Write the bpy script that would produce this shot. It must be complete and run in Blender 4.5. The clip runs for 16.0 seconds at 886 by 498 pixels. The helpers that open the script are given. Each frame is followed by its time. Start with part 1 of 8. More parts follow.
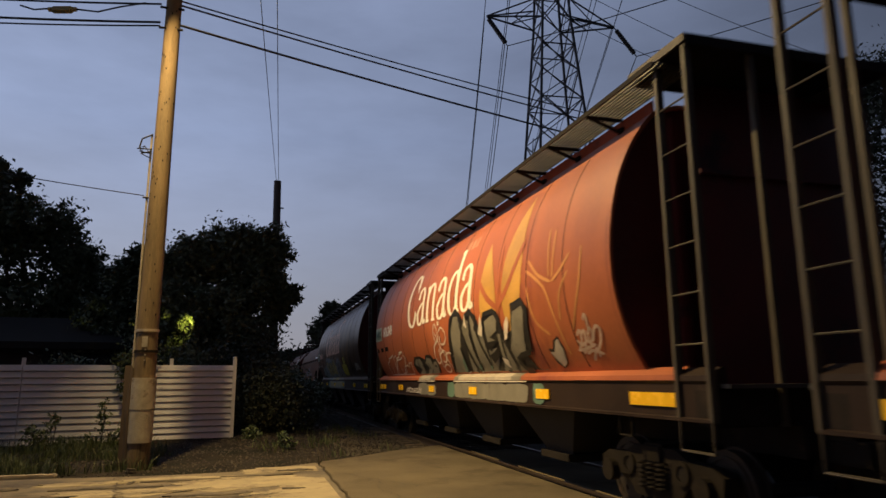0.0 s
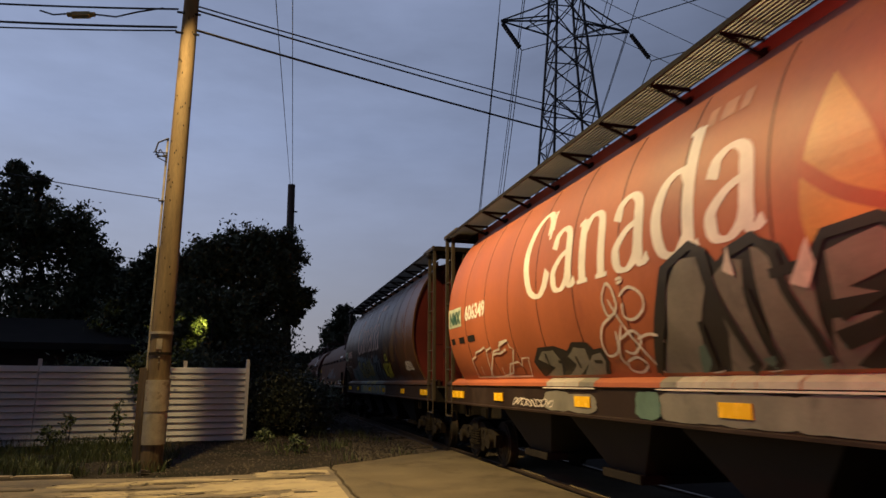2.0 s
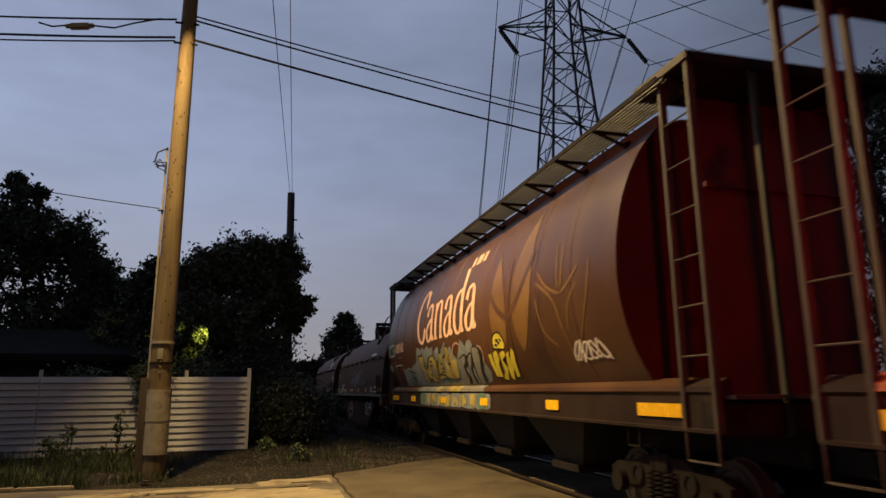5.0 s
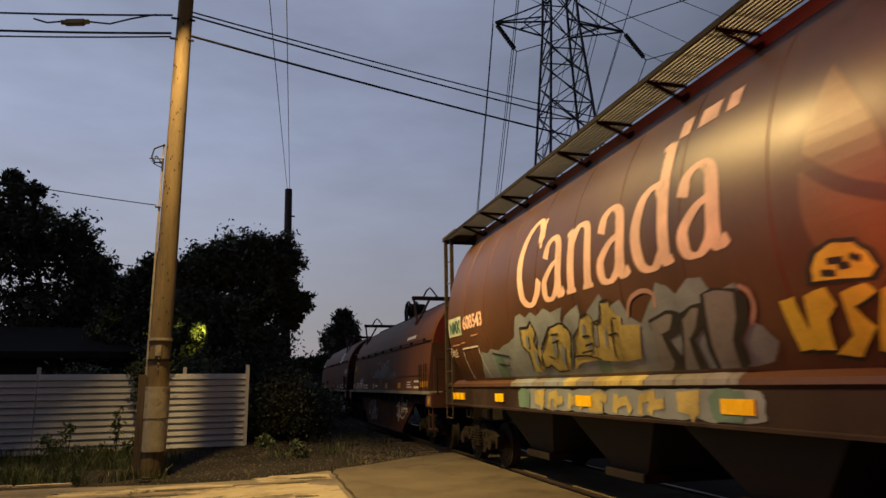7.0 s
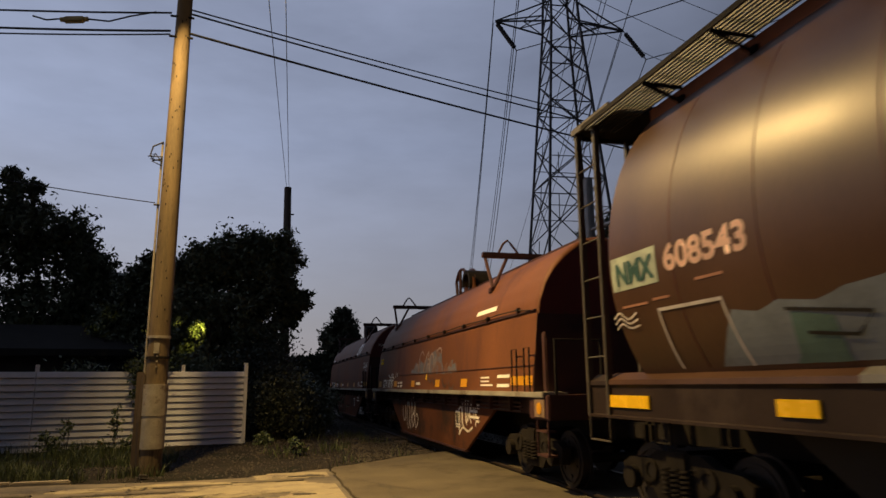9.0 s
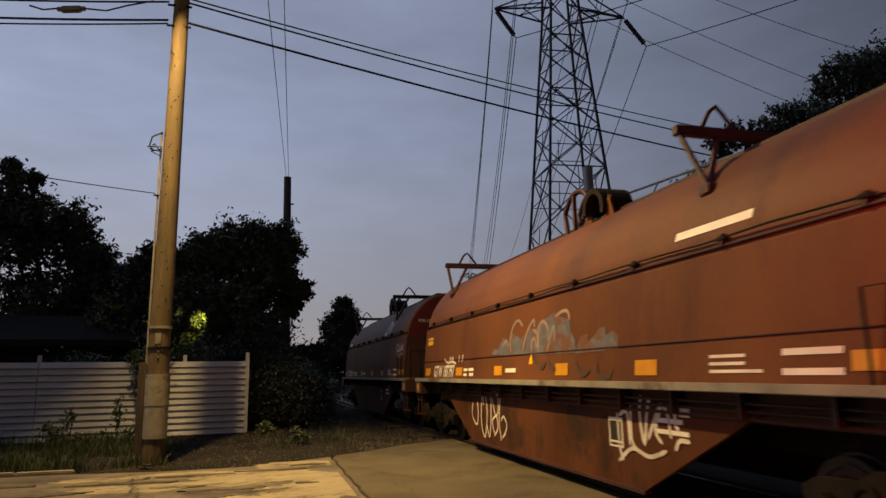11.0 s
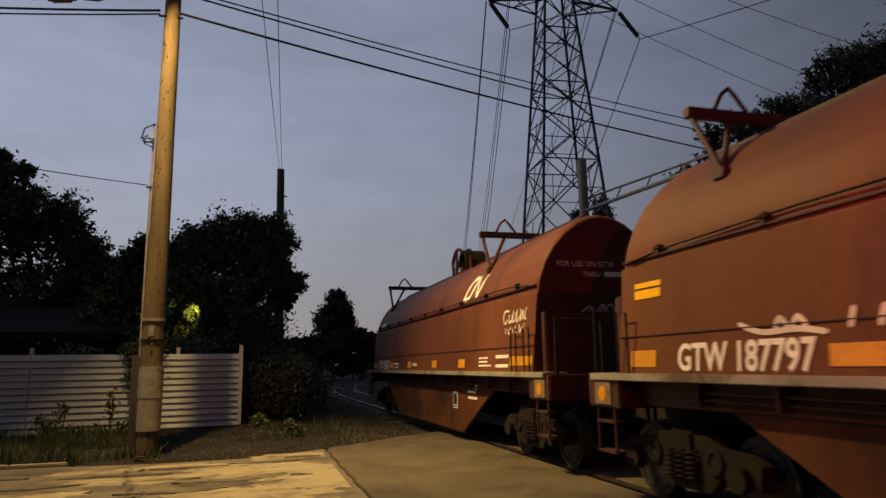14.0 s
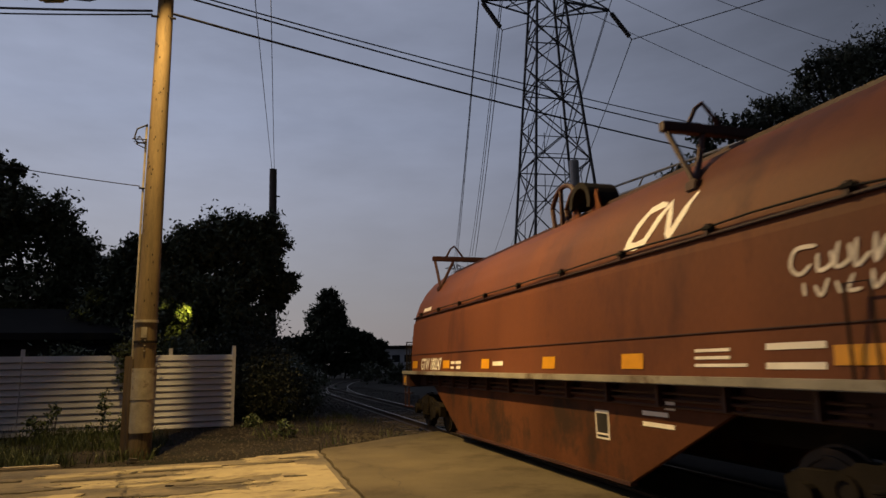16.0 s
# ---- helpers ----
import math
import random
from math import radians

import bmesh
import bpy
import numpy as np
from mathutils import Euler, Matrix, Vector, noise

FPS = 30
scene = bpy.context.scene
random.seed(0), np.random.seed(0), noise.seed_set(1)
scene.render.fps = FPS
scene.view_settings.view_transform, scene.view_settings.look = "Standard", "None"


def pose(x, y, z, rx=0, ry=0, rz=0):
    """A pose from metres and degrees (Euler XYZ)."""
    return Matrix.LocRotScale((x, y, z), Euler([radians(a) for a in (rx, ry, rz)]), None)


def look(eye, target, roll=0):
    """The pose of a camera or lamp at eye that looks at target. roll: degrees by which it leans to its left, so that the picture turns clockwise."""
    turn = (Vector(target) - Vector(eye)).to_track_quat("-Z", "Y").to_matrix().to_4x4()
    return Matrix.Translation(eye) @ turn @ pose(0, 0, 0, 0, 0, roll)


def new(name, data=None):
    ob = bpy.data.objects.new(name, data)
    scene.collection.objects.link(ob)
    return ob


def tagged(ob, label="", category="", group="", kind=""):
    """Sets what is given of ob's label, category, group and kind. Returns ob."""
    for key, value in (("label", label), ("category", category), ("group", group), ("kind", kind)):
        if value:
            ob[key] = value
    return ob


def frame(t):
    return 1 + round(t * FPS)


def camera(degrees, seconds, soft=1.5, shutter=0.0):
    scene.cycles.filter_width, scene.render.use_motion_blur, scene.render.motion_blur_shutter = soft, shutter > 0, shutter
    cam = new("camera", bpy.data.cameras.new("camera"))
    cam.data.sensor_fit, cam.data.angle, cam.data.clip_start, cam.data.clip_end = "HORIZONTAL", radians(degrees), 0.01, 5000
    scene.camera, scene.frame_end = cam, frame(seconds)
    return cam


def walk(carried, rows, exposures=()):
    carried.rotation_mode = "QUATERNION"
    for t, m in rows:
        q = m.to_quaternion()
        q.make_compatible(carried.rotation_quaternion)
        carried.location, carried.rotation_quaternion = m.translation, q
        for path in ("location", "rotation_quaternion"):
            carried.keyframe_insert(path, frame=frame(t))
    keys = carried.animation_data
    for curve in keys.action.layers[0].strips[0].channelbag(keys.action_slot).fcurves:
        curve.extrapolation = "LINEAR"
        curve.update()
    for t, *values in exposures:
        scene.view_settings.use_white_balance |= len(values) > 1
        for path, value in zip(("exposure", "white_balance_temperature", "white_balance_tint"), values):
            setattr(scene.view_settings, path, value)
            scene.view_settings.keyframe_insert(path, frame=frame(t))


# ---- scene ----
LENS = 66.78
# seconds, x, y, z, yaw right of the track, pitch up, roll
EYE = (
    (0.0, -0.005, -0.011, 1.563, 16.12, 10.94, -0.36),
    (0.5, -0.012, 0.000, 1.568, 15.46, 10.91, -0.04),
    (1.0, -0.016, 0.006, 1.574, 15.11, 10.82, 0.20),
    (1.5, -0.014, 0.005, 1.578, 14.99, 11.08, 0.25),
    (2.0, -0.006, -0.001, 1.577, 15.01, 11.28, 0.19),
    (2.5, 0.004, -0.010, 1.572, 15.10, 11.59, -0.03),
    (3.0, 0.008, -0.019, 1.569, 15.22, 11.80, -0.20),
    (3.5, 0.006, -0.021, 1.570, 15.22, 11.86, -0.29),
    (4.0, 0.001, -0.011, 1.570, 15.12, 11.88, -0.34),
    (6.5, -0.002, 0.004, 1.567, 15.02, 11.61, -0.72),
    (7.0, -0.001, 0.011, 1.564, 15.17, 11.49, -0.78),
    (7.5, 0.006, 0.008, 1.562, 15.31, 11.46, -0.75),
    (8.0, 0.016, 0.002, 1.558, 15.40, 11.47, -0.72),
    (8.5, 0.021, -0.000, 1.556, 15.40, 11.49, -0.62),
    (9.0, 0.019, 0.001, 1.558, 15.20, 11.39, -0.60),
    (11.5, 0.012, 0.004, 1.564, 15.31, 10.12, -1.00),
    (12.0, 0.006, 0.005, 1.569, 15.52, 9.80, -1.08),
    (12.5, 0.006, 0.002, 1.570, 15.67, 9.61, -1.05),
    (13.0, 0.007, -0.001, 1.565, 15.70, 9.57, -1.02),
    (13.5, 0.005, 0.001, 1.558, 15.72, 9.64, -0.98),
    (14.0, 0.000, 0.004, 1.556, 15.74, 9.81, -0.95),
    (14.5, -0.005, 0.002, 1.562, 15.72, 9.98, -0.94),
    (15.0, -0.013, 0.000, 1.570, 15.89, 10.17, -0.96),
    (15.5, -0.025, -0.006, 1.581, 16.13, 10.12, -1.03),
    (16.0, -0.035, -0.029, 1.594, 16.42, 9.71, -1.07),
)
# seconds, metres that the train has rolled
ROLLED = (
    (0.0, -0.00), (0.5, 1.78), (1.0, 3.55), (1.5, 5.32), (2.0, 7.09), (2.5, 8.86), (3.0, 10.64), (3.5, 12.44), (4.0, 14.25), (6.5, 23.39), (7.0, 25.19), (7.5, 26.97), (8.0, 28.75), (8.5, 30.52), (9.0, 32.28), (11.5, 41.00), (12.0, 42.73), (12.5, 44.45), (13.0, 46.15), (13.5, 47.87), (14.0, 49.58), (14.5, 51.29), (15.0, 53.00), (15.5, 54.71), (16.0, 56.37)
)

cam = camera(LENS, 16.0, soft=1.5, shutter=0.5)
walk(cam, [(t, pose(x, y, z, 90 + pitch, 0, -yaw) @ pose(0, 0, 0, 0, 0, roll)) for t, x, y, z, yaw, pitch, roll in EYE],
     exposures=[(0, 0.0, 6350, 10), (4, 0.0, 6400, 10), (6.5, 0.05, 7000, 10), (9, 0.05, 6900, 10), (12, 0.0, 7050, 10), (16, -0.02, 7250, 10)])

TRACK = 5.5          # the track's middle, x; the track runs along y
HOPPER, COIL = 18.08, 17.1   # lengths over couplers

# ---------------------------------------------------------------- light
world = bpy.data.worlds.new("dusk_sky")
scene.world = world
world.use_nodes = True
wn, wl = world.node_tree.nodes, world.node_tree.links
wn.clear()
w_out, w_bg = wn.new("ShaderNodeOutputWorld"), wn.new("ShaderNodeBackground")
sky = wn.new("ShaderNodeTexSky")
sky.sky_type, sky.sun_disc, sky.sun_elevation, sky.sun_rotation = "NISHITA", False, radians(2), radians(-70)
w_co, w_map = wn.new("ShaderNodeTexCoord"), wn.new("ShaderNodeMapping")
w_map.inputs["Scale"].default_value = (1.0, 1.0, 3.2)
w_noise = wn.new("ShaderNodeTexNoise")
w_noise.inputs["Scale"].default_value, w_noise.inputs["Detail"].default_value, w_noise.inputs["Roughness"].default_value = 2.3, 6.0, 0.55
w_ramp = wn.new("ShaderNodeValToRGB")
w_ramp.color_ramp.elements[0].position, w_ramp.color_ramp.elements[0].color = 0.30, (0.116, 0.139, 0.212, 1)
w_ramp.color_ramp.elements[1].position, w_ramp.color_ramp.elements[1].color = 0.72, (0.182, 0.218, 0.330, 1)
w_sep = wn.new("ShaderNodeSeparateXYZ")
w_low = wn.new("ShaderNodeMapRange")
w_low.inputs["From Min"].default_value, w_low.inputs["From Max"].default_value = 0.0, 0.34
w_haze = wn.new("ShaderNodeMix")
w_haze.data_type = "RGBA"
w_haze.inputs["A"].default_value = (0.155, 0.154, 0.180, 1)
w_mix = wn.new("ShaderNodeMix")
w_mix.data_type, w_mix.inputs["Factor"].default_value = "RGBA", 0.985
wl.new(w_co.outputs["Generated"], w_map.inputs["Vector"])
wl.new(w_map.outputs["Vector"], w_noise.inputs["Vector"])
wl.new(w_noise.outputs["Fac"], w_ramp.inputs["Fac"])
wl.new(w_co.outputs["Generated"], w_sep.inputs["Vector"])
wl.new(w_sep.outputs["Z"], w_low.inputs["Value"])
wl.new(w_low.outputs["Result"], w_haze.inputs["Factor"])
wl.new(w_ramp.outputs["Color"], w_haze.inputs["B"])
wl.new(sky.outputs["Color"], w_mix.inputs["A"])
wl.new(w_haze.outputs["Result"], w_mix.inputs["B"])
wl.new(w_mix.outputs["Result"], w_bg.inputs["Color"])
w_dot = wn.new("ShaderNodeVectorMath")     # the last daylight stands on one side
w_dot.operation = "DOT_PRODUCT"
w_dot.inputs[1].default_value = (-0.6, 0.8, 0.0)
w_side = wn.new("ShaderNodeMapRange")
w_side.inputs["From Min"].default_value, w_side.inputs["From Max"].default_value = -0.2, 1.0
w_side.inputs["To Min"].default_value, w_side.inputs["To Max"].default_value = 0.24, 2.10
wl.new(w_co.outputs["Generated"], w_dot.inputs[0])
wl.new(w_dot.outputs["Value"], w_side.inputs["Value"])
wl.new(w_side.outputs["Result"], w_bg.inputs["Strength"])
wl.new(w_bg.outputs["Background"], w_out.inputs["Surface"])

LAMP = Vector((-2.20, 12.5, 10.7))   # the street lamp's glass
street_light = bpy.data.lights.new("street_light", "AREA")
street_light.shape, street_light.size, street_light.energy, street_light.color = "DISK", 0.32, 1120, (1.0, 0.67, 0.26)
street_light.spread = radians(108)
lamp_ob = new("street_light", street_light)
lamp_ob.matrix_world = look(LAMP - Vector((0, 0, 0.03)), LAMP + Vector((0.45, -0.15, -1)))

# ---------------------------------------------------------------- materials
def mat(name, base, rough=0.6, metal=0.0, vary=0.3, scale=2.0, fine=40.0, bump=0.15, stain=None, stain_at=0.62, per_piece=0.0, streak=1.0, spec=0.5):
    m = bpy.data.materials.new(name)
    m.use_nodes = True
    n, l = m.node_tree.nodes, m.node_tree.links
    b = n["Principled BSDF"]
    co, mp = n.new("ShaderNodeTexCoord"), n.new("ShaderNodeMapping")
    mp.inputs["Scale"].default_value = (1, 1, streak)
    l.new(co.outputs["Object"], mp.inputs["Vector"])
    big, small = n.new("ShaderNodeTexNoise"), n.new("ShaderNodeTexNoise")
    big.inputs["Scale"].default_value, big.inputs["Detail"].default_value = scale, 5
    small.inputs["Scale"].default_value, small.inputs["Detail"].default_value = fine, 3
    l.new(mp.outputs["Vector"], big.inputs["Vector"])
    l.new(mp.outputs["Vector"], small.inputs["Vector"])
    mixn = n.new("ShaderNodeMath")
    mixn.operation = "MULTIPLY_ADD"
    mixn.inputs[1].default_value = 0.35
    l.new(small.outputs["Fac"], mixn.inputs[0])
    l.new(big.outputs["Fac"], mixn.inputs[2])
    ramp = n.new("ShaderNodeValToRGB")
    e = ramp.color_ramp.elements
    e[0].position, e[1].position = 0.42, 0.92
    e[0].color = (*[c * (1 - vary) for c in base], 1)
    e[1].color = (*[min(1, c * (1 + vary)) for c in base], 1)
    l.new(mixn.outputs["Value"], ramp.inputs["Fac"])
    out = ramp.outputs["Color"]
    if stain:
        sn = n.new("ShaderNodeTexNoise")
        sn.inputs["Scale"].default_value, sn.inputs["Detail"].default_value, sn.inputs["Roughness"].default_value = scale * 0.7, 8, 0.7
        l.new(mp.outputs["Vector"], sn.inputs["Vector"])
        sr = n.new("ShaderNodeMapRange")
        sr.inputs["From Min"].default_value, sr.inputs["From Max"].default_value = stain_at - 0.05, stain_at + 0.06
        l.new(sn.outputs["Fac"], sr.inputs["Value"])
        sm = n.new("ShaderNodeMix")
        sm.data_type = "RGBA"
        sm.inputs["B"].default_value = (*stain, 1)
        l.new(sr.outputs["Result"], sm.inputs["Factor"])
        l.new(out, sm.inputs["A"])
        out = sm.outputs["Result"]
    if per_piece:
        oi, hs, mr = n.new("ShaderNodeObjectInfo"), n.new("ShaderNodeHueSaturation"), n.new("ShaderNodeMapRange")
        mr.inputs["To Min"].default_value, mr.inputs["To Max"].default_value = 1 - per_piece, 1 + per_piece
        l.new(oi.outputs["Random"], mr.inputs["Value"])
        l.new(mr.outputs["Result"], hs.inputs["Value"])
        l.new(out, hs.inputs["Color"])
        out = hs.outputs["Color"]
    l.new(out, b.inputs["Base Color"])
    rr = n.new("ShaderNodeMapRange")
    rr.inputs["To Min"].default_value, rr.inputs["To Max"].default_value = max(0.03, rough - 0.1), min(1, rough + 0.12)
    l.new(big.outputs["Fac"], rr.inputs["Value"])
    l.new(rr.outputs["Result"], b.inputs["Roughness"])
    b.inputs["Metallic"].default_value = metal
    b.inputs["Specular IOR Level"].default_value = spec
    if bump:
        bp = n.new("ShaderNodeBump")
        bp.inputs["Strength"].default_value, bp.inputs["Distance"].default_value = bump, 0.02
        l.new(mixn.outputs["Value"], bp.inputs["Height"])
        l.new(bp.outputs["Normal"], b.inputs["Normal"])
    return m


def glow(name, color, strength):
    m = bpy.data.materials.new(name)
    m.use_nodes = True
    b = m.node_tree.nodes["Principled BSDF"]
    b.inputs["Base Color"].default_value = (*[c * 0.5 for c in color], 1)
    b.inputs["Emission Color"].default_value = (*color, 1)
    b.inputs["Emission Strength"].default_value = strength
    return m


def leaf_mat(name, a, b_):
    m = bpy.data.materials.new(name)
    m.use_nodes = True
    n, l = m.node_tree.nodes, m.node_tree.links
    geo, ramp = n.new("ShaderNodeNewGeometry"), n.new("ShaderNodeValToRGB")
    ramp.color_ramp.elements[0].color, ramp.color_ramp.elements[1].color = (*a, 1), (*b_, 1)
    l.new(geo.outputs["Random Per Island"], ramp.inputs["Fac"])
    l.new(ramp.outputs["Color"], n["Principled BSDF"].inputs["Base Color"])
    n["Principled BSDF"].inputs["Roughness"].default_value = 0.6
    return m


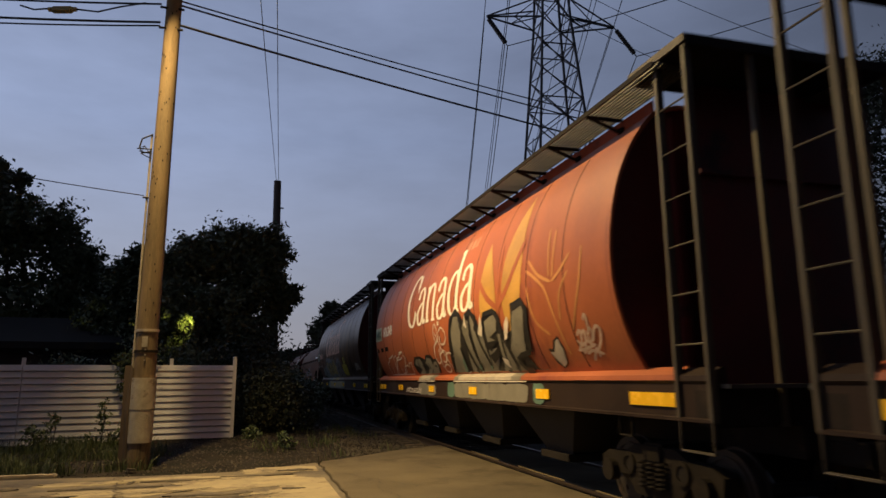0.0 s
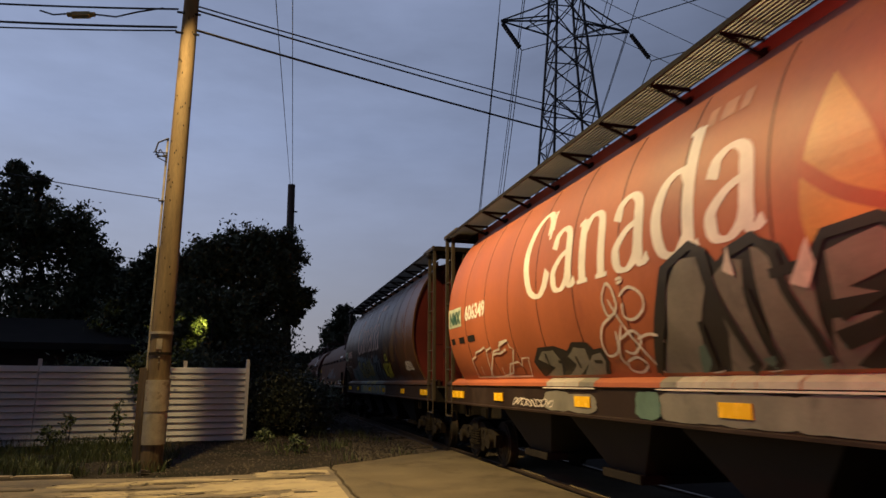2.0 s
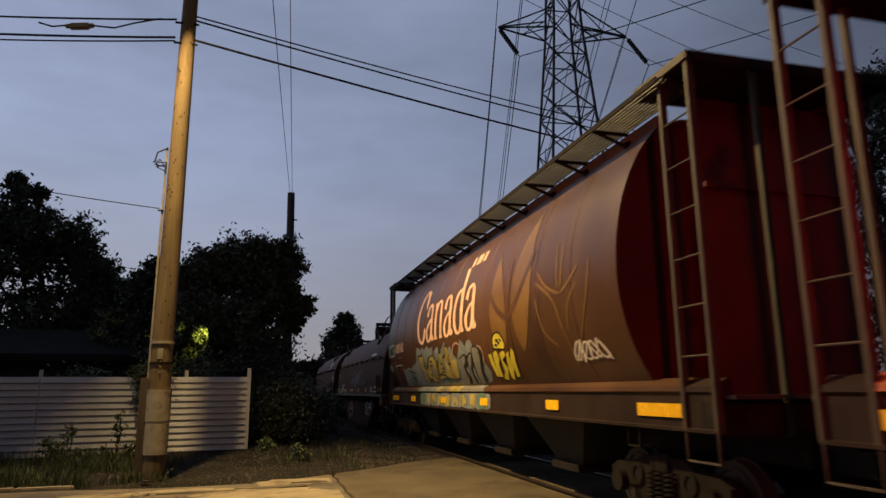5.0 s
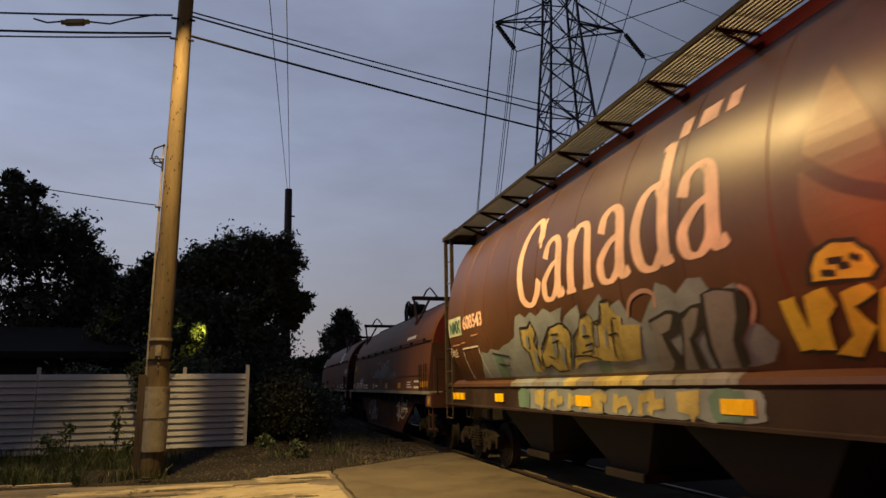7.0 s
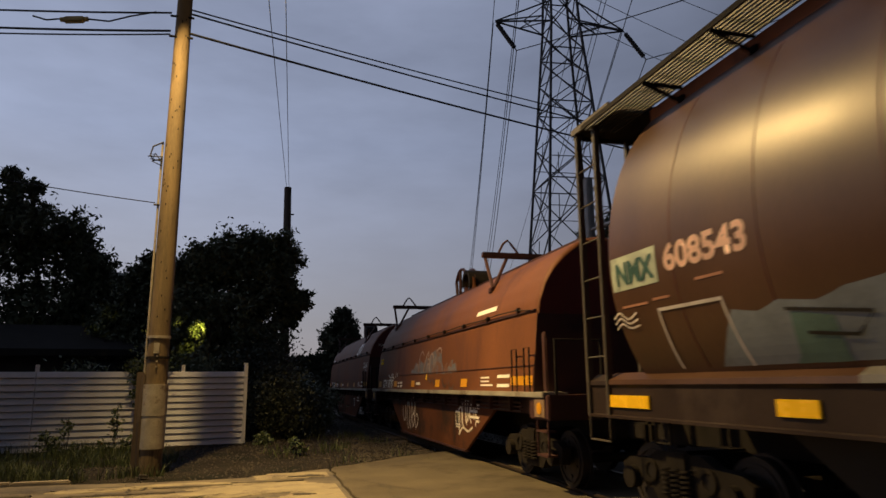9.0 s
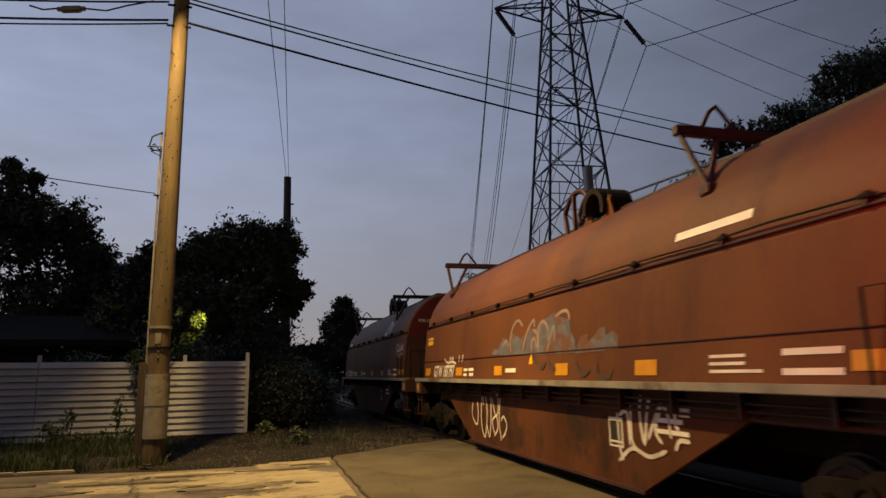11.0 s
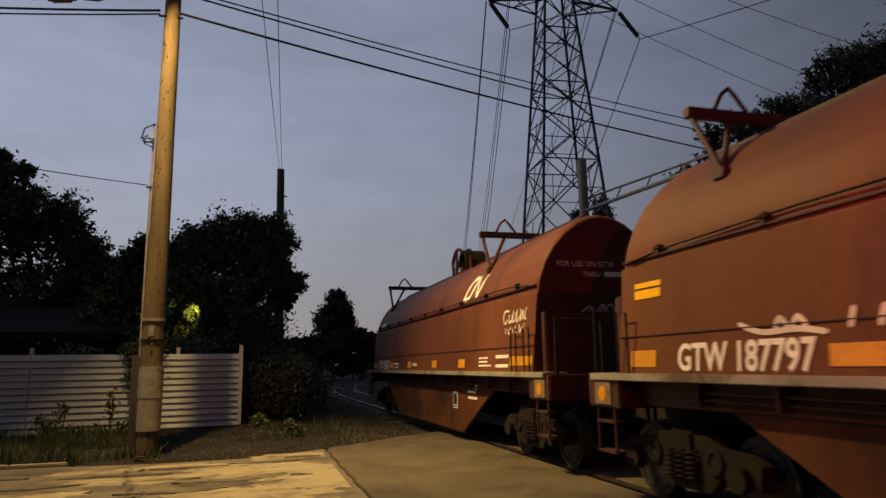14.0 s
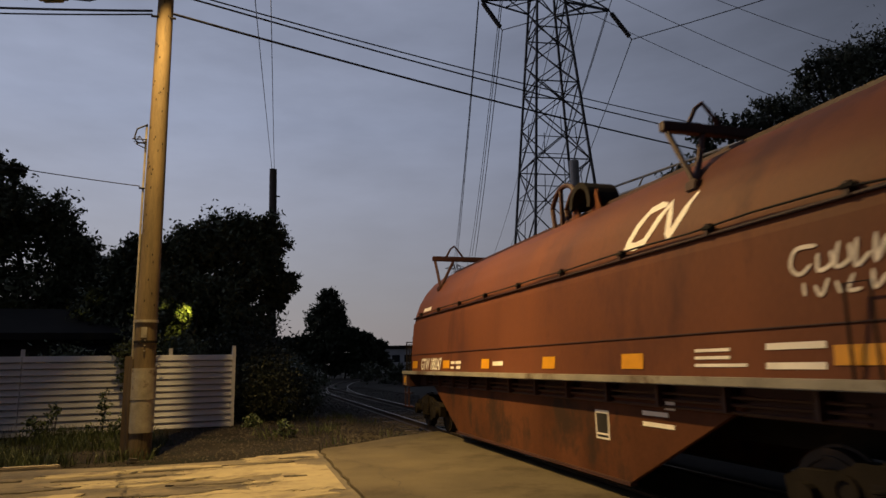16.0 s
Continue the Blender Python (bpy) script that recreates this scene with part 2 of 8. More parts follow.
M = {
    "red": mat("weathered_red_paint", (0.37, 0.105, 0.037), 0.50, 0, 0.22, 0.9, 30, 0.02, (0.22, 0.05, 0.03), 0.66, streak=0.35),
    "brown": mat("weathered_brown_paint", (0.088, 0.042, 0.020), 0.36, 0, 0.3, 0.9, 30, 0.02, (0.05, 0.024, 0.016), 0.64, streak=0.35, spec=0.42),
    "oxide": mat("oxide_red_paint", (0.125, 0.047, 0.018), 0.58, 0, 0.28, 0.8, 30, 0.03, (0.085, 0.032, 0.018), 0.60, streak=0.4, spec=0.16),
    "oxide_wine": mat("darker_oxide_red_paint", (0.118, 0.040, 0.018), 0.58, 0, 0.28, 0.8, 30, 0.03, (0.07, 0.024, 0.014), 0.60, streak=0.4, spec=0.16),
    "corner_tan": mat("worn_tan_paint", (0.20, 0.13, 0.075), 0.6, 0, 0.3, 5, 40, 0.05, (0.08, 0.045, 0.025), 0.58),
    # drop side below the deck: darker than oxide, with blotches
    "oxide_low": mat("dark_lower_oxide_paint", (0.082, 0.031, 0.015), 0.65, 0, 0.35, 1.4, 30, 0.05, (0.035, 0.02, 0.014), 0.56, streak=0.6, spec=0.1),
    # darker oxide copy that holds the shade of ends, recesses and lifting gear
    "oxide_dark": mat("dark_oxide_paint_with_shade", (0.042, 0.012, 0.008), 0.6, 0, 0.3, 1.2, 30, 0.06, (0.02, 0.008, 0.006), 0.6),
    # car ends turned from the lamp: their shade is mixed into this red
    "end_red": mat("red_end_paint_with_shade", (0.085, 0.009, 0.007), 0.5, 0, 0.3, 1.2, 30, 0.05, (0.025, 0.007, 0.006), 0.62),
    "orange": mat("orange_red_fascia_paint", (0.46, 0.10, 0.04), 0.5, 0, 0.25, 1.5, 30, 0.05, (0.2, 0.06, 0.03), 0.62),
    "eave_brown": mat("orange_brown_eave_paint", (0.27, 0.095, 0.035), 0.5, 0, 0.28, 1.5, 30, 0.05, (0.12, 0.05, 0.025), 0.6),
    "sill": mat("grimy_sill_paint", (0.027, 0.016, 0.011), 0.55, 0, 0.35, 1.5, 30, 0.08, (0.045, 0.03, 0.022), 0.58, spec=0.2),
    "black": mat("sooty_black_steel", (0.014, 0.012, 0.011), 0.8, 0.0, 0.4, 3, 50, 0.2, (0.03, 0.022, 0.016), 0.62, spec=0.15),
    # outlet bays: much darker than the car body
    "bay": mat("near_black_bay_paint", (0.009, 0.0075, 0.006), 0.8, 0, 0.35, 2, 40, 0.1),
    "truck": mat("dusty_cast_steel", (0.014, 0.0115, 0.009), 0.85, 0.0, 0.4, 4, 60, 0.3, (0.022, 0.017, 0.012), 0.58, spec=0.12),
    "wheel": mat("worn_wheel_steel", (0.022, 0.018, 0.015), 0.6, 0.3, 0.3, 4, 50, 0.1, (0.07, 0.04, 0.025), 0.6),
    "ladder": mat("grimy_ladder_steel", (0.052, 0.041, 0.026), 0.6, 0.0, 0.3, 3, 50, 0.1),
    "galv": mat("galvanised_grating", (0.075, 0.072, 0.066), 0.5, 0.3, 0.3, 2, 40, 0.1, (0.13, 0.11, 0.085), 0.64),
    "deck_grey": mat("pale_grey_deck_paint", (0.25, 0.235, 0.19), 0.6, 0, 0.3, 1.6, 40, 0.08, (0.10, 0.07, 0.045), 0.57),
    "white": mat("white_lettering", (0.80, 0.76, 0.68), 0.5, 0, 0.15, 3, 40, 0.0, (0.5, 0.4, 0.32), 0.68),
    "flag_faint": mat("worn_flag_paint", (0.50, 0.24, 0.14), 0.5, 0, 0.2, 3, 40, 0.0),
    "cream": mat("faded_cream_lettering", (0.78, 0.50, 0.36), 0.5, 0, 0.2, 3, 40, 0.0, (0.4, 0.2, 0.12), 0.64),
    "gold": mat("wheat_gold_paint", (0.52, 0.29, 0.06), 0.45, 0, 0.25, 1.5, 30, 0.0, (0.45, 0.14, 0.04), 0.66),
    "wheat_line": mat("faded_wheat_line_paint", (0.50, 0.235, 0.075), 0.5, 0, 0.3, 1.5, 30, 0.0, (0.44, 0.2, 0.07), 0.6),
    "gold_dull": mat("faded_gold_paint", (0.17, 0.090, 0.026), 0.39, 0, 0.25, 1.5, 30, 0.0),
    "spray_grey": mat("grey_spray_paint", (0.19, 0.18, 0.145), 0.5, 0, 0.25, 2.5, 30, 0.0, (0.13, 0.12, 0.1), 0.62),
    "spray_black": mat("black_spray_paint", (0.018, 0.016, 0.014), 0.5, 0, 0.3, 3, 30, 0.0),
    "spray_white": mat("white_spray_paint", (0.66, 0.60, 0.52), 0.5, 0, 0.25, 4, 30, 0.0),
    "spray_teal": mat("teal_spray_paint", (0.105, 0.185, 0.145), 0.5, 0, 0.25, 3, 30, 0.0),
    "spray_blue": mat("grey_blue_spray_paint", (0.20, 0.23, 0.24), 0.5, 0, 0.25, 3, 30, 0.0),
    "spray_yellow": mat("yellow_spray_paint", (0.40, 0.32, 0.10), 0.5, 0, 0.4, 3, 30, 0.0),
    "plate_pale": mat("pale_green_plate", (0.46, 0.52, 0.38), 0.5, 0, 0.25, 3, 30, 0.0, (0.3, 0.34, 0.25), 0.58),
    "plate_green": mat("dark_green_plate", (0.03, 0.10, 0.075), 0.5, 0, 0.2, 3, 30, 0.0),
    "reflector": mat("yellow_reflective_tape", (0.95, 0.55, 0.02), 0.25, 0, 0.08, 6, 60, 0.0),
    "reflector_old": mat("dusty_orange_reflective_tape", (0.60, 0.28, 0.015), 0.4, 0, 0.2, 5, 60, 0.0, (0.3, 0.13, 0.02), 0.64),
    "spray_haze": mat("thin_blue_grey_overspray", (0.100, 0.112, 0.140), 0.6, 0, 0.35, 5, 25, 0.0, (0.125, 0.050, 0.020), 0.50),
    "spray_arc": mat("thin_pale_overspray", (0.26, 0.19, 0.165), 0.6, 0, 0.3, 3, 25, 0.0),
    "rail": mat("rail_steel", (0.06, 0.045, 0.036), 0.42, 0.5, 0.3, 3, 60, 0.05),
    "tie": mat("creosoted_tie_wood", (0.06, 0.045, 0.032), 0.85, 0, 0.4, 3, 40, 0.4, per_piece=0.3, streak=1),
    "pole": mat("weathered_pole_wood", (0.145, 0.104, 0.056), 0.8, 0, 0.45, 5, 60, 0.6, (0.06, 0.043, 0.026), 0.58, streak=0.12),
    "old_pole": mat("old_dark_pole_wood", (0.075, 0.055, 0.045), 0.85, 0, 0.35, 4, 50, 0.4, streak=0.12),
    "sleeve": mat("dull_metal_sleeve", (0.36, 0.33, 0.27), 0.6, 0.3, 0.3, 5, 50, 0.15, (0.15, 0.11, 0.08), 0.62),
    "fence": mat("white_painted_siding", (0.66, 0.67, 0.71), 0.5, 0, 0.14, 1.5, 40, 0.05, (0.36, 0.33, 0.29), 0.68, per_piece=0.06),
    "road": mat("worn_road_concrete", (0.120, 0.098, 0.064), 0.85, 0, 0.3, 1.3, 60, 0.5, (0.06, 0.049, 0.036), 0.54),
    "pad": mat("crossing_concrete", (0.090, 0.075, 0.050), 0.85, 0, 0.3, 0.9, 70, 0.4, (0.058, 0.047, 0.032), 0.56, spec=0.15),
    "seam": mat("dark_weld_seam", (0.10, 0.028, 0.014), 0.5, 0, 0.3, 3, 30, 0.0),
    # dark tone stands in for shade on the slab beyond the train
    "asphalt": mat("darkened_far_slab", (0.035, 0.033, 0.031), 0.95, 0, 0.3, 1.2, 60, 0.3, spec=0.05),
    "patch": mat("bare_pale_concrete", (0.25, 0.21, 0.128), 0.85, 0, 0.25, 2.2, 70, 0.45, (0.15, 0.12, 0.08), 0.56),
    "tar": mat("worn_asphalt_remains", (0.085, 0.070, 0.048), 0.9, 0, 0.4, 3, 60, 0.5, (0.045, 0.037, 0.028), 0.55),
    "spray_drop": mat("pale_grey_spray_paint", (0.40, 0.36, 0.30), 0.5, 0, 0.25, 4, 30, 0.0),
    "spray_faint": mat("thin_pale_spray_paint", (0.50, 0.36, 0.28), 0.5, 0, 0.3, 4, 30, 0.0),
    "spray_bright": mat("bright_yellow_spray_paint", (0.62, 0.52, 0.05), 0.5, 0, 0.25, 3, 30, 0.0),
    "spray_fade": mat("faded_black_spray_paint", (0.055, 0.026, 0.014), 0.6, 0, 0.35, 3, 25, 0.0, (0.10, 0.045, 0.02), 0.56),
    "spray_steel": mat("steel_grey_spray_paint", (0.20, 0.195, 0.185), 0.5, 0, 0.25, 3, 30, 0.0),
    "spray_haze_pink": mat("pale_pink_spray_paint", (0.42, 0.25, 0.19), 0.5, 0, 0.25, 3, 30, 0.0),
    "crack": mat("dirt_filled_crack", (0.035, 0.028, 0.02), 0.95, 0, 0.4, 6, 80, 0.4),
    "dirt": mat("gravelly_dirt", (0.022, 0.0185, 0.0145), 0.95, 0, 0.45, 1.4, 45, 0.6, (0.012, 0.0125, 0.009), 0.55, spec=0.1),
    "stone": mat("ballast_stone", (0.055, 0.047, 0.039), 0.9, 0, 0.4, 8, 60, 0.3),
    "kerb": mat("old_kerb_concrete", (0.24, 0.20, 0.14), 0.85, 0, 0.3, 3, 60, 0.3, per_piece=0.15),
    "wire": mat("black_cable", (0.012, 0.012, 0.014), 0.6, 0, 0.1, 3, 30, 0.0),
    "tower": mat("dull_galvanised_tower", (0.085, 0.083, 0.09), 0.6, 0.4, 0.2, 1, 20, 0.0),
    "insulator": mat("dark_glazed_insulator", (0.02, 0.015, 0.015), 0.3, 0, 0.1, 3, 30, 0.0),
    "splice": mat("yellowed_splice_case", (0.42, 0.33, 0.14), 0.55, 0, 0.2, 6, 50, 0.1),
    "bark": mat("dark_bark", (0.05, 0.042, 0.034), 0.9, 0, 0.4, 4, 40, 0.5, streak=0.2),
    "leaf": leaf_mat("dark_leaves", (0.042, 0.058, 0.030), (0.095, 0.115, 0.060)),
    # leaf_shade is the leaf colour darkened to stand for shade
    "leaf_shade": leaf_mat("shaded_leaf_copy", (0.010, 0.016, 0.007), (0.027, 0.035, 0.016)),
    "leaf_far": leaf_mat("far_dark_leaves", (0.040, 0.050, 0.032), (0.080, 0.095, 0.055)),
    "ivy": leaf_mat("ivy_leaves", (0.03, 0.05, 0.02), (0.08, 0.11, 0.045)),
    "grass": leaf_mat("rough_grass", (0.024, 0.040, 0.011), (0.062, 0.080, 0.026)),
    "shed_wall": mat("dark_shed_boards", (0.05, 0.045, 0.045), 0.8, 0, 0.3, 2, 40, 0.2),
    "shed_roof": mat("grey_shed_roof", (0.026, 0.025, 0.025), 0.85, 0.0, 0.25, 2, 40, 0.1, spec=0.1),
    "far_wall": mat("pale_far_wall", (0.50, 0.53, 0.58), 0.8, 0, 0.2, 0.3, 8, 0.0),
    "glass": mat("dark_window_glass", (0.02, 0.025, 0.03), 0.08, 0, 0.1, 2, 20, 0.0),
    "lamp_case": mat("grey_lamp_casing", (0.25, 0.25, 0.25), 0.5, 0.5, 0.2, 5, 40, 0.05),
    "lamp_glow": glow("sodium_lamp_glow", (1.0, 0.72, 0.34), 12),
    "red_glow": glow("red_signal_glow", (1.0, 0.004, 0.012), 330),
    "red_far": glow("red_far_signal_glow", (1.0, 0.02, 0.02), 12),
}

# ---------------------------------------------------------------- mesh helpers
def part(name, bm, material, parent=None, label="", smooth=False):
    """One mesh object out of bm, under parent."""
    me = bpy.data.meshes.new(name)
    bm.normal_update()
    bm.to_mesh(me)
    bm.free()
    me.materials.append(M[material])
    if smooth:
        for p in me.polygons:
            p.use_smooth = True
    ob = new(name, me)
    ob.parent = parent
    if label:
        tagged(ob, label)
    return ob


def share(name, me, m, parent=None):
    ob = new(name, me)
    ob.parent = parent
    ob.matrix_basis = m
    return ob


def empty(name, label, category, m=None, group="", kind=""):
    ob = new(name)
    ob.matrix_basis = m or Matrix()
    return tagged(ob, label, category, group, kind)


def box(bm, x0, x1, y0, y1, z0, z1, bevel=0.0, m=None):
    vs = [bm.verts.new((x, y, z)) for x in (x0, x1) for y in (y0, y1) for z in (z0, z1)]
    fs = [bm.faces.new([vs[i] for i in f]) for f in ((0, 1, 3, 2), (4, 6, 7, 5), (0, 4, 5, 1), (2, 3, 7, 6), (0, 2, 6, 4), (1, 5, 7, 3))]
    if bevel:
        edges = list({e for f in fs for e in f.edges})
        r = bmesh.ops.bevel(bm, geom=edges, offset=bevel, segments=2, affect="EDGES")
        vs = list({v for f in r["faces"] for v in f.verts} | {v for v in vs if v.is_valid})
    if m is not None:
        bmesh.ops.transform(bm, matrix=m, verts=[v for v in vs if v.is_valid])
    return bm


def B(*a, **k):
    return box(bmesh.new(), *a, **k)


def tube(bm, pts, r, n=8, r1=None):
    """A tube along pts, capped; r1: the radius at its end."""
    pts = [Vector(p) for p in pts]
    rings = []
    for i, p in enumerate(pts):
        d = (pts[min(i + 1, len(pts) - 1)] - pts[max(i - 1, 0)]).normalized()
        a = d.orthogonal().normalized() if i == 0 else (a - d * a.dot(d)).normalized()
        b = d.cross(a)
        rr = r if r1 is None else r + (r1 - r) * i / (len(pts) - 1)
        rings.append([bm.verts.new(p + (a * math.cos(t) + b * math.sin(t)) * rr) for t in [2 * math.pi * k / n for k in range(n)]])
    for u, v in zip(rings, rings[1:]):
        for k in range(n):
            bm.faces.new((u[k], u[(k + 1) % n], v[(k + 1) % n], v[k]))
    bm.faces.new(rings[0][::-1])
    bm.faces.new(rings[-1])
    return bm


def T(pts, r, n=8, r1=None):
    return tube(bmesh.new(), pts, r, n, r1)


def sweep(bm, profile, y0, y1, cap=False, steps=1):
    """A profile of (x, z) drawn out from y0 to y1."""
    rows = [[bm.verts.new((x, y0 + (y1 - y0) * k / steps, z)) for x, z in profile] for k in range(steps + 1)]
    for a, b in zip(rows, rows[1:]):
        for i in range(len(profile) - 1):
            bm.faces.new((a[i], a[i + 1], b[i + 1], b[i]))
    if cap:
        bm.faces.new(rows[0][::-1])
        bm.faces.new(rows[-1])
    return bm


def disc(bm, c, axis, r, h, n=24, r_in=0.0):
    """A disc or ring of thickness h about c."""
    q = Vector(axis).to_track_quat("Z", "Y").to_matrix().to_4x4()
    m = Matrix.Translation(c) @ q
    rings = [[bm.verts.new(m @ Vector((rr * math.cos(t), rr * math.sin(t), z))) for t in [2 * math.pi * k / n for k in range(n)]]
             for rr, z in ((r, -h / 2), (r, h / 2), (r_in, h / 2), (r_in, -h / 2)) if rr > 0]
    loop = list(zip(rings, rings[1:] + rings[:1])) if r_in else list(zip(rings, rings[1:]))
    for a, b in loop:
        for k in range(n):
            bm.faces.new((a[k], a[(k + 1) % n], b[(k + 1) % n], b[k]))
    if not r_in:
        bm.faces.new(rings[0][::-1])
        bm.faces.new(rings[1])
    return bm


# ---------------------------------------------------------------- lettering and paint on curved sides
def hopper_side(y, v, lift=0.006):
    """The near side of a hopper: v metres up along the curve from its widest line."""
    a = v / 1.88
    bz = 2.22 if a > 0 else 1.95
    n = Vector((-math.cos(a) / 1.62, 0, math.sin(a) / bz)).normalized()
    return Vector((-1.62 * math.cos(a), y, 2.9 + bz * math.sin(a))) + n * lift


COIL_PROFILE = [(1.32, 1.43), (1.27, 2.00), (1.21, 2.66), (1.17, 2.90), (1.06, 3.20), (0.90, 3.46), (0.70, 3.68), (0.45, 3.87), (0.22, 3.97), (0.0, 4.0)]


def coil_side(y, v, lift=0.006):
    """The near side of a coil car's hood at the height v."""
    for (x0, z0), (x1, z1) in zip(COIL_PROFILE, COIL_PROFILE[1:]):
        if v <= z1:
            break
    f = (v - z0) / (z1 - z0)
    n = Vector((-(z1 - z0), 0, x0 - x1)).normalized()
    return Vector((-(x0 + (x1 - x0) * f), y, v)) + n * lift


def flat_side(x):
    return lambda y, v, lift=0.006: Vector((-x - lift, y, v))


def end_face(y):
    return lambda x, v, lift=0.006: Vector((x, y - lift, v))


def wrap(bm, side, lift, step=0.09):
    """Lay a flat mesh, drawn as (y, v, 0), on a side."""
    if bm.verts:
        lo, hi = min(v.co.y for v in bm.verts), max(v.co.y for v in bm.verts)
        k = lo + step
        while k < hi:
            bmesh.ops.bisect_plane(bm, geom=bm.verts[:] + bm.edges[:] + bm.faces[:], plane_co=(0, k, 0), plane_no=(0, 1, 0))
            k += step
    for v in bm.verts:
        v.co = side(v.co.x, v.co.y, lift)
    return bm


def lettering(name, text, size, y, v, side, material, parent, stretch=1.0, shear=0.0, lift=0.006, label="", bold=0.0, flip=-1):
    """Words on a side, which run towards the train's head from y."""
    cu = bpy.data.curves.new(name, "FONT")
    cu.body, cu.size, cu.shear, cu.resolution_u, cu.offset = text, size, shear, 4, bold
    ob = bpy.data.objects.new(name, cu)
    me = ob.to_mesh()
    bm = bmesh.new()
    bm.from_mesh(me)
    ob.to_mesh_clear()
    bpy.data.objects.remove(ob)
    for w in bm.verts:
        w.co = (y + flip * w.co.x * stretch, v + w.co.y, 0)
    return part(name, wrap(bm, side, lift), material, parent, label)


def ribbon(bm, pts, w, k=5, profile=None):
    """A spray stroke of width w along pts, with round ends and a soft course."""
    pts = [Vector((*p, 0)) for p in pts]
    fine = []
    for i in range(len(pts) - 1):
        p0, p1, p2, p3 = pts[max(i - 1, 0)], pts[i], pts[i + 1], pts[min(i + 2, len(pts) - 1)]
        for j in range(k):
            t = j / k
            fine.append(0.5 * (2 * p1 + (p2 - p0) * t + (2 * p0 - 5 * p1 + 4 * p2 - p3) * t * t + (3 * p1 - p0 - 3 * p2 + p3) * t ** 3))
    fine.append(pts[-1])
    rows, n = [], len(fine)
    run = [0.0]
    for a, b in zip(fine, fine[1:]):
        run.append(run[-1] + (b - a).length)
    for i, p in enumerate(fine):
        d = fine[min(i + 1, n - 1)] - fine[max(i - 1, 0)]
        if d.length < 1e-6:
            continue
        near = min(run[i], run[-1] - run[i]) / (w / 2)
        wide = w / 2 * (1 if near > 1 else max(0.45, math.sqrt(max(0, 1 - (1 - near) ** 2))))
        if isinstance(profile, tuple):
            wide = w / 2 * (profile[0] + (profile[1] - profile[0]) * abs(d.normalized().y) ** 1.5)
        nrm = Vector((-d.y, d.x, 0)).normalized() * wide
        rows.append((bm.verts.new(p + nrm), bm.verts.new(p - nrm)))
    for (a, b), (c, d) in zip(rows, rows[1:]):
        bm.faces.new((a, b, d, c))
    return bm


def spray(name, strokes, w, side, material, parent, lift, label="", y=0, v=0, sx=1.0, sy=1.0, k=5):
    """Sprayed strokes, each a part of its own."""
    for s in strokes:
        part(name, wrap(ribbon(bmesh.new(), [(y - p[0] * sx, v + p[1] * sy) for p in s], w, k), side, lift), material, parent, label)


def wordmark(text, y, v, h, width, side, material, parent, lift=0.006):
    """Serifed letters drawn with a broad nib; each letter is a part."""
    x = 0.0
    adv = {"C": 1.0, "a": 0.76, "n": 0.86, "d": 0.84}
    total = sum(adv[c] for c in text)
    for c in text:
        bm = bmesh.new()
        put = lambda pts, w=0.17, pr=(0.30, 1.0), k=6: ribbon(bm, [(y - (x + p[0]) * width / total, v + p[1] * h) for p in pts], w * h, k, pr)
        if c == "C":
            put([(0.86, 0.70), (0.80, 0.88), (0.58, 1.0), (0.28, 0.86), (0.12, 0.5), (0.28, 0.12), (0.58, 0.0), (0.80, 0.10), (0.90, 0.26)], 0.19)
            put([(0.87, 0.62), (0.88, 0.98)], 0.07, (1, 1), 2)
        if c == "a":
            put([(0.10, 0.46), (0.16, 0.60), (0.34, 0.66), (0.50, 0.58), (0.54, 0.40), (0.54, 0.12), (0.60, 0.02), (0.72, 0.07)])
            put([(0.54, 0.40), (0.30, 0.34), (0.10, 0.20), (0.14, 0.04), (0.30, 0.0), (0.46, 0.08), (0.54, 0.2)], 0.16)
        if c == "n":
            put([(0.16, 0.0), (0.16, 0.64)], 0.17, (0.3, 1), 3)
            put([(0.16, 0.48), (0.34, 0.64), (0.54, 0.62), (0.62, 0.46), (0.62, 0.0)], 0.16)
            for q in (0.16, 0.62):
                put([(q - 0.13, 0.02), (q + 0.13, 0.02)], 0.05, (1, 1), 2)
            put([(0.02, 0.60), (0.16, 0.64)], 0.05, (1, 1), 2)
        if c == "d":
            put([(0.62, 1.0), (0.62, 0.10), (0.76, 0.04)], 0.17, (0.3, 1), 4)
            put([(0.62, 0.52), (0.46, 0.66), (0.22, 0.58), (0.10, 0.32), (0.20, 0.06), (0.42, 0.0), (0.62, 0.14)], 0.17)
            put([(0.48, 0.97), (0.62, 1.0)], 0.05, (1, 1), 2)
        part("letter", wrap(bm, side, lift), material, parent)
        x += adv[c]


def petal(bm, y, v, length, width, lean, n=14):
    """A wheat-leaf shape that grows from (y, v)."""
    vs = []
    for k in range(n * 2):
        t = k / n if k <= n else 2 - k / n
        s = 1 if k <= n else -1
        wv = s * width * 0.5 * math.sin(math.pi * t ** 0.8) * (1 if k not in (0, n) else 0)
        px, pz = wv, t * length
        vs.append(bm.verts.new((y - (px * math.cos(lean) + pz * math.sin(lean)), v + pz * math.cos(lean) - px * math.sin(lean), 0)))
    bm.faces.new(vs)
    return bm


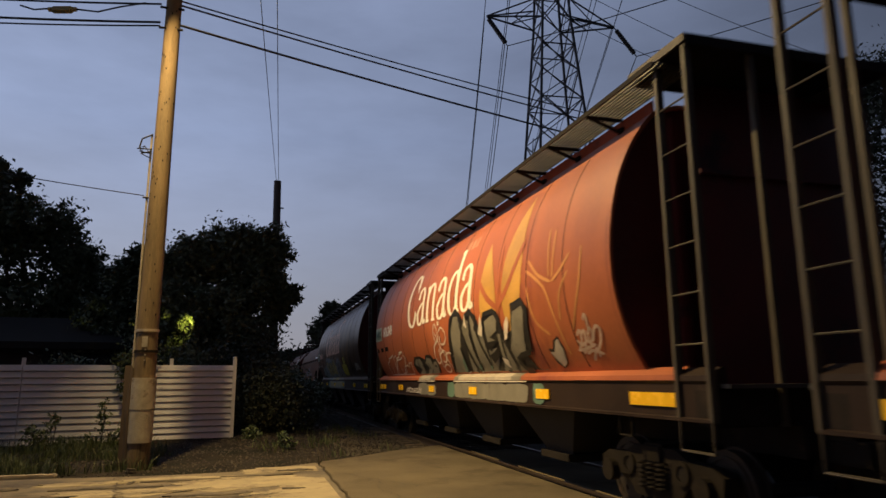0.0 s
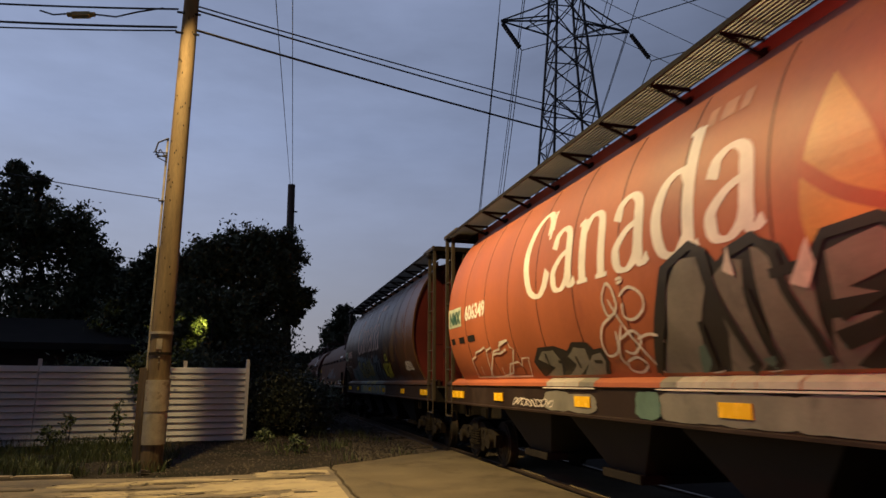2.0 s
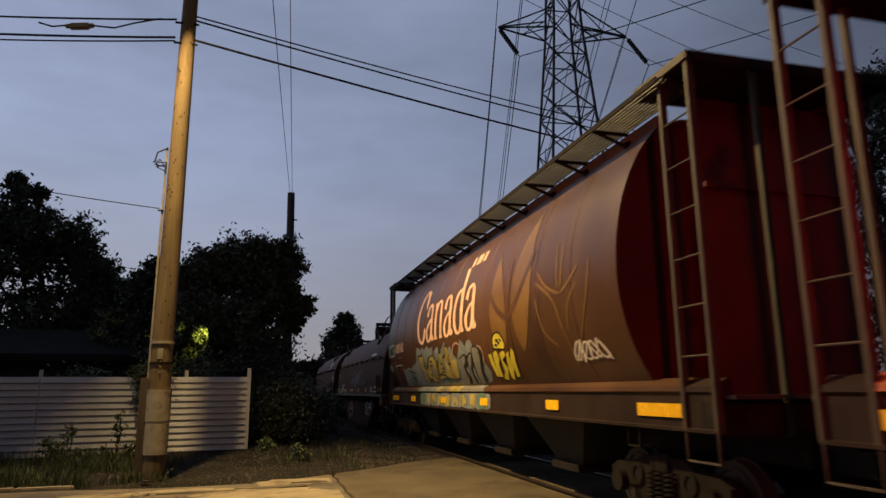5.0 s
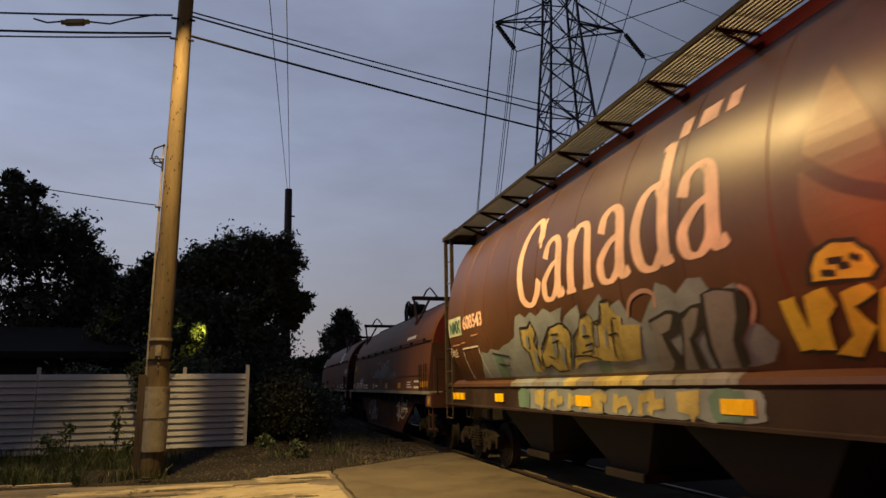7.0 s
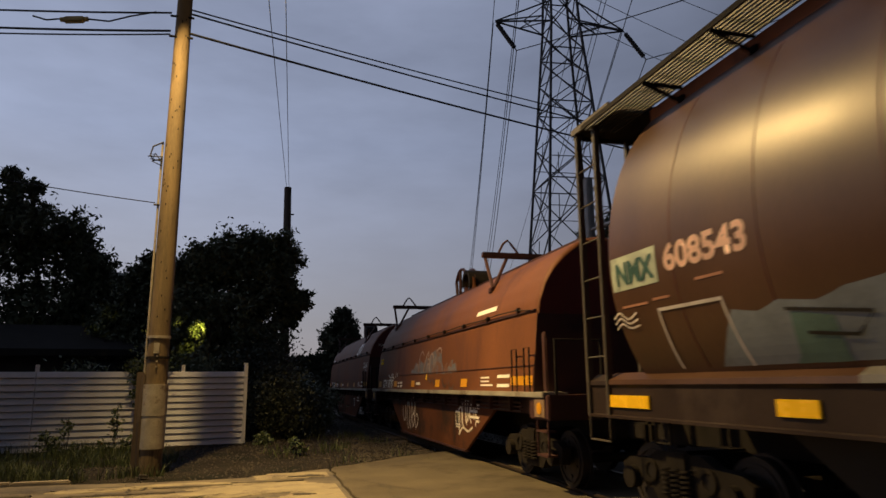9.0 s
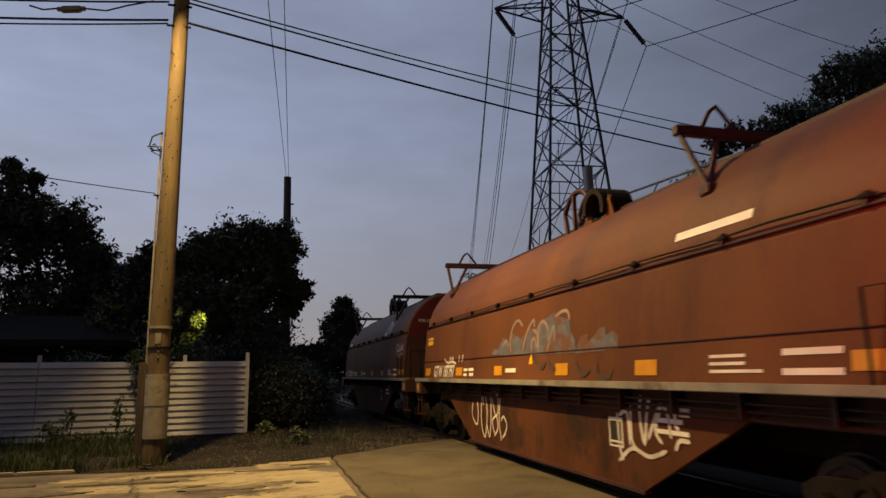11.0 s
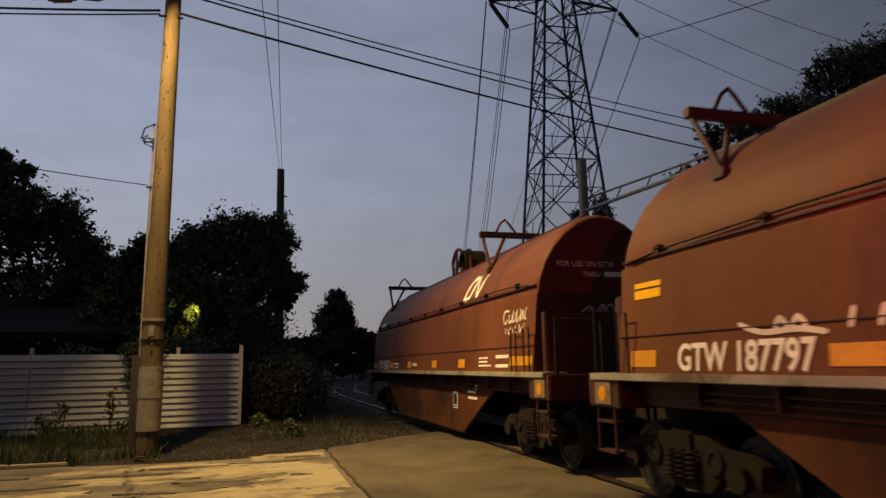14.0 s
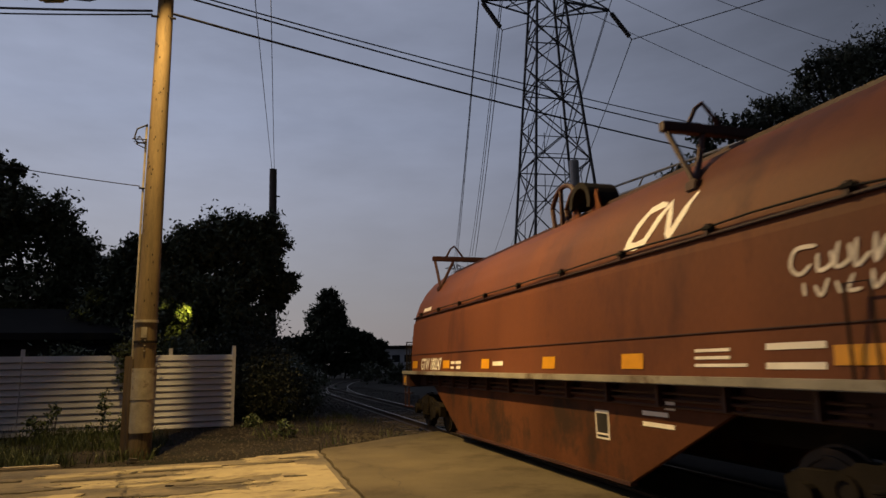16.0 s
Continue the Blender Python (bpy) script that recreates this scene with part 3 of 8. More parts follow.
def blob(bm, y0, y1, v0, v1, seed, n=40, rough=0.14):
    """A cloud-edged field of spray paint."""
    rnd = random.Random(seed)
    c, a, b = ((y0 + y1) / 2, (v0 + v1) / 2), abs(y1 - y0) / 2, abs(v1 - v0) / 2
    ph = [rnd.uniform(0, 6.28) for _ in range(4)]
    vs = []
    for k in range(n):
        t = 2 * math.pi * k / n
        r = 1 + rough * (math.sin(5 * t + ph[0]) * 0.5 + math.sin(9 * t + ph[1]) * 0.5 + math.sin(14 * t + ph[2]) * 0.3)
        ct, st = math.cos(t), math.sin(t)
        q = (abs(ct) ** 4 + abs(st) ** 4) ** -0.25
        vs.append(bm.verts.new((c[0] + a * r * q * ct, c[1] + b * r * q * st, 0)))
    bm.faces.new(vs)
    return bm


GLYPH = {  # strokes of fat sprayed letters in a unit box
    "M": [[(0, 0), (0.05, 1), (0.5, 0.35), (0.95, 1), (1, 0)]],
    "B": [[(0.05, 0), (0.05, 1), (0.8, 0.95), (0.75, 0.55), (0.15, 0.5), (0.95, 0.42), (0.85, 0.05), (0.05, 0)]],
    "S": [[(0.95, 0.85), (0.5, 1), (0.1, 0.75), (0.5, 0.5), (0.9, 0.3), (0.55, 0), (0.05, 0.12)]],
    "K": [[(0.05, 0), (0.1, 1)], [(0.95, 1), (0.2, 0.5), (1, 0)]],
    "A": [[(0, 0), (0.35, 1), (0.65, 1), (1, 0)], [(0.2, 0.4), (0.8, 0.4)]],
    "E": [[(0.95, 0.95), (0.1, 1), (0.05, 0.02), (1, 0.05)], [(0.1, 0.5), (0.8, 0.52)]],
    "F": [[(0.95, 1), (0.1, 0.98), (0.05, 0)], [(0.1, 0.52), (0.75, 0.55)]],
    "U": [[(0, 1), (0.08, 0.15), (0.5, 0), (0.92, 0.15), (1, 1)]],
    "N": [[(0, 0), (0.05, 1), (0.9, 0), (1, 1)]],
    "1": [[(0.1, 0), (0, 0.8), (0.5, 1)], [(0.5, 0.9), (0.45, 0.1)], [(0.45, 0.5), (0.9, 0.6)]],
    "2": [[(0.2, 0), (0.1, 1)], [(0.15, 0.45), (0.6, 0.7), (0.9, 0.1)]],
    "3": [[(0.1, 0.9), (0.8, 1), (0.75, 0.6), (0.2, 0.5)], [(0.2, 0.5), (0.9, 0.3), (0.7, 0)]],
    "4": [[(0.1, 0.7), (0.5, 0.95), (0.9, 0.7)], [(0.5, 0.9), (0.45, 0)], [(0.1, 0.2), (0.8, 0.25)]],
    "O": [[(0.5, 1), (0.08, 0.7), (0.1, 0.2), (0.55, 0), (0.95, 0.3), (0.9, 0.8), (0.5, 1)]],
}


def fat_piece(name, glyphs, y, v, w, h, side, parent, fill, edge, label, line=0.10, body=0.2, lift=0.010, grow=0.0, slant=0.0, k=5, drop=(0.0, 0.0)):
    """Fat sprayed letter shapes, a part each: a dark edge under a pale fill."""
    n = len(glyphs)
    for i, g in enumerate(glyphs):
        hh = h * (1 + grow * i / max(1, n - 1))
        for q, s in enumerate(GLYPH[g]):
            pts = [(y - ((i + 0.08 + p[0] * 0.84) * w / n + slant * p[1] * hh), v + p[1] * hh) for p in s]
            low = [(a - drop[0], b + drop[1]) for a, b in pts]
            e = part(name, wrap(ribbon(bmesh.new(), low, body + line * 2, k, (1, 1) if k < 3 else None), side, lift + 0.002 * q), edge, parent, label)
            part("fill", wrap(ribbon(bmesh.new(), pts, body, k, (1, 1) if k < 3 else None), side, lift + 0.005 + 0.002 * q), fill, e)


def scribble(seed, n, w, h, loops=1.0):
    """The course of a quick tag."""
    rnd = random.Random(seed)
    out, x = [], 0.0
    for i in range(n):
        cx = w * (i + 0.5) / n
        s = []
        for k in range(9):
            a = k * 0.95 * loops + rnd.uniform(0, 0.6)
            s.append((cx + w / n * 0.62 * math.cos(a) + rnd.uniform(-0.04, 0.04) * h, h * 0.5 + h * 0.52 * math.sin(a * 1.3 + i) * rnd.uniform(0.6, 1.0)))
        out.append(s)
    return out


def area(pts, side, material, parent, lift, label):
    """A filled field of spray paint with the given corners, softly broken along its edge."""
    bm, r = bmesh.new(), random.Random(len(pts))
    ring = []
    for (a, b), (c, d) in zip(pts, pts[1:] + pts[:1]):
        ring.append((a, b))
        ring.append(((a + c) / 2 + r.uniform(-0.008, 0.008), (b + d) / 2 + r.uniform(-0.008, 0.008)))
    f = bm.faces.new([bm.verts.new((y, v, 0)) for y, v in ring])
    f.normal_update()
    bmesh.ops.triangulate(bm, faces=[f], ngon_method="EAR_CLIP")
    return part("graffiti", wrap(bm, side, lift), material, parent, label)


def stroke(pts, w, side, material, parent, lift, label, k=4):
    return part("graffiti", wrap(ribbon(bmesh.new(), pts, w, k, (1, 1) if k < 3 else None), side, lift), material, parent, label)


def bars(name, rows, side, material, parent, lift=0.006, label=""):
    """Small stencilled data: rows of (y, v, width, height) as plain bars."""
    bm = bmesh.new()
    for y, v, w, h in rows:
        bm.faces.new([bm.verts.new(p) for p in ((y, v, 0), (y - w, v, 0), (y - w, v + h, 0), (y, v + h, 0))])
    return part(name, wrap(bm, side, lift), material, parent, label)


# ---------------------------------------------------------------- trains: trucks
def make_truck(parent, y):
    """A two-axle truck: side frames with springs, a bolster and two wheelsets."""
    truck = new("truck")
    truck.parent = parent
    truck.matrix_basis = pose(0, y, 0)
    tagged(truck, "dusty cast steel truck with coil springs")
    sets = []
    for s in (-1, 1):
        x = s * 0.99
        bm = bmesh.new()
        out = [(-1.12, 0.36), (-1.16, 0.60), (-1.0, 0.68), (-0.62, 0.70), (-0.40, 0.80), (0.40, 0.80), (0.62, 0.70), (1.0, 0.68), (1.16, 0.60), (1.12, 0.36), (0.86, 0.40), (0.60, 0.44), (0.40, 0.24), (-0.40, 0.24), (-0.60, 0.44), (-0.86, 0.40)]
        a = [bm.verts.new((x - 0.07, p, z)) for p, z in out]
        b = [bm.verts.new((x + 0.07, p, z)) for p, z in out]
        for k in range(len(out)):
            bm.faces.new((a[k], a[(k + 1) % len(out)], b[(k + 1) % len(out)], b[k]))
        bmesh.ops.triangle_fill(bm, use_beauty=True, edges=[bm.edges.get((a[k], a[(k + 1) % len(out)])) for k in range(len(out))])
        bmesh.ops.triangle_fill(bm, use_beauty=True, edges=[bm.edges.get((b[k], b[(k + 1) % len(out)])) for k in range(len(out))])
        for q in (-0.52, 0.52):   # raised ribs round the windows of the casting
            disc(bm, (x + s * 0.08, q, 0.57), (1, 0, 0), 0.13, 0.04, 14, 0.085)
        frame_ob = part("side_frame", bm, "truck", truck)
        # near-black plates on the solid casting imitate the shade in its windows
        bm = bmesh.new()
        for q in (-0.52, 0.52):
            disc(bm, (x + s * 0.076, q, 0.57), (1, 0, 0), 0.083, 0.012, 12)
        box(bm, x + s * 0.07 - 0.006, x + s * 0.07 + 0.012, -0.3, 0.3, 0.34, 0.66)
        part("dark_opening_plate", bm, "black", frame_ob)
        for q in (-0.18, 0.0, 0.18):
            part("spring", T([(x + s * 0.10 + 0.05 * math.cos(t), q + 0.075 * math.sin(t), 0.34 + 0.31 * t / 37.7) for t in [k * 0.6283 for k in range(61)]], 0.017, 5), "truck", frame_ob)
        for q in (-0.9, 0.9):
            part("bearing_cap", disc(bmesh.new(), (x + s * 0.10, q, 0.46), (1, 0, 0), 0.13, 0.12, 16), "truck", frame_ob)
    part("bolster", B(-1.1, 1.1, -0.2, 0.2, 0.52, 0.84, 0.03), "truck", truck)
    for q in (-0.9, 0.9):
        bm = bmesh.new()
        tube(bm, [(-0.9, 0, 0), (0.9, 0, 0)], 0.075, 10)
        for s in (-1, 1):
            disc(bm, (s * 0.75, 0, 0), (1, 0, 0), 0.42, 0.13, 32)
            disc(bm, (s * 0.68, 0, 0), (1, 0, 0), 0.45, 0.03, 32)
            for k in range(6):
                a = k * math.pi / 3
                disc(bm, (s * 0.82, 0.25 * math.cos(a), 0.25 * math.sin(a)), (1, 0, 0), 0.03, 0.02, 8)
            disc(bm, (s * 0.825, 0, 0), (1, 0, 0), 0.36, 0.018, 28, 0.33)
        w = part("wheelset", bm, "wheel", truck, "worn steel wheels on their axle")
        w.matrix_basis = pose(0, q, 0.42)
        sets.append((w, q))
    return sets


WHEELS = []


def coupler(car, y, s):
    c = part("coupler", B(-0.11, 0.11, min(y, y - s * 0.72), max(y, y - s * 0.72), 0.74, 0.98, 0.03), "black", car)
    part("knuckle", B(-0.16, 0.16, min(y, y - s * 0.16), max(y, y - s * 0.16), 0.70, 1.02, 0.05), "truck", c)
    part("air_hose", T([(0.3, y - s * 0.55, 0.86), (0.32, y - s * 0.35, 0.62), (0.2, y - s * 0.12, 0.48), (0.1, y, 0.5)], 0.025, 6), "black", car)


# ---------------------------------------------------------------- trains: cylindrical grain hopper
def make_hopper(paint, label, y_head):
    car = empty("hopper_car", label, "hopper car", pose(TRACK, y_head, 0), "cars of the freight train")
    a0, a1 = 1.82, HOPPER - 1.82          # the ends of the round body
    half = [(1.62 * math.cos(t), 2.9 + (2.22 if t > 0 else 1.95) * math.sin(t)) for t in [-0.715 + (0.97 + 0.715) * k / 40 for k in range(41)]]
    near = [(-x, z) for x, z in half]
    ring = near + [(-0.6, 4.84), (0, 4.88), (0.6, 4.84)] + half[::-1]
    body = part("body", sweep(bmesh.new(), ring, a0, a1), paint, car, "", True)
    for s, y in ((1, a0), (-1, a1)):      # rolled rim and end sheet; end_red holds the end's shade
        part("end_sheet", sweep(bmesh.new(), ring, y + s * 0.06, y + s * 0.08, True), "end_red", body, "red end sheet, darkened for shade")
        rim = bmesh.new()
        ou, inn = ring, [(x * 0.975, 2.9 + (z - 2.9) * 0.975) for x, z in ring]
        for (p, q, u, w) in zip(ou, ou[1:], inn, inn[1:]):
            rim.faces.new([rim.verts.new((v[0], y, v[1])) for v in (p, q, w, u)])
            rim.faces.new([rim.verts.new((v[0], yy, v[1])) for v, yy in ((u, y), (w, y), (w, y + s * 0.08), (u, y + s * 0.08))])
        part("rim", rim, paint, body)
        # slope sheet that runs in under the end, and its posts
        bm = bmesh.new()
        for x0, x1 in ((-1.05, 1.05),):
            p = [(x0, y + s * 0.05, 2.6), (x1, y + s * 0.05, 2.6), (x1, y + s * 2.3, 1.15), (x0, y + s * 2.3, 1.15)]
            bm.faces.new([bm.verts.new(v) for v in p])
            bm.faces.new([bm.verts.new((v[0], v[1] + s * 0.02, v[2] - 0.03)) for v in p[::-1]])
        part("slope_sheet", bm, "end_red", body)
        # full-width plate added to close off the sky between the cars
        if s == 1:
            part("end_bulkhead", B(-0.70, 1.42, y - 0.42, y - 0.39, 1.46, 4.93, 0.004), "end_red", car, "red end bulkhead plate, darkened for shade")
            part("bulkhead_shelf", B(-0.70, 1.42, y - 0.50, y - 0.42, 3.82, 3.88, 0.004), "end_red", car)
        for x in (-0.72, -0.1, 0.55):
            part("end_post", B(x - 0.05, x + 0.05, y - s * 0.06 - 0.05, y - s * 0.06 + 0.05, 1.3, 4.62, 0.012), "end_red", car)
    for k in range(1, 12):                 # weld seams round the shell
        y = a0 + (a1 - a0) * k / 12
        bm = bmesh.new()
        o = [hopper_side(0, -1.25 + 2.75 * i / 30, 0.005) for i in range(31)]
        i_ = [hopper_side(0, -1.25 + 2.75 * i / 30, -0.004) for i in range(31)]
        for i in range(30):
            for dy0, dy1, A_, B_ in ((-0.008, 0.008, o, o), (-0.016, -0.008, i_, o), (0.008, 0.016, o, i_)):
                bm.faces.new([bm.verts.new(v + Vector((0, yy, 0))) for v, yy in ((A_[i], y + dy0), (B_[i], y + dy1), (B_[i + 1], y + dy1), (A_[i + 1], y + dy0))])
        part("weld_seam", bm, "seam", body)
    for s in (-1, 1):
        # eave panel, running board of grating on brackets
        part("eave_panel", B(min(s * 0.90, s * 0.935), max(s * 0.90, s * 0.935), a0, a1, 4.66, 4.865, 0.01), "orange" if paint == "red" else "eave_brown", car, "painted eave panel")
        board = part("running_board", B(min(s * 1.452, s * 1.462), max(s * 1.452, s * 1.462), 1.0, HOPPER - 1.0, 4.865, 4.925), "black", car, "galvanised grating of the roof walk")
        for i in range(10):
            xa = 0.955 + 0.052 * i
            part("grating_bar", B(min(s * xa, s * (xa + 0.017)), max(s * xa, s * (xa + 0.017)), 1.0, HOPPER - 1.0, 4.875, 4.915), "galv", board)
        for i in range(41):
            y = 1.04 + i * 0.4
            part("cross_bar", B(min(s * 0.93, s * 1.452), max(s * 0.93, s * 1.452), y, y + 0.01, 4.892, 4.910), "galv", board)
        for k in range(12):
            y = 2.5 + 1.19 * k
            bm = T([(s * 0.955, y, 4.69), (s * 1.44, y, 4.865)], 0.026, 6)
            tube(bm, [(s * 0.93, y, 4.862), (s * 1.455, y, 4.866)], 0.026, 6)
            box(bm, min(s * 0.93, s * 0.975), max(s * 0.93, s * 0.975), y - 0.05, y + 0.05, 4.655, 4.76)
            part("bracket", bm, "black", board)
        # side sill with a sloped ledge
        x = s * 1.34
        pro = [(s * 1.20, 1.66), (s * 1.34, 1.58), (s * 1.345, 1.53), (s * 1.32, 1.50), (s * 1.32, 1.18), (s * 1.36, 1.17), (s * 1.36, 1.14), (s * 1.15, 1.14), (s * 1.15, 1.66)]
        sill = part("side_sill", sweep(bmesh.new(), pro, 0.62, HOPPER - 0.62, True), "sill", car, "grimy side sill with a sloped ledge")
        part("sill_ledge", sweep(bmesh.new(), [(s * 1.205, 1.672), (s * 1.345, 1.590), (s * 1.352, 1.535)], 1.1, HOPPER - 1.1), paint, sill, "painted ledge above the sill")
        for y, w in ((16.5, 0.85), (13.93, 0.45), (10.63, 0.45), (7.6, 0.45), (4.4, 0.45), (1.6, 0.85)):
            part("reflector", B(min(s * 1.322, s * 1.345), max(s * 1.322, s * 1.345), y - w / 2, y + w / 2, 1.27, 1.41), "reflector", sill)
        for y in (2.2, 15.9):
            bm = T([(s * 1.3, y - 0.13, 1.14), (s * 1.3, y - 0.13, 0.92), (s * 1.3, y + 0.13, 0.92), (s * 1.3, y + 0.13, 1.14)], 0.018, 6)
            part("jacking_loop", bm, "truck", sill)
        # end ladders: two stiles and rungs
        for ya, yb in ((0.62, 1.12), (HOPPER - 1.12, HOPPER - 0.62)):
            lad = new("ladder")
            lad.parent = car
            tagged(lad, "grimy steel end ladder")
            for y in (ya, yb):
                part("stile", B(min(x - s * 0.06, x + s * 0.02), max(x - s * 0.06, x + s * 0.02), y - 0.035, y + 0.035, 1.14, 4.95, 0.01), "ladder", lad)
            for k in range(6):
                part("rung", T([(x, ya, 1.88 + k * 0.5), (x, yb, 1.88 + k * 0.5)], 0.011, 6), "ladder", lad)
            part("step", T([(x, ya, 1.14), (x, ya, 0.86), (x, yb, 0.86), (x, yb, 1.14)], 0.016, 6), "ladder", lad)
    for s, y in ((1, 0.6), (-1, HOPPER - 0.6)):
        part("end_canopy", B(-1.38, 1.38, min(y - s * 0.05, y + s * 1.0), max(y - s * 0.05, y + s * 1.0), 4.95, 4.965, 0.004), "black", car, "dark end platform of the roof walk")
        for x in (-1.365, 1.365):
            part("canopy_edge", B(x - 0.02, x + 0.02, min(y - s * 0.05, y + s * 1.0), max(y - s * 0.05, y + s * 1.0), 4.935, 5.03, 0.005), "ladder", car, "steel angle along the platform edge")
        for q in (-0.05, 1.0):
            part("canopy_beam", B(-1.345, 1.345, y + s * q - 0.02, y + s * q + 0.02, 4.90, 5.02, 0.005), "black", car)
        for x in (-0.55, 0.55):
            part("end_ladder_stile", B(x - 0.03, x + 0.03, y - 0.03, y + 0.03, 1.1, 4.93), "ladder", car)
        part("end_sill", B(-1.32, 1.32, min(y, y + s * 0.3), max(y, y + s * 0.3), 1.1, 1.46, 0.02), "black", car)
        part("center_sill", B(-0.33, 0.33, min(y, y + s * 4.5), max(y, y + s * 4.5), 0.78, 1.14, 0.02), "black", car)
        part("brake_step", B(-1.25, 1.25, min(y - s * 0.14, y), max(y - s * 0.14, y), 1.46, 1.50), "galv", car)
        coupler(car, 0 if s == 1 else HOPPER, -1 if s == 1 else 1)
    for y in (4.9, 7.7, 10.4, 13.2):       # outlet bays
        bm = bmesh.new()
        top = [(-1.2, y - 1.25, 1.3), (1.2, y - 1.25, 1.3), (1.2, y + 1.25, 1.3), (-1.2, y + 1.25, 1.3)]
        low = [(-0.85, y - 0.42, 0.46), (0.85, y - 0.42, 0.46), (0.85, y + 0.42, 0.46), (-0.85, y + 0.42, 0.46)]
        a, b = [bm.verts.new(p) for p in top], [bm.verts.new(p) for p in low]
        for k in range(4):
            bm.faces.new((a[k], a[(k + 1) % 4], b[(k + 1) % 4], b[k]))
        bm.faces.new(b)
        bay = part("hopper_bay", bm, "bay", car, "near-black sloping outlet bay")
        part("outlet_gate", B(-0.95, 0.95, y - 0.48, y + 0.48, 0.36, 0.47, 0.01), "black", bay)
    for k in range(10):
        y = 3.0 + k * 1.34
        part("roof_hatch", disc(bmesh.new(), (0, y, 4.92), (0, 0, 1), 0.32, 0.10, 16), "galv", car)
    for y in (2.05, HOPPER - 2.05):
        WHEELS.extend(make_truck(car, y))
    return car, body


# ---------------------------------------------------------------- trains: covered coil car
def make_coil_car(label, y_head, shade, seam=2.71):
    car = empty("coil_car", label, "coil car", pose(TRACK, y_head, 0), "cars of the freight train")
    L, h0, h1 = COIL, 1.3, COIL - 1.3
    # trough side below the hood seam, hood above it, both with closed ends
    low, up = [p for p in COIL_PROFILE if p[1] <= 2.67], [p for p in COIL_PROFILE if p[1] >= 2.65]
    fine = []
    for (x0, z0), (x1, z1) in zip(up, up[1:]):
        fine += [(x0 + (x1 - x0) * k / 4, z0 + (z1 - z0) * k / 4) for k in range(4)]
    fine.append(up[-1])
    ring_up = [(-x, z) for x, z in fine] + [(x, z) for x, z in fine[::-1]][1:]
    hood = part("hood", sweep(bmesh.new(), ring_up, h0 + 0.14, h1 - 0.30), shade, car, "", True)
    for s, y, dep in ((1, h0 + 0.14, 0.14), (-1, h1 - 0.30, 0.30)):   # the hood's rounded shoulders and end wall
        bm, prev = bmesh.new(), None
        for k in range(7):
            a = k / 6 * math.pi / 2
            d, q = dep * math.sin(a), 1 - dep * 0.5 * (1 - math.cos(a))
            row = [bm.verts.new((x * (1 - 0.03 * (1 - math.cos(a))), y - s * d, 2.66 + (z - 2.66) * q)) for x, z in ring_up]
            if prev:
                for i in range(len(row) - 1):
                    bm.faces.new((prev[i], prev[i + 1], row[i + 1], row[i]))
            prev = row
        wall = bmesh.new()
        wall.faces.new([wall.verts.new(v.co) for v in prev])
        part("hood_shoulder", bm, shade, hood, "", True)
        part("hood_end", wall, "end_red", hood, "wine-red end wall of the hood, darkened for shade")
    lowring = [(-x, z) for x, z in low][::-1] + [(x, z) for x, z in low]
    side = part("trough", sweep(bmesh.new(), lowring, h0, h1), shade, car)
    for y in (h0, h1):
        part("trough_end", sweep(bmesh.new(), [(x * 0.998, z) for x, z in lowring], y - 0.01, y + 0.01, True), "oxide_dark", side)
    for s in (-1, 1):
        sx = lambda a, b: (min(s * a, s * b), max(s * a, s * b))
        part("hood_seam", B(*sx(1.17, 1.235), h0 + 0.05, h1 - 0.05, seam, seam + 0.03, 0.008), "oxide_dark", hood)
        part("hood_cable", T([(s * 1.245, h0 + 0.2, seam + 0.02), (s * 1.235, h0 + 0.9, seam + 0.085)] + [(s * (1.225 + 0.008 * math.sin(k * 1.9)), h0 + 0.9 + (h1 - h0 - 1.9) * k / 14, seam + 0.095 + 0.01 * math.sin(k * 2.3)) for k in range(1, 14)] + [(s * 1.235, h1 - 0.9, seam + 0.06), (s * 1.245, h1 - 0.2, seam)], 0.011, 5), "black", hood, "dark tie-down cable along the hood")
        for k in range(9):
            y = h0 + 0.8 + (h1 - h0 - 1.6) * k / 8
            part("hood_clamp", B(*sx(1.15, 1.25), y - 0.03, y + 0.03, seam, seam + 0.125, 0.008), "oxide_dark", hood)
            part("clamp_lug", B(*sx(1.20, 1.262), y - 0.09, y + 0.05, seam + 0.06, seam + 0.10, 0.008), "black", hood)
        part("trough_ridge", B(*sx(1.26, 1.30), h0, h1, 1.835, 1.85, 0.004), "oxide_dark", side)
        # deck edge and the well below it
        part("deck_edge", B(*sx(1.0, 1.42), 0.72, L - 0.72, 1.345, 1.43, 0.01), "deck_grey", car, "pale grey edge of the walkway deck")
        bm = bmesh.new()
        out = [(3.5, 1.16), (5.55, 0.18), (12.25, 0.18), (14.3, 1.16)]
        for xx, rv in ((s * 1.14, False), (s * 1.08, True)):
            f = [bm.verts.new((xx, y, z)) for y, z in out]
            bm.faces.new(f[::-1] if rv else f)
        bm.verts.ensure_lookup_table()
        for k in range(4):
            bm.faces.new([bm.verts[i] for i in (k, (k + 1) % 4, 4 + (k + 1) % 4, 4 + k)])
        well = part("well_side", bm, "oxide_low", car, "deep drop side between the trucks")
        # dark chord stands for the shadow band under the deck overhang
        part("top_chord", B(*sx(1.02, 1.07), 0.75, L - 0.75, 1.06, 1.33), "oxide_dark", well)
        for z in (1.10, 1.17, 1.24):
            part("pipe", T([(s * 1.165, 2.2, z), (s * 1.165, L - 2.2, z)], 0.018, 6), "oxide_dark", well)
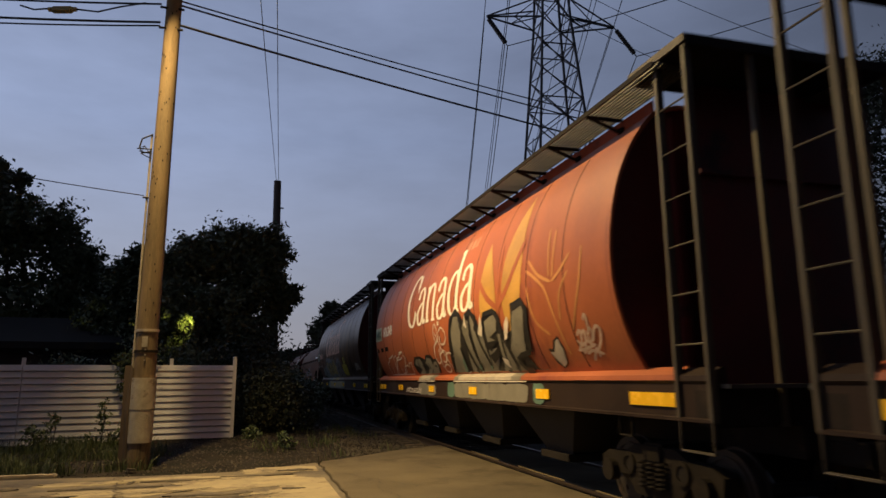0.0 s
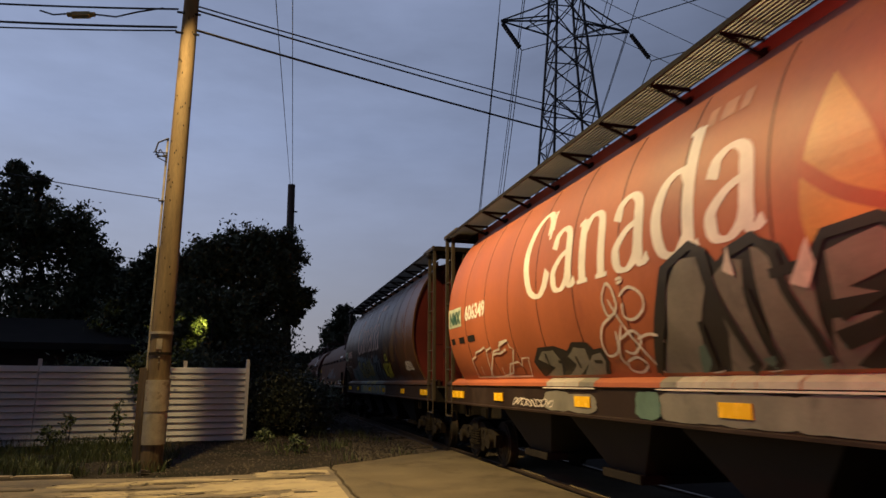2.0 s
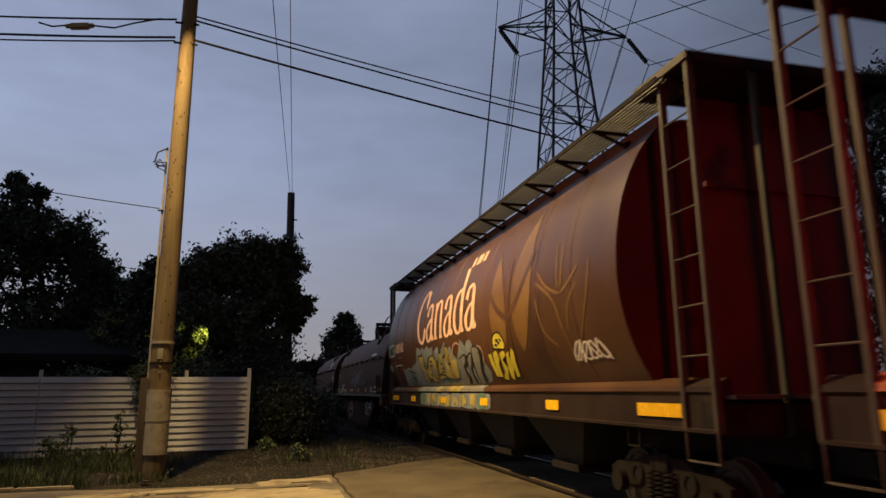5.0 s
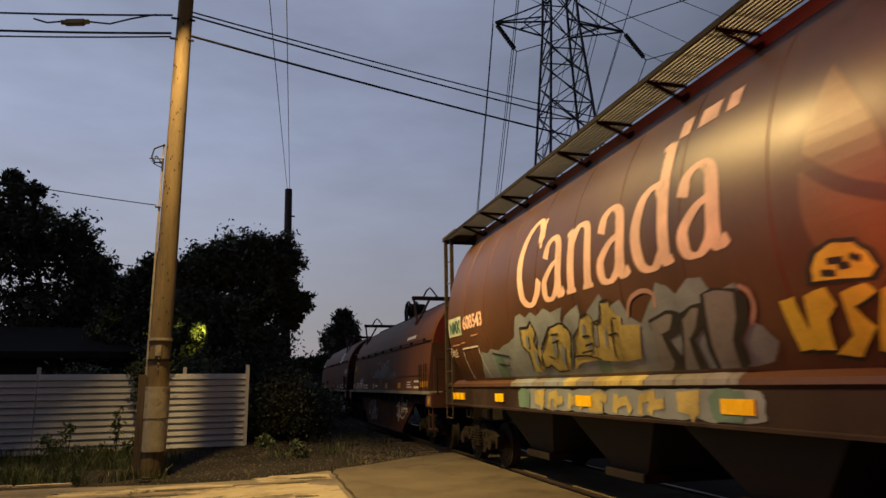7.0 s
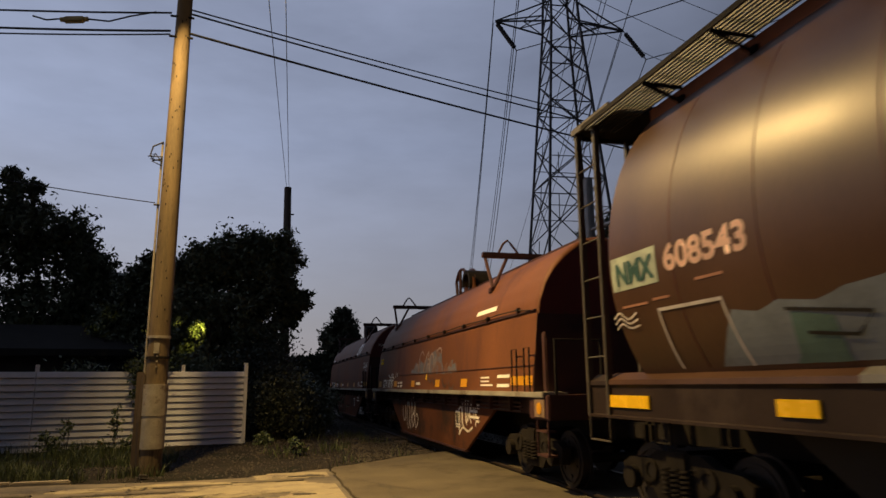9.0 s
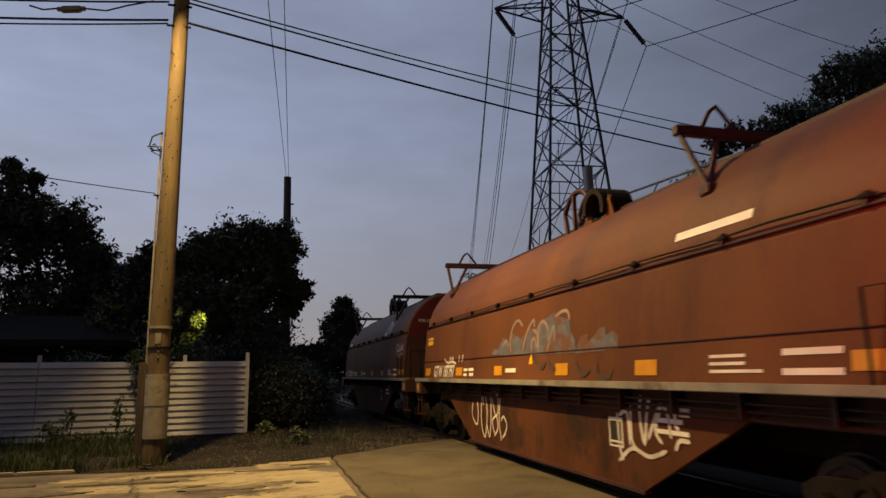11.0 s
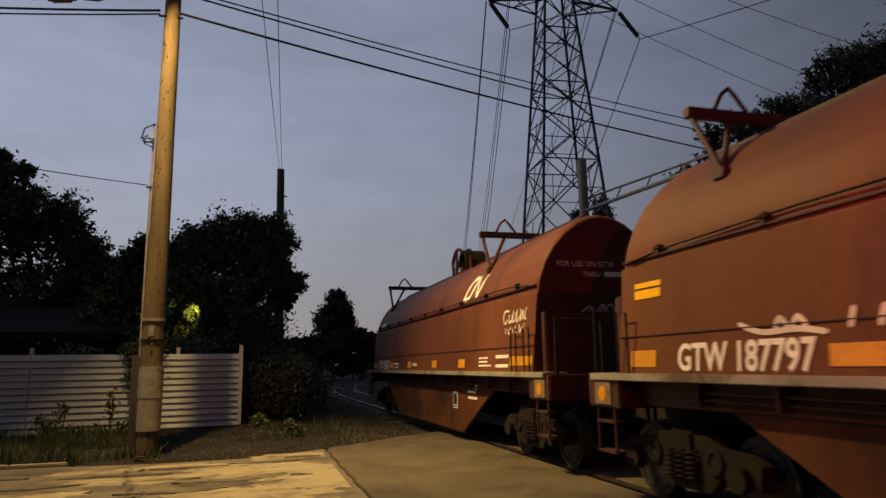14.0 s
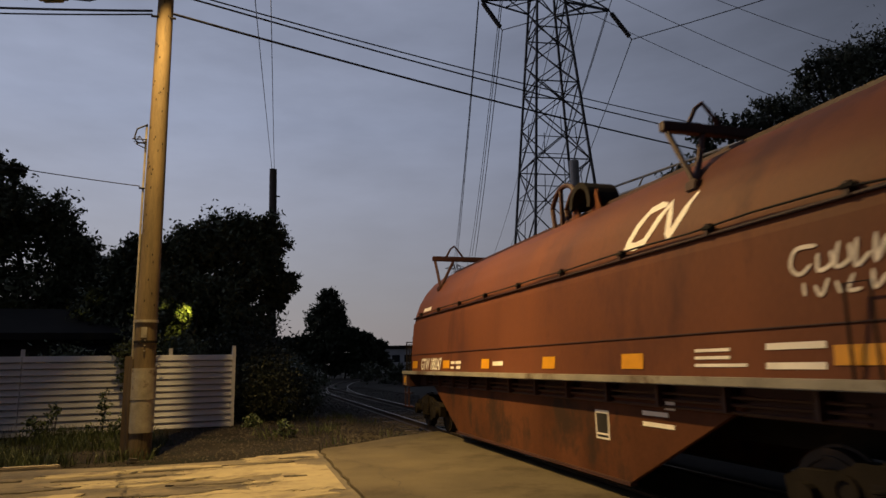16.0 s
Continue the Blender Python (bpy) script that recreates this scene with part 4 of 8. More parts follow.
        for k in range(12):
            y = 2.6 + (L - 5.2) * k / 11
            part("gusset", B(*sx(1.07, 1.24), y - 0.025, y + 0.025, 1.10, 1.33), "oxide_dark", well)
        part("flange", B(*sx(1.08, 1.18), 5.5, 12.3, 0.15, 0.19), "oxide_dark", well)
        for y in (0.95, L - 0.95):          # corner steps and grab rails
            st = part("corner_step", T([(s * 1.33, y - 0.2, 1.33), (s * 1.33, y - 0.2, 0.5), (s * 1.33, y + 0.2, 0.5), (s * 1.33, y + 0.2, 1.33)], 0.02, 6), "oxide_dark", car)
            part("corner_plate", B(*sx(1.385, 1.395), y - 0.22, y + 0.16, 1.06, 1.33, 0.003), "corner_tan", st, "tan corner plate with a yellow disc")
            part("disc", disc(bmesh.new(), (s * 1.398, y - 0.03, 1.19), (1, 0, 0), 0.09, 0.008, 18), "reflector_old", st, "worn yellow disc")
            part("tread", B(*sx(1.2, 1.36), y - 0.2, y + 0.2, 0.84, 0.87), "oxide_dark", st)
            part("tread", B(*sx(1.2, 1.36), y - 0.2, y + 0.2, 0.49, 0.52), "oxide_dark", st)
        for y, d in ((1.45, 0.22), (2.0, 0.22), (L - 1.45, 0.22)):
            part("grab_rail", T([(s * 1.36, y - d / 2, 1.40), (s * 1.36, y - d / 2, 2.12), (s * 1.36, y + d / 2, 2.12), (s * 1.36, y + d / 2, 1.40)], 0.014, 6), "black", car)
    # lifting frames: a cross bar on V legs near each end, an arch and a half ring in the middle; their silhouette
    # darkness is put into the colour
    for y in (4.67, 14.66):
        fr = part("lifting_bar", B(-0.98, 0.98, y - 0.06, y + 0.06, 4.20, 4.32, 0.012), "oxide_dark", hood, "dark lifting bar on V-shaped legs")
        for s in (-1, 1):
            for q in (0.92, 0.42):
                part("leg", T([(s * q, y, 4.22), (s * 0.90, y - 0.42, 3.46)], 0.036, 6), "oxide_dark", fr)
            part("foot", B(min(s * 0.82, s * 0.98), max(s * 0.82, s * 0.98), y - 0.52, y - 0.32, 3.38, 3.50, 0.02), "oxide_dark", fr)
        part("hook_loop", T([(-0.62, y, 4.30), (-0.5, y, 4.52), (-0.40, y, 4.60), (-0.32, y, 4.52), (-0.15, y, 4.30)], 0.026, 6), "oxide_dark", fr)
    for x in (-0.26, 0.02):
        lp = part("crane_arch", T([(x, 9.0 + 0.03 * k, 3.9 + 0.14 * k) for k in range(-1, 4)] + [(x, 8.60 + 0.42 * math.cos(k * math.pi / 8), 4.32 + 0.30 * math.sin(k * math.pi / 8)) for k in range(1, 8)] + [(x, 8.2, 4.3), (x, 8.2, 3.9)], 0.045, 8), "oxide_dark", hood, "dark bent steel lifting arch")
        part("brace", T([(x, 8.72, 3.95), (x, 8.72, 4.58)], 0.04, 6), "oxide_dark", lp)
    half = bmesh.new()
    arc = [(0.35 * math.cos(k * math.pi / 12 - 0.15), 0.35 * math.sin(k * math.pi / 12 - 0.15)) for k in range(15)]
    rows = [[half.verts.new((x, 7.85 + a * f, 4.12 + b * f)) for a, b in arc] for x, f in ((-0.38, 1.0), (0.16, 1.0), (0.16, 0.72), (-0.38, 0.72))]
    for u, w in zip(rows, rows[1:] + rows[:1]):
        for k in range(14):
            half.faces.new((u[k], u[k + 1], w[k + 1], w[k]))
    ring = part("crane_ring", half, "black", hood, "dark broad half ring for lifting")
    for y0, y1 in ((8.02, 8.30), (7.30, 7.62)):
        g = bmesh.new()
        for x in (-0.30, -0.26):
            g.faces.new([g.verts.new((x, *p)) for p in ((y0, 3.92), (y1, 3.92), ((y0 + y1) / 2, 4.30))])
        part("gusset", g, shade, ring, "painted triangular gusset")
    part("roof_spine", B(-0.16, 0.16, h0 + 0.4, h1 - 0.4, 3.985, 4.05, 0.01), "oxide_dark", hood)
    for s, y in ((1, 0.6), (-1, L - 0.6)):
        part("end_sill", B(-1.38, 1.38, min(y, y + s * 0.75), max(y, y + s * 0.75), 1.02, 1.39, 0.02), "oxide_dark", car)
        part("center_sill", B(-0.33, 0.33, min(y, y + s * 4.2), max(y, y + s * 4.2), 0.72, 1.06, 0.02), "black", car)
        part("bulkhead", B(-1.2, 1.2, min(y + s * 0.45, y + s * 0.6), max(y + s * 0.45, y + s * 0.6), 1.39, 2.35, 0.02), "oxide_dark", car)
        hr = part("hand_brake", disc(bmesh.new(), (0.55, y + s * 0.3, 2.0), (0, 1, 0), 0.28, 0.05, 20, 0.22), "black", car)
        part("end_rail", T([(-1.25, y, 1.39), (-1.25, y, 2.2), (-0.5, y, 2.2), (-0.5, y, 1.39)], 0.022, 6), "black", car)
        coupler(car, 0 if s == 1 else L, -1 if s == 1 else 1)
    for y in (2.05, L - 2.05):
        WHEELS.extend(make_truck(car, y))
    return car, hood, side

# ---------------------------------------------------------------- ground, road, track
def smooth(a, b, x):
    t = min(1, max(0, (x - a) / (b - a)))
    return t * t * (3 - 2 * t)


def road_edge(x):
    """The road's far edge."""
    return 13.05 + 0.10 * math.sin(x * 1.3) if x < 0.3 else 13.05 + (x - 0.3) * 0.78 + 0.08 * math.sin(x * 2.3)


def ground_z(x, y):
    e = y - road_edge(min(x, 4.3))
    z = -0.16 + 0.10 * smooth(0.0, 0.6, e)
    z += 0.16 * smooth(1.0, 5.0, e) * (1 - smooth(0.0, 2.6, x))
    d = abs(x - TRACK)
    if e > 0:
        z = z * smooth(1.7, 3.0, d) + (-0.17) * (1 - smooth(1.7, 3.0, d))
    z += 0.035 * noise.noise(Vector((x * 1.1, y * 1.1, 0))) * smooth(0.1, 0.8, e)
    return z - 0.9 * smooth(60, 400, math.hypot(x, y))


def axis(lo, hi, step, far):
    mid = [lo + step * k for k in range(int((hi - lo) / step) + 1)]
    out = [1.0 * step * 1.45 ** k for k in range(1, 40)]
    a = [mid[0] - sum(out[:k]) for k in range(1, 40) if sum(out[:k]) < far][::-1]
    b = [mid[-1] + sum(out[:k]) for k in range(1, 40) if sum(out[:k]) < far]
    return a + mid + b


xs, ys = axis(-12, 14, 0.25, 2500), axis(-6, 40, 0.25, 2500)
verts = [(x, y, ground_z(x, y)) for y in ys for x in xs]
nx = len(xs)
faces = [(j * nx + i, j * nx + i + 1, (j + 1) * nx + i + 1, (j + 1) * nx + i) for j in range(len(ys) - 1) for i in range(nx - 1)]
me = bpy.data.meshes.new("ground")
me.from_pydata(verts, [], faces)
me.materials.append(M["dirt"])
for p in me.polygons:
    p.use_smooth = True
tagged(new("ground", me), "dark gravelly dirt ground with weeds", "ground", kind="structure")

road = empty("road", "worn pale concrete street at the level crossing", "road", kind="structure")


def slab(name, outline, z0, z1, material, label="", parent=road):
    """A cast slab with an uneven outline and a chamfered edge."""
    bm = bmesh.new()
    lo = [bm.verts.new((x, y, z0)) for x, y in outline]
    mid = [bm.verts.new((x, y, z1 - 0.012)) for x, y in outline]
    cx, cy = sum(p[0] for p in outline) / len(outline), sum(p[1] for p in outline) / len(outline)
    top = [bm.verts.new((x + 0.012 * (1 if x < cx else -1), y + 0.012 * (1 if y < cy else -1), z1)) for x, y in outline]
    n = len(outline)
    for a, b in ((lo, mid), (mid, top)):
        for k in range(n):
            bm.faces.new((a[k], a[(k + 1) % n], b[(k + 1) % n], b[k]))
    bm.faces.new(top)
    return part(name, bm, material, parent, label)


def wavy(p, q, n, amp, seed):
    """A broken line from p to q."""
    r = random.Random(seed)
    d = Vector((q[0] - p[0], q[1] - p[1]))
    o = Vector((-d.y, d.x)).normalized()
    out = []
    for k in range(n + 1):
        w = (amp * r.uniform(-1, 1)) if 0 < k < n else 0
        v = Vector(p) + d * k / n + o * w
        out.append((v.x, v.y))
    return out


joint = wavy((1.36, -6), (1.42, 13.75), 60, 0.03, 5)
far_left = [(x, road_edge(x)) for x in [1.38 - 0.12 * k for k in range(0, 112)]]
slab("slab", joint + far_left + [(-12, -6)], -0.16, -0.035, "road", "worn yellowish concrete with dark asphalt remains")
far_right = [(x, road_edge(x)) for x in [4.62 - 0.1 * k for k in range(0, 32)]]
slab("slab", [(4.62, -6)] + far_right + [(x + 0.035, y) for x, y in joint[::-1]], -0.16, -0.02, "pad", "plain grey-brown crossing slab")
slab("slab", [(4.88, -6), (6.12, -6), (6.12, 14.8), (4.88, 14.8)], -0.16, -0.015, "pad")
# slab behind the train, coloured dark as if shaded
slab("slab", [(6.38, -6), (16, -6), (16, 16.2), (6.38, 15.6)], -0.16, -0.02, "asphalt")
part("joint_filler", B(1.2, 1.6, -6, 13.8, -0.16, -0.075), "crack", road)
# bare pale patches on the old slab
for k, (cx, cy, a, b) in enumerate(((0.75, 13.1, 0.75, 0.55), (0.1, 11.6, 1.3, 0.75), (0.9, 10.2, 0.8, 0.9), (-1.6, 11.1, 1.0, 0.35), (-0.2, 9.3, 1.1, 0.5), (-2.4, 12.2, 0.7, 0.2), (-2.9, 10.1, 0.9, 0.3), (0.6, 8.2, 0.7, 0.7), (-1.2, 12.4, 0.8, 0.18))):
    r = random.Random(k + 40)
    ph = [r.uniform(0, 6.3) for _ in range(4)]
    pts = []
    for i in range(64):
        t = 2 * math.pi * i / 64
        q = 1 + 0.16 * math.sin(3 * t + ph[0]) + 0.10 * math.sin(7 * t + ph[1]) + 0.07 * math.sin(13 * t + ph[2]) + 0.04 * math.sin(23 * t + ph[3])
        pts.append((min(1.33, cx + a * q * math.cos(t)), min(cy + b * q * math.sin(t), road_edge(cx) - 0.05)))
    slab("bare_patch", pts, -0.06, -0.029 + 0.0012 * k, "patch", "patch of pale bare concrete")
# cracks, sunk lines of dirt
def crack(p, q, n, amp, w, seed, z):
    pts = wavy(p, q, n, amp, seed)
    bm, rows = bmesh.new(), []
    r = random.Random(seed)
    for i, (x, y) in enumerate(pts):
        a, b = pts[max(i - 1, 0)], pts[min(i + 1, n)]
        d = Vector((-(b[1] - a[1]), b[0] - a[0])).normalized() * w * r.uniform(0.4, 1.2) * (0.15 if i in (0, n) else 1)
        rows.append((bm.verts.new((x + d.x, y + d.y, z)), bm.verts.new((x - d.x, y - d.y, z))))
    for (a, b), (c, d) in zip(rows, rows[1:]):
        bm.faces.new((a, b, d, c))
    part("crack", bm, "crack", road)


for k, (p, q, n, amp, w, z) in enumerate((((1.5, 12.4), (2.6, 10.2), 30, 0.07, 0.012, -0.0165), ((2.0, 11.5), (2.1, 8.0), 26, 0.08, 0.010, -0.0165), ((-3.8, 12.4), (-0.4, 11.9), 40, 0.07, 0.016, -0.015), ((-0.4, 11.9), (1.3, 12.6), 22, 0.05, 0.012, -0.015),
        ((-2.0, 12.9), (-1.4, 9.0), 40, 0.09, 0.014, -0.015), ((-4.5, 11.3), (0.9, 10.9), 60, 0.08, 0.014, -0.015), ((0.3, 12.9), (1.0, 12.75), 12, 0.03, 0.035, -0.014), ((-3.2, 9.6), (1.2, 9.5), 50, 0.08, 0.012, -0.015), ((0.55, 10.75), (0.85, 10.7), 8, 0.02, 0.05, -0.0135))):
    crack(p, q, n, amp, w, 70 + k, z)

rc = random.Random(12)
for k in range(34):
    cx, cy = rc.uniform(-4.6, 1.0), 8.6 + 4.6 * rc.random()
    ang, ln = rc.choice((0.0, 0.15, 0.3, -0.2, 1.4, 1.2)) + rc.uniform(-0.2, 0.2), rc.uniform(0.35, 1.5)
    ex, ey = cx + ln * math.cos(ang), cy + 0.8 * ln * math.sin(ang)
    if ex < 1.3 and ey < road_edge(ex) - 0.1 and cy < road_edge(cx) - 0.1:
        crack((cx, cy), (ex, ey), 18, 0.05, rc.uniform(0.008, 0.026), 300 + k, -0.0125)
for k, (cx, cy, a, b) in enumerate(((-0.35, 10.55, 0.55, 0.10), (-1.9, 11.65, 0.7, 0.09), (0.95, 12.85, 0.26, 0.11), (-3.1, 10.9, 0.8, 0.12), (0.75, 10.72, 0.14, 0.07), (-0.9, 9.9, 0.6, 0.13), (-2.2, 9.6, 0.7, 0.12), (-3.8, 11.9, 0.6, 0.08), (-1.0, 12.15, 0.5, 0.06), (0.2, 12.3, 0.5, 0.05))):
    r = random.Random(k + 140)
    ph = [r.uniform(0, 6.3) for _ in range(3)]
    pts = []
    for i in range(40):
        t = 2 * math.pi * i / 40
        q = 1 + 0.22 * math.sin(3 * t + ph[0]) + 0.14 * math.sin(7 * t + ph[1]) + 0.09 * math.sin(13 * t + ph[2])
        pts.append((cx + a * q * math.cos(t), cy + b * q * math.sin(t)))
    slab("pothole", pts, -0.05, -0.0155 + 0.0002 * k, "tar", "dark worn remains of asphalt")

track = empty("railway_track", "straight railway track on dark ballast", "railway track", kind="structure")
RAIL = [(-0.035, 0.0), (0.035, 0.0), (0.037, -0.03), (0.012, -0.045), (0.012, -0.13), (0.07, -0.145), (0.07, -0.155), (-0.07, -0.155), (-0.07, -0.145), (-0.012, -0.13), (-0.012, -0.045), (-0.037, -0.03), (-0.035, 0.0)]


def rail(path, name="rail"):
    bm, prev = bmesh.new(), None
    for i, (x, y) in enumerate(path):
        a, b = path[max(i - 1, 0)], path[min(i + 1, len(path) - 1)]
        d = Vector((b[1] - a[1], -(b[0] - a[0]))).normalized()
        row = [bm.verts.new((x + d.x * u, y + d.y * u, w)) for u, w in RAIL[:-1]]
        if prev:
            for k in range(12):
                bm.faces.new((prev[k], prev[(k + 1) % 12], row[(k + 1) % 12], row[k]))
        prev = row
    return part(name, bm, "rail", track, "rusty rail with a polished head")


for s in (-1, 1):
    rail([(TRACK + s * 0.753, y) for y in (-60, 0, 40, 120, 400)])
    rail([(TRACK + s * 0.753 + 14.0 * ((y - 34) / 60) ** 2, y) for y in [34 + 4 * k for k in range(20)]])
    rail([(TRACK + s * 0.753 - 5.0 * smooth(46, 100, y), y) for y in [46 + 4 * k for k in range(24)]])
tie_me = bpy.data.meshes.new("tie")
tb = B(-1.3, 1.3, -0.11, 0.11, -0.34, -0.155, 0.012)
tb.to_mesh(tie_me)
tb.free()
tie_me.materials.append(M["tie"])
rnd = random.Random(3)
for k in range(100):
    y = 15.4 + k * 0.56
    share("tie", tie_me, pose(TRACK + rnd.uniform(-0.04, 0.04), y, rnd.uniform(-0.012, 0.004), 0, 0, rnd.uniform(-1, 1)), track)


def scatter(name, label, category, places, material, size, seed):
    """Loose stones as one mesh."""
    r = np.random.RandomState(seed)
    n = len(places)
    base = np.array([(1, 0, 0), (-1, 0, 0), (0, 1, 0), (0, -1, 0), (0, 0, 1), (0, 0, -1)], float)
    tri = np.array([(0, 2, 4), (2, 1, 4), (1, 3, 4), (3, 0, 4), (2, 0, 5), (1, 2, 5), (3, 1, 5), (0, 3, 5)])
    s = size * r.uniform(0.5, 1.3, (n, 1, 1))
    v = base[None] * s * r.uniform(0.55, 1.1, (n, 6, 1)) + r.normal(0, 0.18, (n, 6, 3)) * s
    v = v + np.array(places)[:, None]
    f = (tri[None] + 6 * np.arange(n)[:, None, None]).reshape(-1, 3)
    m_ = bpy.data.meshes.new(name)
    m_.from_pydata(v.reshape(-1, 3).tolist(), [], f.tolist())
    m_.materials.append(M[material])
    return tagged(new(name, m_), label, category, kind="stuff")


r = random.Random(9)
pl = []
while len(pl) < 9000:
    x, y = r.uniform(2.2, 9), 14 + 40 * r.random() ** 1.8
    if y > road_edge(min(x, 4.3)) + 0.02:
        pl.append((x, y, ground_z(x, y) + 0.005))
scatter("ballast", "dark crushed stone ballast along the rails", "ballast", pl, "stone", 0.04, 1)
pl = []
while len(pl) < 3500:
    x, y = r.uniform(-3.5, 4.2), r.uniform(13, 21)
    if y > road_edge(x) - 0.1:
        pl.append((x, y, ground_z(x, y) + 0.004))
scatter("gravel", "loose gravel and litter on the dirt verge", "gravel", pl, "stone", 0.026, 2)


def blades(name, label, category, places, hmin, hmax, width, material, seed):
    r = np.random.RandomState(seed)
    p = np.array(places)
    n = len(p)
    a, h = r.uniform(0, 6.283, n), r.uniform(hmin, hmax, n)
    lean = r.normal(0, 0.35, (n, 2)) * h[:, None]
    side = np.stack([np.cos(a), np.sin(a), 0 * a], 1) * width
    tip = p + np.stack([lean[:, 0], lean[:, 1], h], 1)
    mid = p + np.stack([lean[:, 0] * 0.3, lean[:, 1] * 0.3, h * 0.55], 1)
    v = np.stack([p - side, p + side, mid + side * 0.7, mid - side * 0.7, tip], 1).reshape(-1, 3)
    m_ = bpy.data.meshes.new(name)
    m_.from_pydata(v.tolist(), [], [q for k in range(n) for q in ((5 * k, 5 * k + 1, 5 * k + 2, 5 * k + 3), (5 * k + 3, 5 * k + 2, 5 * k + 4))])
    m_.materials.append(M[material])
    return tagged(new(name, m_), label, category, kind="stuff")


pl = []
while len(pl) < 12000:
    x, y = r.uniform(-11, -1.6), r.uniform(13.2, 18.2)
    if noise.noise(Vector((x * 0.9, y * 0.9, 4))) > -0.12 and y > road_edge(x) + 0.35 + 0.5 * smooth(-3.2, -2.2, x):
        pl.append((x, y, ground_z(x, y)))
blades("grass", "rough unmown grass along the fence", "grass", pl, 0.06, 0.30, 0.008, "grass", 5)
pl = []
while len(pl) < 900:
    x, y = r.uniform(-1.5, 3.8), r.uniform(14.2, 26)
    if noise.noise(Vector((x * 0.8, y * 0.8, 9))) > 0.22:
        pl.append((x, y, ground_z(x, y)))
blades("weeds", "sparse dusty weeds beside the ballast", "weeds", pl, 0.05, 0.28, 0.009, "grass", 6)

kerb = empty("kerb", "low broken concrete kerb along the grass", "kerb", kind="structure")
for k in range(9):
    x = -3.05 - k * 0.92
    y = 13.45 + 0.03 * math.sin(k * 2)
    part("kerb_stone", B(x - 0.9, x, y - 0.09, y + 0.09, -0.16, 0.0 + 0.01 * math.sin(k * 3), 0.02), "kerb", kerb)
part("rock", B(-0.12, 0.12, -0.09, 0.09, -0.02, 0.09, 0.05), "stone").matrix_basis = pose(-1.92, 13.62, -0.07, 0, 8, 20)
tagged(bpy.data.objects["rock"], "small pale rock at the foot of the utility pole", "rock")

# ---------------------------------------------------------------- utility poles, lamp, cables
PX, PY = -1.90, 14.25
pole = empty("utility_pole", "tall weathered wooden utility pole with metal sleeves", "utility pole", pose(PX, PY, -0.1))
bm, prev = bmesh.new(), None
for k in range(41):
    z = 12.4 * k / 40
    rr = 0.215 - 0.0062 * z
    row = [bm.verts.new((rr * (1 + 0.03 * noise.noise(Vector((math.cos(t) * 2, math.sin(t) * 2, z * 0.5)))) * math.cos(t) + 0.004 * z, rr * math.sin(t), z)) for t in [2 * math.pi * i / 28 for i in range(28)]]
    if prev:
        for i in range(28):
            bm.faces.new((prev[i], prev[(i + 1) % 28], row[(i + 1) % 28], row[i]))
    prev = row
bm.faces.new(prev)
part("shaft", bm, "pole", pole, "", True)
for z0, z1, g in ((0.52, 1.12, 0.018), (1.13, 1.72, 0.024)):
    part("sleeve", disc(bmesh.new(), (0.004, 0, (z0 + z1) / 2), (0, 0, 1), 0.212 + g, z1 - z0, 28, 0.2), "sleeve", pole, "dull sheet-metal sleeve")
part("ground_brace", B(-0.33, -0.20, -0.10, 0.06, 0.0, 1.95, 0.012), "old_pole", pole, "dark plank lashed to the pole foot")
for z in (2.22, 2.62):
    part("band", disc(bmesh.new(), (0.01, 0, z), (0, 0, 1), 0.216, 0.05, 28, 0.19), "black" if z < 2.4 else "sleeve", pole)
part("tag_plate", B(-0.05, 0.05, -0.222, -0.205, 2.3, 2.5), "sleeve", pole)
for k in range(4):
    part("bolt", disc(bmesh.new(), (0.02, -0.21, 2.05 + 0.1 * k), (0, 1, 0), 0.014, 0.03, 8), "sleeve", pole)
part("conduit", T([(-0.215 + 0.004 * z, -0.03, z) for z in (0.1, 2.5, 4.5, 6.6)], 0.022, 8), "sleeve", pole)
part("wire_guard", T([(-0.20, -0.08, 0.02), (-0.225, -0.1, 1.0), (-0.20, -0.08, 1.9)], 0.045, 8), "old_pole", pole)
rnd = random.Random(12)
for k in range(46):                         # climbing scars and old nails
    a, z = rnd.uniform(-2.6, -0.5), rnd.uniform(2.8, 9.6)
    rr = 0.215 - 0.0062 * z
    part("nail", B(-0.008, 0.008, -0.006, 0.012, -0.022, 0.022), "black", pole).matrix_basis = pose(rr * math.cos(a) + 0.004 * z, rr * math.sin(a), z, 0, 0, math.degrees(a) + 90)
br = part("wire_bracket", T([(-0.18, -0.05, 6.25), (-0.34, -0.08, 6.2), (-0.40, -0.08, 6.32), (-0.36, -0.08, 6.5), (-0.17, -0.05, 6.62)], 0.016, 6), "wire", pole)
for k in range(3):
    part("wire_loop", T([(-0.17, -0.06, 6.1 + 0.1 * k), (-0.36 - 0.04 * k, -0.1, 6.18 + 0.05 * k), (-0.30, -0.12, 6.34), (-0.2, -0.1, 6.2)], 0.011, 6), "wire", br)
part("insulator_pin", T([(-0.16, -0.05, 5.28), (-0.27, -0.06, 5.28)], 0.02, 6), "insulator", pole)
part("crossbolt", T([(-0.22, -0.1, 9.45), (0.26, -0.1, 9.45)], 0.025, 6), "black", pole)
part("crossbolt", T([(-0.22, -0.1, 8.98), (0.26, -0.1, 8.98)], 0.025, 6), "black", pole)

lampp = empty("street_lamp", "cobra-head street lamp on a curved metal arm", "street lamp", pose(LAMP.x, LAMP.y, LAMP.z))
